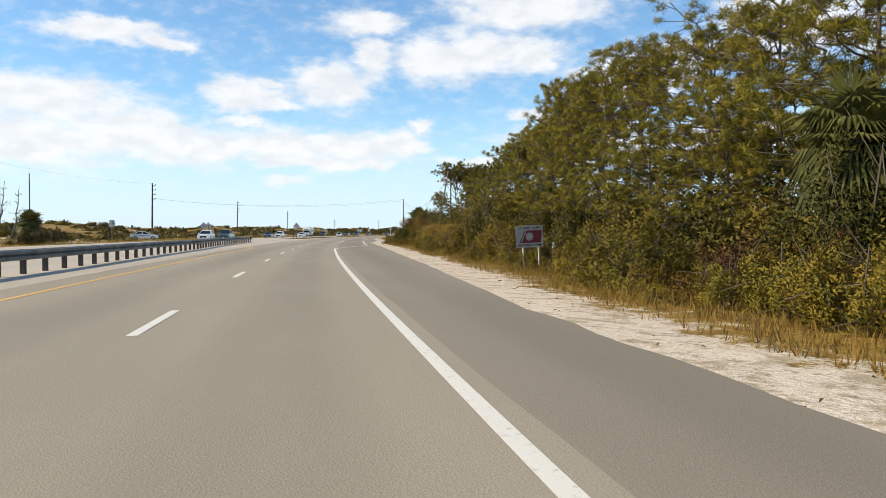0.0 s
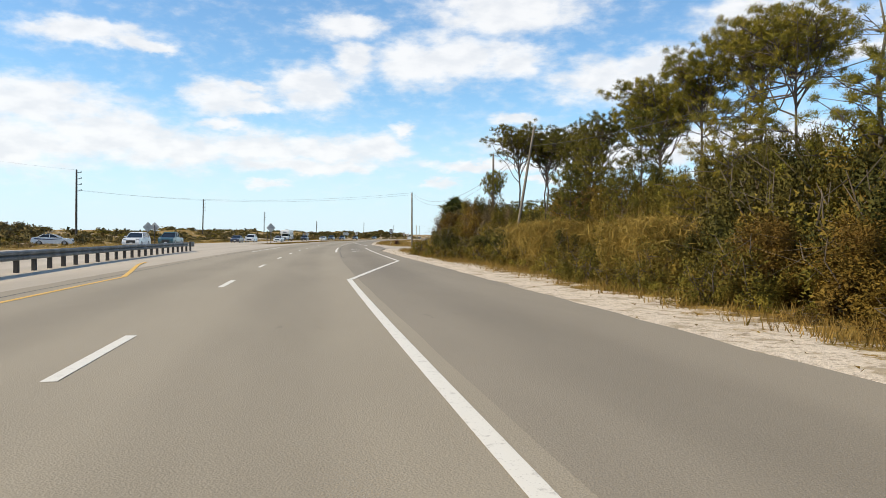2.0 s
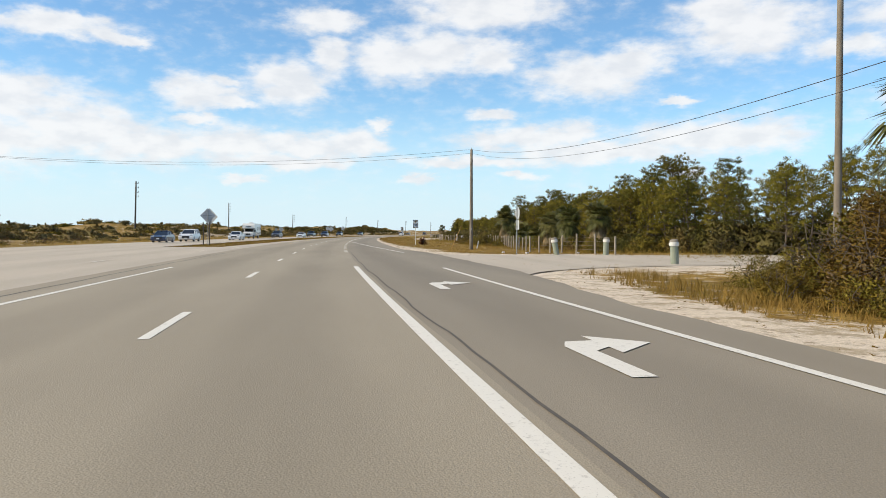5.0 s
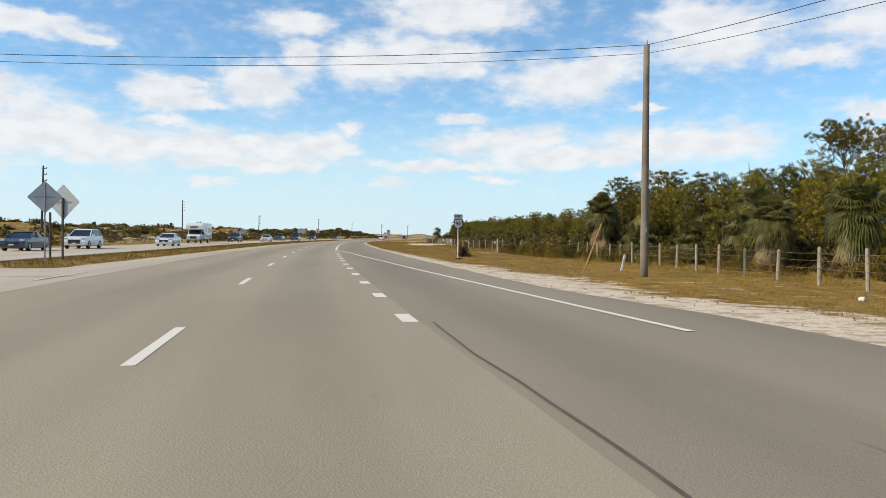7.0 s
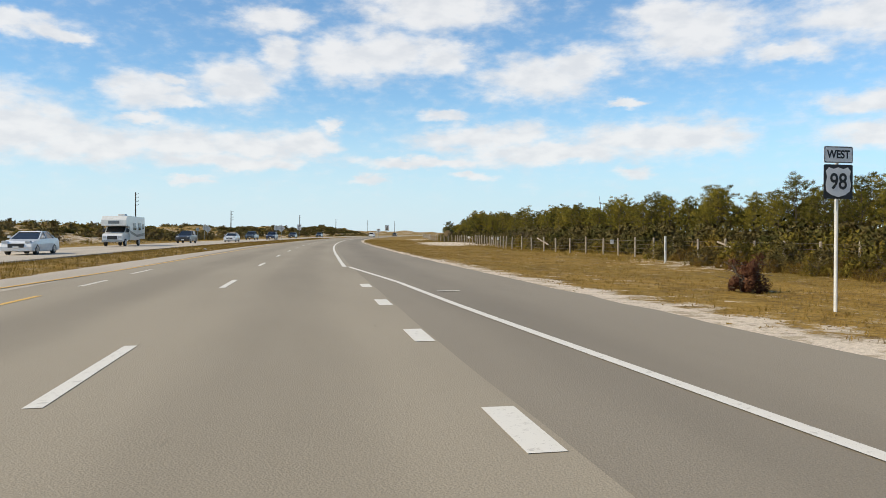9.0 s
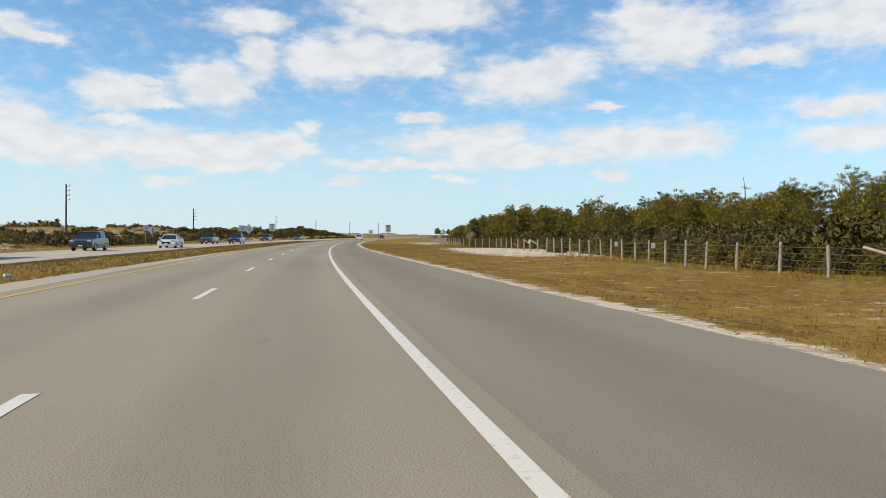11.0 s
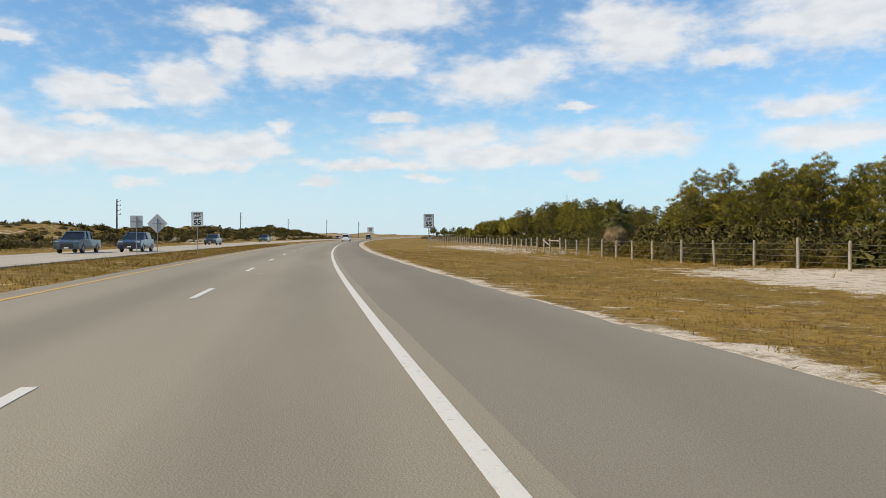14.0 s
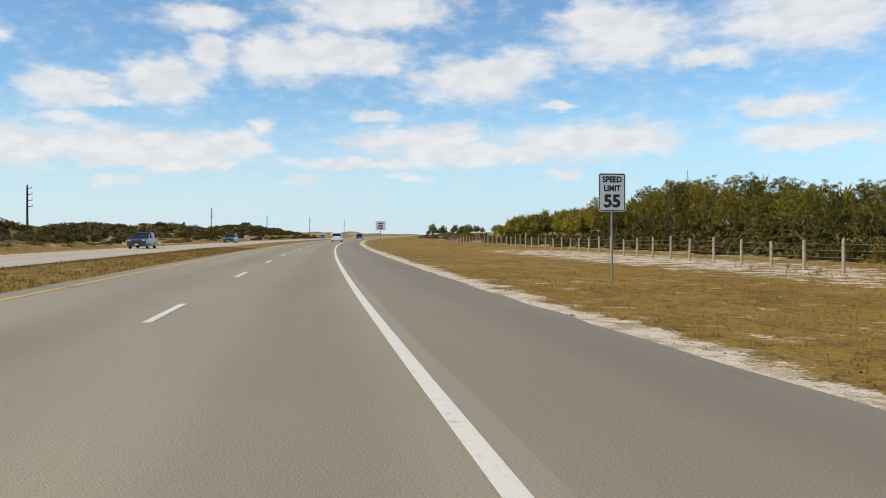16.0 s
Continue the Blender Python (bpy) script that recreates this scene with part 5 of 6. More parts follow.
put(far_oaks[1], 279.0, 20.8, (0.6, 0.6, 0.42), 140)
put(snags[1], 274.0, 36.5, 1.05, 70)
put(snags[1], 384.0, 34.0, 1.2, 10)
row(scrubs + young_pines[3:4], 456, 600, 7.0, lambda s: 27.0, (0.6, 0.95), 4.0)
heap(FAR_OAKS, "fence_scrub", "low olive scrub along the far fence", "shrubs", belt(350, 450, 1.7, lambda s: edge(s) + 1.5, (0.5, 0.75), 1.6) + belt(350, 450, 2.0, lambda s: edge(s) + 4.0, (0.7, 0.95), 1.6))
heap(FAR_SCRUB + FAR_PINES[1:2], "far_scrub", "far scrub and low pines along the road", "shrubs",
     belt(470, 900, 6.0, lambda s: 38.0, (0.8, 1.2), 8.0) + belt(600, 1100, 9.0, lambda s: 30.0, (1.0, 1.5), 10.0))
# low weeds in the verge
VERGE_WEEDS = [(coarse_dome(121, 0.7, 0.16, 60, 0.085), BROWN_LEAVES), (coarse_dome(122, 0.5, 0.20, 50, 0.08), OAK_LEAVES), (coarse_dome(123, 0.9, 0.14, 70, 0.09), TURF_BLADES)]
heap(VERGE_WEEDS, "verge_weeds", "low brown and olive weeds scattered over the verge", "weeds",
     [(s, float(pave_right(np.array([s]))[0]) + 1.2 + R.uniform(0, 1) ** 0.8 * 10.5, R.uniform(0.35, 0.95)) for s in (R.uniform(160, 392) for _ in range(1500))])
# dunes beyond the far carriageway
def drifts(spots, share):
    return [q for q in spots if float(ripple(np.array([q[0] / 13.0]), np.array([q[1] / 9.0]), 2.5)[0]) > share]


row(scrubs, 40, 520, 5.5, lambda s: -34.0, (0.35, 0.75), 2.5)
row(scrubs[:2], 300, 420, 4.2, lambda s: -37.0, (0.9, 1.2), 2.0)
heap(FAR_OAKS, "dune_bushes", "dark green bushes crowding the dune slopes", "shrubs",
     drifts(belt(300, 700, 1.6, lambda s: -39.0, (0.5, 0.85), 4.5), -0.05) + drifts(belt(330, 720, 1.8, lambda s: -50.0, (0.6, 0.95), 6.0), -0.15) + belt(540, 660, 2.0, lambda s: -42.0, (0.6, 0.9), 7.0) + belt(540, 680, 3.0, lambda s: -31.0, (0.4, 0.7), 2.0))
heap(FAR_SCRUB, "dune_thicket", "low dark scrub scattered over sandy dunes", "shrubs",
     drifts(belt(40, 640, 2.6, lambda s: -42.0, (0.6, 1.0), 5.0), -0.45) + drifts(belt(60, 700, 3.2, lambda s: -54.0, (0.7, 1.2), 7.0), -0.45) +
     drifts(belt(120, 760, 4.5, lambda s: -72.0, (0.8, 1.4), 10.0), -0.45) + drifts(belt(200, 900, 6.0, lambda s: -100.0, (0.9, 1.6), 16.0), -0.45))
heap(FAR_SCRUB, "slope_scrub", "low olive scrub covering the sandy slopes", "shrubs",
     belt(110, 520, 2.0, lambda s: -41.0, (0.28, 0.5), 4.0) + belt(130, 540, 2.2, lambda s: -49.0, (0.35, 0.6), 5.0) + belt(340, 540, 2.6, lambda s: -58.0, (0.4, 0.7), 5.0))
row(dune_oaks, 314, 350, 2.0, lambda s: -31.2, (0.7, 1.0), 1.0, 0.4)
row(dune_oaks, 310, 356, 2.2, lambda s: -34.5, (0.8, 1.1), 1.2, 0.4)
put(palms[0], 91.0, -33.5, 1.2, 0)
put(snags[1], 87.0, -33.5, 1.05, 0)
for s0, u0 in ((84, -31.5), (88, -32.2), (92, -33.0), (96, -34), (100, -35), (104, -36), (109, -37)):
    put(dune_oaks[0], s0, u0, R.uniform(0.75, 1.0), R.uniform(0, 360))
put(snags[1], 120.0, -50.0, 1.3, 0)

# ---- poles and wires ----
def utility_pole(s, u, top, label, lean=(0.0, 0.0), arms=0, r=0.15, wood=POLE_WOOD):
    ob = tagged(new("utility_pole"), label, "utility pole")
    base_z = float(relief(np.array([s]), np.array([u]))[0])
    ob.matrix_basis = stand(s, u, base_z)
    h = top - base_z
    a, b = np.array([0, 0, -0.4]), np.array([lean[0], lean[1], h])
    t = np.linspace(0, 1, 9)[:, None]
    mesh_object("shaft", *tube(a * (1 - t) + b * t, np.linspace(r, r * 0.68, 9), 12), wood, ob, smooth=True)
    bm = rod(bmesh.new(), (lean[0], lean[1], h - 0.02), (lean[0], lean[1], h + 0.16), 0.05, 0.03)
    part("insulator", bm, SIGN_BACK, ob, "grey porcelain insulator")
    for i in range(arms):
        z = h - 0.5 - i * 0.95
        bm = rod(bmesh.new(), (0, 0, z), (0.85, 0, z + 0.10), 0.05, 0.045)
        rod(bm, (0.80, 0, z + 0.08), (0.80, 0, z + 0.34), 0.065, 0.05)
        part("side_arm", bm, WIRE, ob, "short arm with a grey insulator")
    bm = box(bmesh.new(), -0.02, 0.02, -r - 0.02, -r + 0.03, 1.7, 1.85)
    part("tag_plate", bm, SIGN_BACK, ob)
    world = ob.matrix_basis @ Vector((lean[0], lean[1], h))
    return world


def wire(a, b, sag, r=0.012, label="sagging dark overhead wire", mid=18):
    a, b = np.array(a), np.array(b)
    t = np.linspace(0, 1, mid)[:, None]
    p = a * (1 - t) + b * t
    p[:, 2] -= (sag * 4 * t * (1 - t))[:, 0]
    ob = mesh_object("overhead_wire", *tube(p, r, 5), WIRE)
    return tagged(ob, label, "power line", "overhead wires")


pole_side = utility_pole(162.9, 12.25, 8.5, "tall weathered wooden utility pole on the grass verge", r=0.16)
pole_back = utility_pole(122.8, 18.6, 10.6, "weathered utility pole behind the thicket")
pole_lean = utility_pole(86.4, 12.4, 8.3, "leaning grey utility pole at the thicket", (1.5, 0.2), r=0.105)
pole_far = utility_pole(13.0, 13.7, 9.5, "weathered utility pole hidden by trees")
left_poles = []
for s0, u0, top in ((66.0, -44.0, 11.4), (162.9, -40.4, 11.6), (261.5, -46.2, 12.0), (376.0, -57.0, 12.1), (439.8, -48.1, 9.4), (611.5, -61.9, 12.2), (702.0, -60.0, 11.5), (750.0, -46.0, 11.6), (812.0, -33.5, 11.6)):
    left_poles.append(utility_pole(s0, u0, top, "wooden utility pole with short side arms beyond the dunes", (0.3 if s0 == 261.5 else 0.12, 0.0), 4, 0.19, SHADED_POLE))
utility_pole(152.0, -60.0, 12.6, "thin grey pole standing in the dunes", r=0.13, wood=SHADED_POLE)
utility_pole(146.0, -62.5, 12.2, "thin grey pole standing in the dunes", r=0.13, wood=SHADED_POLE)
crossing = left_poles[1] + Vector((0, 0, -3.2))
wire(pole_side, crossing, 1.4, 0.011)
wire(pole_side + Vector((0, 0, -0.32)), crossing + Vector((0, 0, 0.1)), 1.5, 0.009)
tie = Vector(place(86.4, 13.5, 7.1))
wire(pole_side, tie, 2.4, 0.011, mid=40)
wire(pole_side + Vector((0, 0, -0.32)), tie + Vector((0, 0, -0.2)), 2.6, 0.009, mid=40)
wire(tie, pole_far, 2.4, 0.013, mid=40)
wire(left_poles[0], left_poles[1], 1.4, 0.007)


# ---- guard rail ----
def guard_rail():
    ob = tagged(new("guard_rail"), "weathered steel guard rail on dark posts in the median", "guard rail")
    line = lambda s: np.interp(s, [-40, 30, 60, 76, 93, 107], [-8.4, -8.6, -9.3, -10.2, -10.8, -11.1])
    prof = [(0.0, 0.42), (0.07, 0.45), (0.07, 0.52), (0.0, 0.57), (0.07, 0.62), (0.07, 0.69), (0.0, 0.73)]
    for side in (1, -1):
        ss = np.arange(-40, 107.1, 3.81)
        v, f = [], []
        for s0 in ss:
            for dx, z in prof:
                v.append(place(s0, float(line(s0)) + side * (0.10 + dx), z).tolist())
        k = len(prof)
        for i in range(len(ss) - 1):
            for j in range(k - 1):
                f.append((i * k + j, i * k + j + 1, (i + 1) * k + j + 1, (i + 1) * k + j))
        rail = mesh_object("rail", v, f, RAIL_STEEL, ob)
        mod = rail.modifiers.new("thick", "SOLIDIFY")
        mod.thickness = 0.008
    bm = box(bmesh.new(), -0.07, 0.07, -0.09, 0.09, -0.3, 0.74, 0.01)
    first = part("post", bm, POST_DARK, ob)
    first.matrix_basis = stand(-40, float(line(-40)))
    for s0 in np.arange(-38.1, 107.1, 1.905):
        again("post", first, ob, stand(s0, float(line(s0))))
    bm = box(bmesh.new(), -0.22, 0.22, -0.35, 0.02, 0.36, 0.78, 0.05)
    end = part("end_terminal", bm, RAIL_STEEL, ob, "blunt crumpled steel end piece")
    end.matrix_basis = stand(107.4, float(line(107.4)))


POST_DARK = worn("tarred_post", (0.055, 0.048, 0.042), (0.09, 0.078, 0.066), 3.0, 0.9)
guard_rail()


# ---- fence ----
def fence_line(s):
    return float(np.interp(s, [140, 146, 155, 183, 206, 224, 243, 262, 281, 300, 313, 331, 350, 375, 400, 445], [16.8, 16.0, 15.6, 19.0, 20.2, 19.2, 17.0, 19.0, 19.9, 19.6, 17.6, 17.6, 18.6, 19.6, 20.0, 18.5]))


def fence():
    ob = tagged(new("wire_fence"), "long fence of weathered wooden posts and rusty wire", "fence")
    v, f = tube([(0, 0, -0.3), (0, 0, 0.5), (0.01, 0, 1.1), (0.01, 0, 1.16)], (0.065, 0.062, 0.058, 0.04), 8)
    first = mesh_object("post", v, f, POST_WOOD, ob)
    spots = []
    s = 140.0
    while s < 445:
        spots.append(s)
        nxt = s + R.uniform(2.35, 2.75)
        fixed = [a for a in (281.4, 284.1, 286.4, 328.8, 331.7, 333.9) if s < a < nxt + 1.2]
        s = fixed[0] if fixed else nxt
    for i, s0 in enumerate(spots):
        u0 = fence_line(s0)
        z = float(relief(np.array([s0]), np.array([u0]))[0])
        m = stand(s0, u0, z, R.uniform(0, 360), R.uniform(-2.5, 2.5)) @ Matrix.Diagonal((1, 1, R.uniform(0.94, 1.12), 1))
        if i == 0:
            first.matrix_basis = m
        else:
            again("post", first, ob, m)
    for h in (0.3, 0.55, 0.8, 1.03):
        p = []
        for i, s0 in enumerate(spots):
            u0 = fence_line(s0)
            z = float(relief(np.array([s0]), np.array([u0]))[0])
            p.append(place(s0, u0 - 0.06, z + h))
            if i + 1 < len(spots):
                s1 = (s0 + spots[i + 1]) / 2
                p.append((place(s0, u0 - 0.06, z + h) + place(spots[i + 1], fence_line(spots[i + 1]) - 0.06, z + h)) / 2 - (0, 0, 0.02))
        mesh_object("fence_wire", *tube(np.array(p), 0.008, 4), FENCE_WIRE, ob)
    # pale diagonal braces
    for s0, s1, z0, z1 in ((281.4, 284.1, 0.62, 1.04), (284.1, 286.4, 0.64, 1.06), (331.7, 333.9, 0.62, 1.0), (328.8, 331.7, 0.94, 0.96), (207.5, 209.5, 0.5, 0.95), (233.0, 235.3, 0.5, 1.0)):
        a, b = place(s0, fence_line(s0) - 0.08, z0 - 0.15), place(s1, fence_line(s1) - 0.08, z1 - 0.15)
        bm = rod(bmesh.new(), a.tolist(), b.tolist(), 0.055, 0.05, 8)
        part("brace", bm, POST_WOOD, ob, "pale bleached diagonal brace")
    for s0 in (284.0, 258.0, 251.0, 215.0, 222.0):
        u0 = fence_line(s0)
        bm = box(bmesh.new(), -0.11, 0.11, -0.02, 0.0, 0.78, 1.06, 0.004)
        o = part("notice", bm, WHITE_POST, ob, "small blank white notice")
        o.matrix_basis = stand(s0, u0 - 0.09, float(relief(np.array([s0]), np.array([u0]))[0]))


fence()


# ---- signs ----
def lettering(text, size, mat, parent, x, y, z, name="lettering", wide=1.0, bold=0.0):
    """Raised letters in Blender's own font, facing local -y."""
    cu = bpy.data.curves.new("font", "FONT")
    cu.body, cu.size, cu.align_x, cu.align_y, cu.extrude, cu.offset = text, size, "CENTER", "CENTER", 0.0015, bold
    tmp = bpy.data.objects.new("font", cu)
    scene.collection.objects.link(tmp)
    me = bpy.data.meshes.new_from_object(tmp.evaluated_get(bpy.context.evaluated_depsgraph_get()))
    bpy.data.objects.remove(tmp)
    bpy.data.curves.remove(cu)
    me.materials.clear()
    me.materials.append(mat)
    ob = new(name, me)
    ob.parent = parent
    ob.matrix_basis = pose(x, y, z, 90, 0, 0) @ Matrix.Diagonal((wide, 1, 1, 1))
    return ob


def rounded(w, h, r, z=0.0, k=4):
    out = []
    for cx, cz, a0 in ((w / 2 - r, h / 2 - r, 0), (-w / 2 + r, h / 2 - r, 90), (-w / 2 + r, -h / 2 + r, 180), (w / 2 - r, -h / 2 + r, 270)):
        for i in range(k + 1):
            a = radians(a0 + 90 * i / k)
            out.append((cx + r * math.cos(a), z + cz + r * math.sin(a)))
    return out


def ngon(r, sides, z, turn):
    return [(r * math.cos(radians(turn) + 2 * math.pi * i / sides), z + r * math.sin(radians(turn) + 2 * math.pi * i / sides)) for i in range(sides)]


def sign_base(name, s, u, label, height, turn=0.0, post="steel", posts=((0.0, 0.0),), category="road sign", lean=0.0):
    ob = tagged(new(name), label, category)
    z = float(relief(np.array([s]), np.array([u]))[0])
    ob.matrix_basis = stand(s, u, z, turn, lean)
    for x, y in posts:
        bm = bmesh.new()
        if post == "wood":
            box(bm, x - 0.05, x + 0.05, y + 0.01, y + 0.10, -0.4, height, 0.006)
        elif post == "dark":
            box(bm, x - 0.04, x + 0.04, y + 0.01, y + 0.09, -0.4, height, 0.006)
        else:
            rod(bm, (x, y + 0.035, -0.4), (x, y + 0.035, height), 0.032)
        part("post", bm, {"wood": POST_WOOD, "dark": POST_DARK, "steel": GALVANISED, "white": WHITE_POST}[post], ob)
    return ob, z


def plate(ob, outline, mat, label="", name="panel", y0=-0.006, y1=0.0):
    return part(name, slab(bmesh.new(), outline, y0, y1), mat, ob, label)


def frame_outline(bm, outer, inner, y0, y1):
    k = len(outer)
    rings = [[bm.verts.new((x, y, z)) for x, z in ring] for ring, y in ((outer, y0), (inner, y0), (inner, y1), (outer, y1))]
    for a, b in ((0, 1), (1, 2), (2, 3), (3, 0)):
        for i in range(k):
            j = (i + 1) % k
            bm.faces.new((rings[a][i], rings[a][j], rings[b][j], rings[b][i]))
    bmesh.ops.recalc_face_normals(bm, faces=bm.faces[:])
    return bm


def speed_sign(s, u, turn):
    ob, z = sign_base("speed_limit_sign", s, u, "white speed limit 55 sign on a steel post", 3.15, turn)
    c, w, h = 2.70, 0.88, 1.16
    panel = plate(ob, rounded(w, h, 0.06, c), SIGN_WHITE)
    part("border", frame_outline(bmesh.new(), rounded(w - 0.04, h - 0.04, 0.05, c), rounded(w - 0.085, h - 0.085, 0.035, c), -0.0085, -0.0055), SIGN_BLACK, ob, "thin black border")
    lettering("SPEED", 0.245, SIGN_BLACK, ob, 0, -0.008, c + 0.385, wide=0.95, bold=0.009)
    lettering("LIMIT", 0.245, SIGN_BLACK, ob, 0, -0.008, c + 0.115, wide=0.95, bold=0.009)
    lettering("55", 0.52, SIGN_BLACK, ob, 0, -0.008, c - 0.28, wide=1.08, bold=0.020)
    return ob


speed_sign(336.9, 8.68, 4)
speed_sign(334.5, -9.6, 2)


def route_sign():
    ob, z = sign_base("route_sign", 186.5, 9.34, "west route 98 marker on a pale post", 2.75, 4, "white")
    c = 2.62
    plate(ob, rounded(0.61, 0.30, 0.03, c + 0.19), SIGN_WHITE, "white plate reading west")
    part("border", frame_outline(bmesh.new(), rounded(0.59, 0.28, 0.03, c + 0.19), rounded(0.565, 0.255, 0.02, c + 0.19), -0.0085, -0.0055), SIGN_BLACK, ob)
    lettering("WEST", 0.20, SIGN_BLACK, ob, 0, -0.008, c + 0.19, wide=0.92, bold=0.006)
    plate(ob, rounded(0.61, 0.61, 0.03, c - 0.29), SIGN_BLACK, "black square plate")
    half = [(0.0, 0.255), (0.10, 0.225), (0.20, 0.255), (0.262, 0.19), (0.235, 0.09), (0.268, -0.05), (0.245, -0.17), (0.15, -0.235), (0.0, -0.275)]
    shield = [(x, c - 0.29 + zz) for x, zz in half] + [(-x, c - 0.29 + zz) for x, zz in half[-2:0:-1]]
    plate(ob, shield, SIGN_WHITE, "white shield", "shield", -0.009, -0.0055)
    lettering("98", 0.40, SIGN_BLACK, ob, 0, -0.0125, c - 0.30, wide=0.92, bold=0.006)


route_sign()


def service_sign():
    """Board that names the next turning."""
    ob, z = sign_base("guide_sign", 30.8, 9.1, "white guide board with a red slanted stripe on thin posts", 1.55, 6, "white", ((-0.30, 0.0), (0.40, 0.0)), lean=-3)
    c, w, h = 1.30, 1.22, 0.92
    plate(ob, rounded(w, h, 0.03, c), SHADED_WHITE)
    plate(ob, [(-0.38, c - 0.27), (0.50, c - 0.27), (0.58, c + 0.25), (-0.12, c + 0.25)], SIGN_RED, "faded red slanted stripe", "stripe", -0.009, -0.0055)
    plate(ob, [(-0.47, c - 0.27), (-0.42, c - 0.27), (-0.16, c + 0.25), (-0.21, c + 0.25)], SIGN_BLUE, "thin dark blue slanted stripe", "stripe", -0.009, -0.0055)
    plate(ob, ngon(0.17, 16, c - 0.01, 0), SHADED_WHITE, "pale round emblem", "emblem", -0.012, -0.0085)
    plate(ob, ngon(0.09, 8, c - 0.01, 0), SIGN_BACK, "", "emblem", -0.0145, -0.0115)
    lettering("U.S. COAST GUARD", 0.125, SIGN_BLACK, ob, 0, -0.008, c + 0.355, wide=0.92, bold=0.004)
    lettering("NEXT RIGHT", 0.12, SIGN_BLACK, ob, -0.2, -0.008, c - 0.37, wide=0.95, bold=0.004)
    plate(ob, [(0.22, c - 0.385), (0.42, c - 0.385), (0.42, c - 0.42), (0.55, c - 0.37), (0.42, c - 0.32), (0.42, c - 0.355), (0.22, c - 0.355)], SIGN_BLACK, "black arrow", "arrow", -0.009, -0.0055)


service_sign()


def plain_sign(s, u, z, outline, label, turn, post, name="road_sign", height=None, lines=0, brace=True):
    ob, g = sign_base(name, s, u, label, (height or z + 0.3) - 0.0, turn, post)
    plate(ob, [(x, z - g * 0 + b) for x, b in outline], SIGN_BACK if not lines else SIGN_WHITE)
    if brace and not lines:
        bm = box(bmesh.new(), -0.42, 0.42, 0.0, 0.02, z - 0.03, z + 0.03)
        part("bracket", bm, GALVANISED, ob)
    for i in range(lines):
        w = 0.30 - 0.05 * (i % 2)
        bm = box(bmesh.new(), -w, w, -0.009, -0.0055, z + 0.26 - i * 0.19 - 0.05, z + 0.26 - i * 0.19 + 0.05)
        part("text_bar", bm, SIGN_BLACK, ob)
    return ob


def diamond(half, r=0.06):
    """Square of rounded corners standing on its point."""
    side = half * math.sqrt(2)
    c = math.sqrt(0.5)
    return [((x - z) * c, (x + z) * c) for x, z in rounded(side, side, r)]


DIAMOND = diamond(0.86)
RECT = rounded(0.76, 0.95, 0.04)
WIDE = rounded(0.95, 0.95, 0.04)
# seen from behind: their faces point at the oncoming lanes
plain_sign(170.8, -11.4, 2.82, diamond(0.70), "grey back of a diamond sign on a thin post", 186, "steel", "warning_sign", 3.4)
twin = plain_sign(175.0, -12.0, 2.80, DIAMOND, "grey back of a diamond sign on two dark posts", 163, "dark", "warning_sign", 3.0)
part("post", box(bmesh.new(), 0.62, 0.70, 0.01, 0.09, -0.4, 2.3, 0.006), POST_DARK, twin)
plain_sign(170.2, -31.6, 2.85, DIAMOND, "grey back of a diamond sign beyond the far lanes", 184, "steel", "warning_sign", 3.2)
plain_sign(172.6, -31.2, 2.85, DIAMOND, "grey back of a diamond sign beyond the far lanes", 175, "dark", "warning_sign", 3.2)
plain_sign(112.1, -31.1, 2.6, RECT, "grey back of a square sign beyond the far lanes", 180, "steel", "road_sign", 3.0)
plain_sign(336.5, -14.6, 2.6, WIDE, "grey back of a rectangular sign on the median", 182, "steel", "road_sign", 3.0)
plain_sign(342.5, -14.4, 2.55, DIAMOND, "grey back of a diamond sign on the median", 180, "steel", "warning_sign", 3.0)
plain_sign(331.7, -29.7, 2.3, rounded(0.61, 0.61, 0.03), "small grey sign back beyond the far lanes", 178, "steel", "road_sign", 2.6)
plain_sign(338.1, -29.8, 2.65, RECT, "grey back of a tall sign beyond the far lanes", 180, "steel", "road_sign", 3.0)
plain_sign(348.3, -31.6, 2.4, DIAMOND, "grey back of a diamond sign beyond the far lanes", 178, "steel", "warning_sign", 3.0)
plain_sign(395.8, 5.4, 2.35, rounded(1.05, 0.95, 0.04), "white roadside board with small dark writing", 2, "steel", "road_sign", 2.8, 4)
plain_sign(560.0, -9.5, 1.9, rounded(0.6, 0.6, 0.28), "small round white sign in the median", 2, "steel", "road_sign", 2.0, 1)
# stop sign seen from behind, with a second plate below it
ob, g = sign_base("stop_sign", 142.6, 11.6, "pale back of a stop sign with a lower plate", 2.95, 96, "steel")
plate(ob, ngon(0.40, 8, 2.50, 22.5), PALE_BACK, "octagonal panel back")
plate(ob, rounded(0.56, 0.58, 0.03, 1.80), PALE_BACK, "square panel back")
for z in (2.35, 2.75, 1.72, 2.04):
    part("bracket", box(bmesh.new(), -0.05, 0.05, 0.0, 0.075, z - 0.02, z + 0.02), GALVANISED, ob)


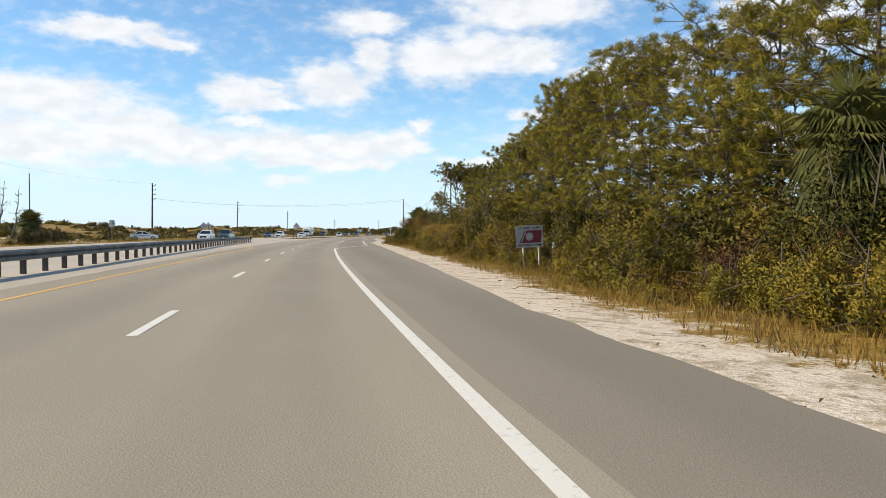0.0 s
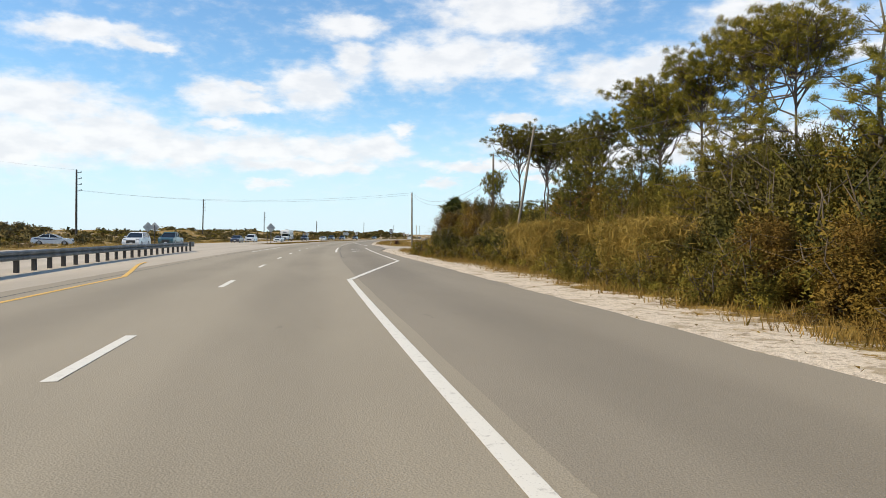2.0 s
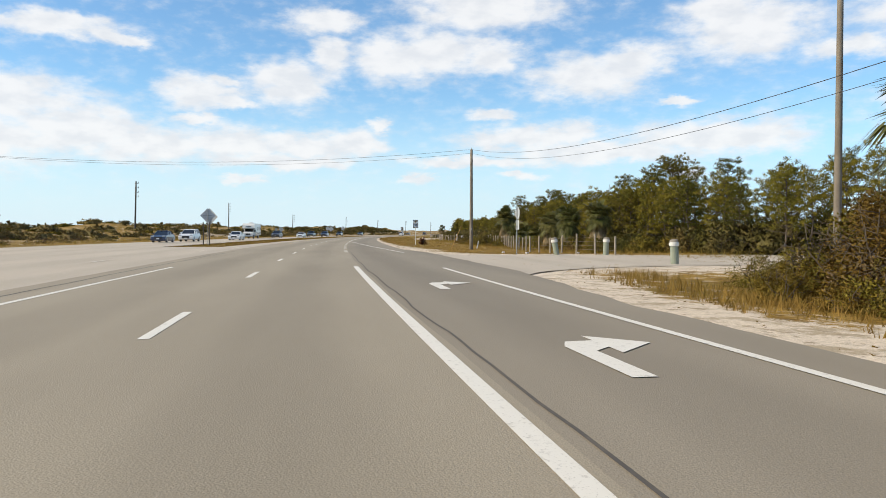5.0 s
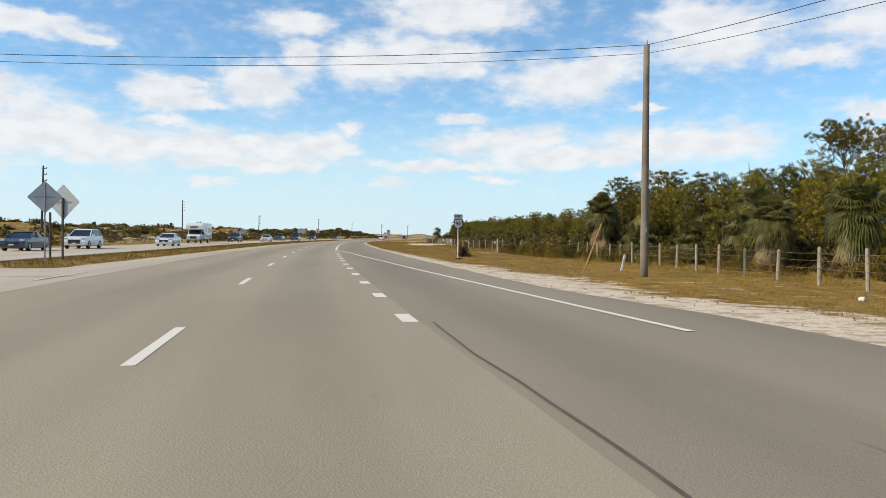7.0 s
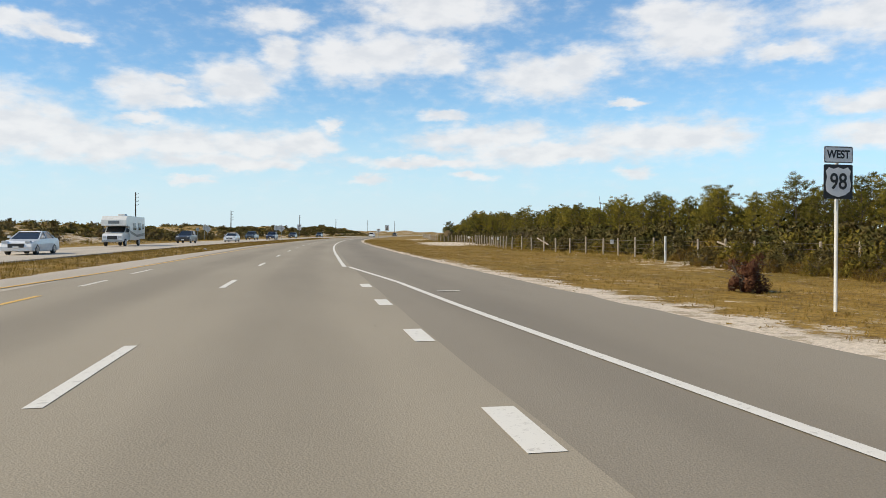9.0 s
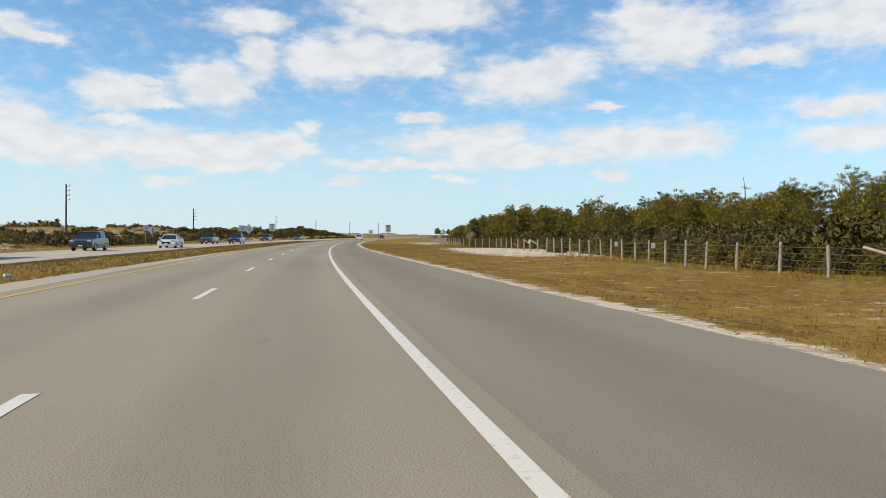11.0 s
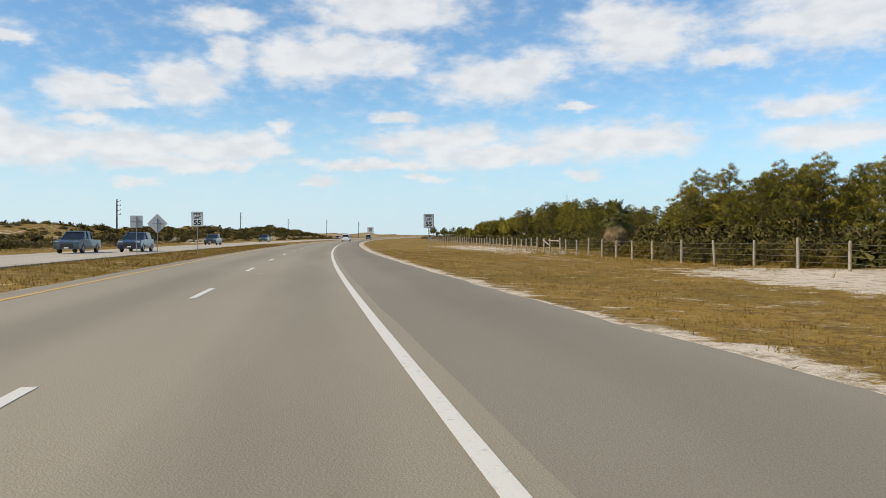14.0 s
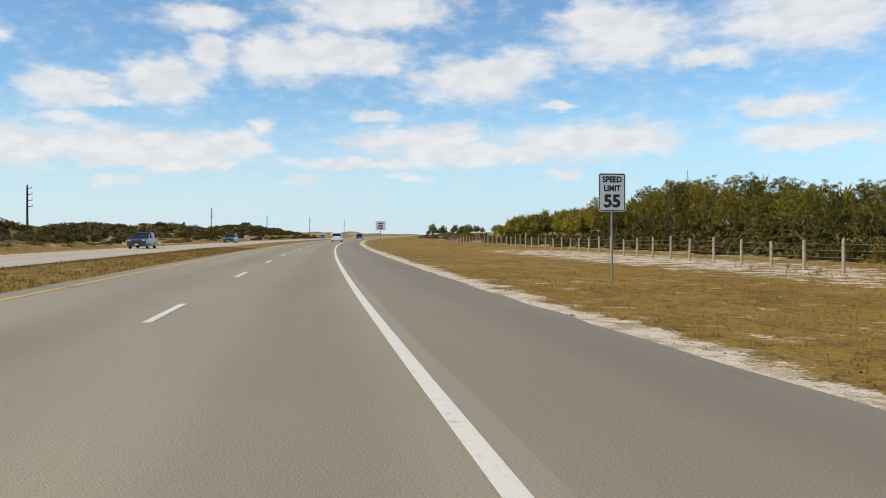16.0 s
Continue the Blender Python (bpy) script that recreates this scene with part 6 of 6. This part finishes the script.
# ---- posts and small things on the verge ----
def bollard(s, u, lean, label):
    ob = tagged(new("bollard"), label, "bollard")
    ob.matrix_basis = stand(s, u, float(relief(np.array([s]), np.array([u]))[0]) - 0.05, 0, lean)
    mesh_object("column", *tube([(0, 0, 0), (0, 0, 0.9), (0, 0, 0.93)], (0.17, 0.165, 0.13), 14), GREEN_PAINT, ob)
    mesh_object("rope_band", *tube([(0, 0, 0.80), (0, 0, 0.84), (0, 0, 0.95), (0, 0, 0.99)], (0.15, 0.20, 0.20, 0.15), 14), WHITE_POST, ob, "pale rope band")
    mesh_object("cap", *tube([(0, 0, 0.97), (0, 0, 1.0), (0, 0, 1.08), (0, 0, 1.10)], (0.13, 0.18, 0.16, 0.10), 14), GREY_WOOD, ob)


bollard(142.0, 13.9, -11, "leaning pale green bollard with a rope band")
bollard(141.0, 16.6, 2, "pale green bollard with a rope band")
bollard(127.5, 14.6, -3, "pale green bollard with a rope band")
ob = tagged(new("guy_wire_guard"), "slanting yellow plastic guard on a guy wire", "guy wire")
ob.matrix_basis = stand(165.8, 10.9, -0.2)
part("sleeve", rod(bmesh.new(), (0, 0, 0), (0.98, 0.55, 2.05), 0.027), YELLOW_GUARD, ob)
part("cable", rod(bmesh.new(), (0, 0, -0.1), (1.12, 0.63, 2.35), 0.008), WIRE, ob)
for s0, u0, h, lean, label in ((168.6, 13.7, 0.75, 12, "short white leaning marker post"), (32.2, 10.5, 1.05, 2, "white marker post at the thicket"), (209.0, 16.9, 1.3, 0, "tall pale marker post by the fence")):
    ob = tagged(new("marker_post"), label, "marker post")
    ob.matrix_basis = stand(s0, u0, float(relief(np.array([s0]), np.array([u0]))[0]) - 0.1, 0, lean)
    part("stake", box(bmesh.new(), -0.05, 0.05, -0.03, 0.03, 0, h + 0.1, 0.012), WHITE_POST, ob)
    part("decal", box(bmesh.new(), -0.035, 0.035, -0.034, -0.028, h * 0.55, h * 0.85), SIGN_BACK, ob)


# ---- vehicles (local +x ahead) ----
def wheel(parent, x, y, r):
    side = 1 if y > 0 else -1
    v, f = tube([(0, -0.10, 0), (0, -0.09, 0), (0, 0.09, 0), (0, 0.10, 0)], (r * 0.9, r, r, r * 0.9), 18)
    ty = mesh_object("wheel", v, f, TYRE, parent, "black tyre")
    ty.matrix_basis = pose(x, y, r)
    bm = rod(bmesh.new(), (0, side * 0.085, 0), (0, side * 0.112, 0), r * 0.66, r * 0.6, 14)
    rim = part("rim", bm, RIM, ty)
    return ty


def tapered(bm, outline, half, top_half, z_low, z_top):
    """Outline of (x, z) pulled to both sides, narrowing with height."""
    slab(bm, outline, -1, 1)
    for v in bm.verts:
        t = min(max((v.co.z - z_low) / (z_top - z_low), 0), 1)
        v.co.y *= half * (1 - t) + top_half * t
    return bm


def car(kind, paint_mat, s, u, turn, label, category="car", stripe=None):
    ob = tagged(new({"sedan": "sedan", "suv": "suv", "pickup": "pickup_truck"}[kind]), label, category)
    ob.matrix_basis = stand(s, u, -0.02 if u > -28 else float(relief(np.array([s]), np.array([u]))[0]), turn + 90)
    if kind == "sedan":
        L, w, r = 4.8, 0.92, 0.33
        low = [(-2.4, 0.45), (-2.36, 0.85), (-2.2, 1.0), (-1.5, 1.02), (0.85, 0.98), (1.9, 0.86), (2.3, 0.72), (2.4, 0.5), (2.36, 0.25), (1.85, 0.2), (1.8, 0.42), (1.45, 0.62), (1.1, 0.42), (1.05, 0.2), (-1.05, 0.2), (-1.1, 0.42), (-1.45, 0.62), (-1.8, 0.42), (-1.85, 0.2), (-2.36, 0.25)]
        glass = [(-1.75, 0.99), (-1.0, 1.40), (0.05, 1.44), (1.0, 0.97)]
        top = [(-1.05, 1.385), (-0.9, 1.45), (0.0, 1.475), (0.2, 1.40)]
        ax = (-1.45, 1.45)
    elif kind == "suv":
        L, w, r = 4.9, 0.98, 0.38
        low = [(-2.45, 0.5), (-2.42, 1.0), (-2.3, 1.12), (0.9, 1.12), (1.95, 1.04), (2.35, 0.9), (2.45, 0.6), (2.4, 0.32), (1.95, 0.28), (1.88, 0.5), (1.48, 0.72), (1.08, 0.5), (1.0, 0.28), (-1.0, 0.28), (-1.08, 0.5), (-1.48, 0.72), (-1.88, 0.5), (-1.95, 0.28), (-2.4, 0.32)]
        glass = [(-2.32, 1.1), (-2.1, 1.64), (0.0, 1.69), (1.0, 1.1)]
        top = [(-2.2, 1.63), (-2.1, 1.70), (-0.1, 1.745), (0.15, 1.64)]
        ax = (-1.48, 1.48)
    else:
        L, w, r = 5.7, 0.99, 0.40
        low = [(-2.85, 0.55), (-2.83, 1.08), (-0.85, 1.10), (-0.84, 1.16), (1.2, 1.16), (2.45, 1.1), (2.8, 0.98), (2.85, 0.62), (2.8, 0.36), (2.3, 0.34), (2.2, 0.55), (1.8, 0.78), (1.4, 0.55), (1.3, 0.34), (-1.3, 0.36), (-1.4, 0.55), (-1.8, 0.78), (-2.2, 0.55), (-2.3, 0.36), (-2.8, 0.40)]
        glass = [(-0.82, 1.14), (-0.7, 1.74), (0.6, 1.78), (1.4, 1.14)]
        top = [(-0.78, 1.73), (-0.7, 1.80), (0.5, 1.845), (0.75, 1.74)]
        ax = (-1.8, 1.8)
    z1 = max(z for _, z in low)
    zt = max(z for _, z in top)
    body = bmesh.new()
    tapered(body, low, w, w * 0.95, 0.6, z1)
    bmesh.ops.bevel(body, geom=[e for e in body.edges if abs(abs(e.verts[0].co.y) - abs(e.verts[1].co.y)) < 0.2 and e.verts[0].co.y * e.verts[1].co.y > 0], offset=0.05, segments=2, affect="EDGES", profile=0.6)
    part("body", body, paint_mat, ob, smooth=False)
    part("window_band", tapered(bmesh.new(), glass, w * 0.90, w * 0.70, z1 - 0.1, zt), CAR_GLASS, ob, "dark glass windows")
    part("roof", tapered(bmesh.new(), top, w * 0.735, w * 0.64, zt - 0.12, zt), paint_mat, ob)
    for y in (1, -1):      # pillars
        for (xa, za), (xb, zb) in ((glass[0], glass[1]), (glass[3], glass[2]), ((-0.25 if kind != "pickup" else 0.2, z1), (-0.3 if kind != "pickup" else 0.15, zt - 0.05))):
            ya = w * 0.915
            yb = w * 0.725
            part("pillar", rod(bmesh.new(), (xa, y * ya, za), (xb, y * yb, zb), 0.045, 0.04, 6), paint_mat, ob)
        for x in ax:
            wheel(ob, x, y * (w - 0.11), r)
        part("mirror", box(bmesh.new(), glass[3][0] - 0.35, glass[3][0] - 0.2, y * (w + 0.08) - 0.09, y * (w + 0.08) + 0.09, z1 + 0.02, z1 + 0.16, 0.02), paint_mat, ob)
        hz = z1 - 0.30
        part("headlamp", box(bmesh.new(), L / 2 - 0.30, L / 2 - 0.06, y * (w - 0.26) - 0.17, y * (w - 0.26) + 0.17, hz, hz + 0.15, 0.03), LAMP_CLEAR, ob, "clear headlamp")
        part("tail_lamp", box(bmesh.new(), -L / 2 - 0.01, -L / 2 + 0.10, y * (w - 0.22) - 0.15, y * (w - 0.22) + 0.15, hz + 0.05, hz + 0.24, 0.02), LAMP_RED, ob, "red tail lamp")
    part("grille", box(bmesh.new(), L / 2 - 0.08, L / 2 + 0.02, -w * 0.5, w * 0.5, 0.45, z1 - 0.32, 0.03), BLACK_TRIM, ob, "black grille")
    part("bumper", box(bmesh.new(), -L / 2 - 0.04, -L / 2 + 0.1, -w * 0.92, w * 0.92, 0.38, 0.6, 0.04), paint_mat, ob)
    part("plate_bar", box(bmesh.new(), L / 2 + 0.0, L / 2 + 0.035, -0.17, 0.17, 0.42, 0.53), SIGN_WHITE, ob)
    part("plate_bar", box(bmesh.new(), -L / 2 - 0.065, -L / 2 - 0.035, -0.17, 0.17, 0.62, 0.73), SIGN_WHITE, ob)
    if stripe:
        for y in (1, -1):
            part("side_stripe", slab(bmesh.new(), [(-2.0, 0.78), (-0.2, 0.70), (1.2, 0.82), (1.2, 0.88), (-0.2, 0.80), (-2.0, 0.92)], y * (w + 0.004) - 0.004, y * (w + 0.004) + 0.004), stripe, ob, "dark blue swoosh along the side")
        part("light_bar", box(bmesh.new(), -0.55, -0.35, -0.5, 0.5, zt + 0.01, zt + 0.11, 0.02), BLACK_TRIM, ob)
    return ob


def motorhome(s, u, turn):
    ob = tagged(new("motorhome"), "cream motorhome with tan swooshes and an over-cab bed", "motorhome")
    ob.matrix_basis = stand(s, u, -0.02, turn + 90)
    shell = [(-4.2, 0.75), (-4.2, 3.05), (-4.1, 3.15), (2.55, 3.15), (3.0, 2.75), (3.05, 2.15), (1.55, 2.05), (1.5, 0.65), (-1.9, 0.65), (-2.0, 0.75)]
    bm = slab(bmesh.new(), shell, -1.22, 1.22)
    part("shell", bm, PAINT_CREAM, ob)
    cab = [(1.48, 0.6), (1.48, 2.04), (1.9, 2.04), (2.55, 1.45), (3.45, 1.28), (3.6, 1.0), (3.6, 0.6), (3.05, 0.5), (2.1, 0.5)]
    part("cab", slab(bmesh.new(), cab, -0.98, 0.98), PAINT_WHITE, ob)
    part("windscreen", slab(bmesh.new(), [(1.92, 2.02), (2.54, 1.47), (2.58, 1.49), (1.97, 2.05)], -0.90, 0.90), CAR_GLASS, ob, "dark windscreen")
    part("grille", box(bmesh.new(), 3.5, 3.63, -0.5, 0.5, 0.72, 1.1, 0.02), BLACK_TRIM, ob)
    part("bumper", box(bmesh.new(), 3.5, 3.75, -1.0, 1.0, 0.45, 0.66, 0.05), GALVANISED, ob)
    for y in (1, -1):
        part("headlamp", box(bmesh.new(), 3.5, 3.64, y * 0.75 - 0.17, y * 0.75 + 0.17, 0.85, 1.1, 0.03), LAMP_CLEAR, ob)
        part("cab_window", slab(bmesh.new(), [(1.6, 1.5), (2.4, 1.45), (1.95, 1.95), (1.6, 1.95)], y * 0.985 - 0.006, y * 0.985 + 0.006), CAR_GLASS, ob)
        for x0, x1, z0, z1 in ((-0.6, 0.4, 1.7, 2.45), (-2.6, -1.6, 1.7, 2.45), (-3.9, -3.2, 1.8, 2.4)):
            part("side_window", box(bmesh.new(), x0, x1, y * 1.225 - 0.012, y * 1.225 + 0.012, z0, z1, 0.01), CAR_GLASS, ob)
        part("swoosh", slab(bmesh.new(), [(-4.1, 1.1), (-1.0, 0.95), (1.45, 1.35), (2.8, 2.3), (1.35, 1.6), (-1.0, 1.2), (-4.1, 1.45)], y * 1.226 - 0.004, y * 1.226 + 0.004), PAINT_TAN, ob, "tan painted swoosh")
        part("mirror", box(bmesh.new(), 2.2, 2.35, y * 1.2 - 0.12, y * 1.2 + 0.12, 1.45, 1.8, 0.03), BLACK_TRIM, ob)
        for x in (-2.45, 2.55):
            wheel(ob, x, y * 0.95, 0.40)
    part("cab_over_window", box(bmesh.new(), 2.97, 3.06, -0.55, 0.55, 2.35, 2.65, 0.01), PAINT_TAN, ob, "tan front panel")
    part("roof_vent", box(bmesh.new(), -0.6, 0.3, -0.35, 0.35, 3.15, 3.42, 0.06), WHITE_POST, ob)
    part("roof_vent", box(bmesh.new(), -2.6, -2.1, -0.25, 0.25, 3.15, 3.28, 0.04), WHITE_POST, ob)
    return ob


car("sedan", PAINT_WHITE, 140.7, -35.0, -78, "white patrol sedan with dark blue swooshes parked across the dunes", stripe=SIGN_BLUE)
car("suv", PAINT_WHITE, 131.0, -22.0, 180, "white estate car on the far carriageway")
car("pickup", PAINT_TEAL, 143.0, -21.0, 180, "dark teal pickup truck on the far carriageway", "pickup truck")
car("sedan", PAINT_NAVY, 197.0, -22.0, 180, "dark navy sedan on the far carriageway")
car("suv", PAINT_WHITE, 207.0, -21.0, 180, "large white car with roof rails on the far carriageway")
car("suv", PAINT_BLACK, 285.0, -20.5, 180, "black high car with roof rails on the far carriageway")
car("sedan", PAINT_WHITE, 226.0, -18.0, 180, "white sedan on the far carriageway")
motorhome(259.0, -21.5, 180)
car("sedan", PAINT_WHITE, 301.0, -17.0, 180, "low white coupe with a dark grille on the far carriageway")
car("pickup", PAINT_SLATE, 341.2, -20.5, 180, "slate blue pickup truck on the far carriageway", "pickup truck")
car("suv", PAINT_NAVY, 345.0, -16.8, 180, "dark blue high car on the far carriageway")
car("suv", PAINT_BLACK, 400.0, -20.0, 180, "black boxy car on the far carriageway")
car("suv", PAINT_SLATE, 457.0, -20.0, 180, "dark green boxy car far down the road")
car("suv", PAINT_WHITE, 460.0, -0.8, 0, "white car far ahead in the lane")
car("suv", PAINT_BLACK, 567.0, -0.8, 0, "black car far ahead in the lane")
car("sedan", PAINT_BLACK, 620.0, -20.0, 180, "dark car far down the opposite lanes")


# ---- turf and litter ----
def turf(name, s0, s1, u0, u1, n, height, mat, label, seed, keep):
    rng = np.random.default_rng(seed)
    s, u = rng.uniform(s0, s1, n), rng.uniform(0, 1, n)
    lo = u0(s) if callable(u0) else np.full(n, u0)
    hi = u1(s) if callable(u1) else np.full(n, u1)
    u = lo + (hi - lo) * u
    ok = rng.uniform(0, 1, n) < keep(s, u)
    s, u = s[ok], u[ok]
    k = 4
    base = place(s, u, relief(s, u) - 0.01)
    base = np.repeat(base, k, 0) + np.concatenate([rng.normal(size=(len(s) * k, 2)) * 0.06, np.zeros((len(s) * k, 1))], 1)
    way = unit(rng, len(base)) * 0.55 + np.array([0, 0, 1.0])
    v, f = blades(rng, base, way, np.repeat(rng.uniform(0.4, 1.2, len(s)), k) * height, 0.02)
    ob = mesh_object(name, v, f.tolist(), mat)
    return tagged(ob, label, "grass", kind="stuff")


grassy = lambda s, u: np.clip(1.15 - sandy(s, u) * 1.3, 0.02, 1) * (0.45 + 0.55 * (ripple(s / 1.1, u / 0.9, 2.0) > -0.1))
turf("verge_grass", 120, 345, lambda s: pave_right(s) + 0.5, lambda s: pave_right(s) + 13.5, 60000, 0.06, TURF_BLADES, "short dry brown-green verge grass", 1, grassy)
turf("verge_grass", 0, 122, lambda s: pave_right(s) + 1.6, lambda s: pave_right(s) + 4.2, 11000, 0.22, TURF_BLADES, "yellowing grass along the thicket", 2, grassy)
turf("median_grass", 165, 400, lambda s: median_left(s) + 0.2, lambda s: inner_edge(s) - 0.1, 22000, 0.13, TURF_BLADES, "dry median grass with pale seed heads", 3, grassy)
turf("field_grass", 135, 345, 16.0, 24.0, 9000, 0.3, GOLD_GRASS, "thin dry grass about the fence", 4, grassy)
turf("dune_grass", 60, 420, -34.0, -28.0, 9000, 0.45, GOLD_GRASS, "tufts of pale dune grass", 5, lambda s, u: 0.5 + 0 * s)


def debris():
    """Bark, twigs and paper scattered along the sandy edge."""
    rng = np.random.default_rng(9)
    n = 900
    s = rng.uniform(0, 345, n)
    u = pave_right(s) + rng.uniform(0.0, 2.2, n)
    p = place(s, u, relief(s, u) + 0.012)
    v, f = leaves(rng, p, 0.09)
    v[:, 2] = np.clip(v[:, 2], np.repeat(p[:, 2], 3) - 0.01, np.repeat(p[:, 2], 3) + 0.02)
    tagged(mesh_object("leaf_litter", v, f.tolist(), BROWN_LEAVES), "scattered leaves and twigs on the sandy edge", "litter", kind="stuff")


debris()
ob = mesh_object("palm_stick", *tube([place(182.0, 8.2, -0.12), place(183.2, 8.9, -0.10), place(184.6, 9.3, -0.13)], (0.03, 0.035, 0.02), 6), REDDISH)
tagged(ob, "reddish dry palm stick lying on the grass", "stick")
for s0, u0 in ((146.5, 13.2), (146.0, 16.5), (240.0, -9.6), (152.0, 12.8)):
    bm = box(bmesh.new(), -0.12, 0.12, -0.07, 0.07, 0, 0.10, 0.03)
    ob = tagged(part("paper_cup", bm, WHITE_POST), "crushed white paper litter on grass", "litter")
    ob.matrix_basis = stand(s0, u0, float(relief(np.array([s0]), np.array([u0]))[0]), 40)
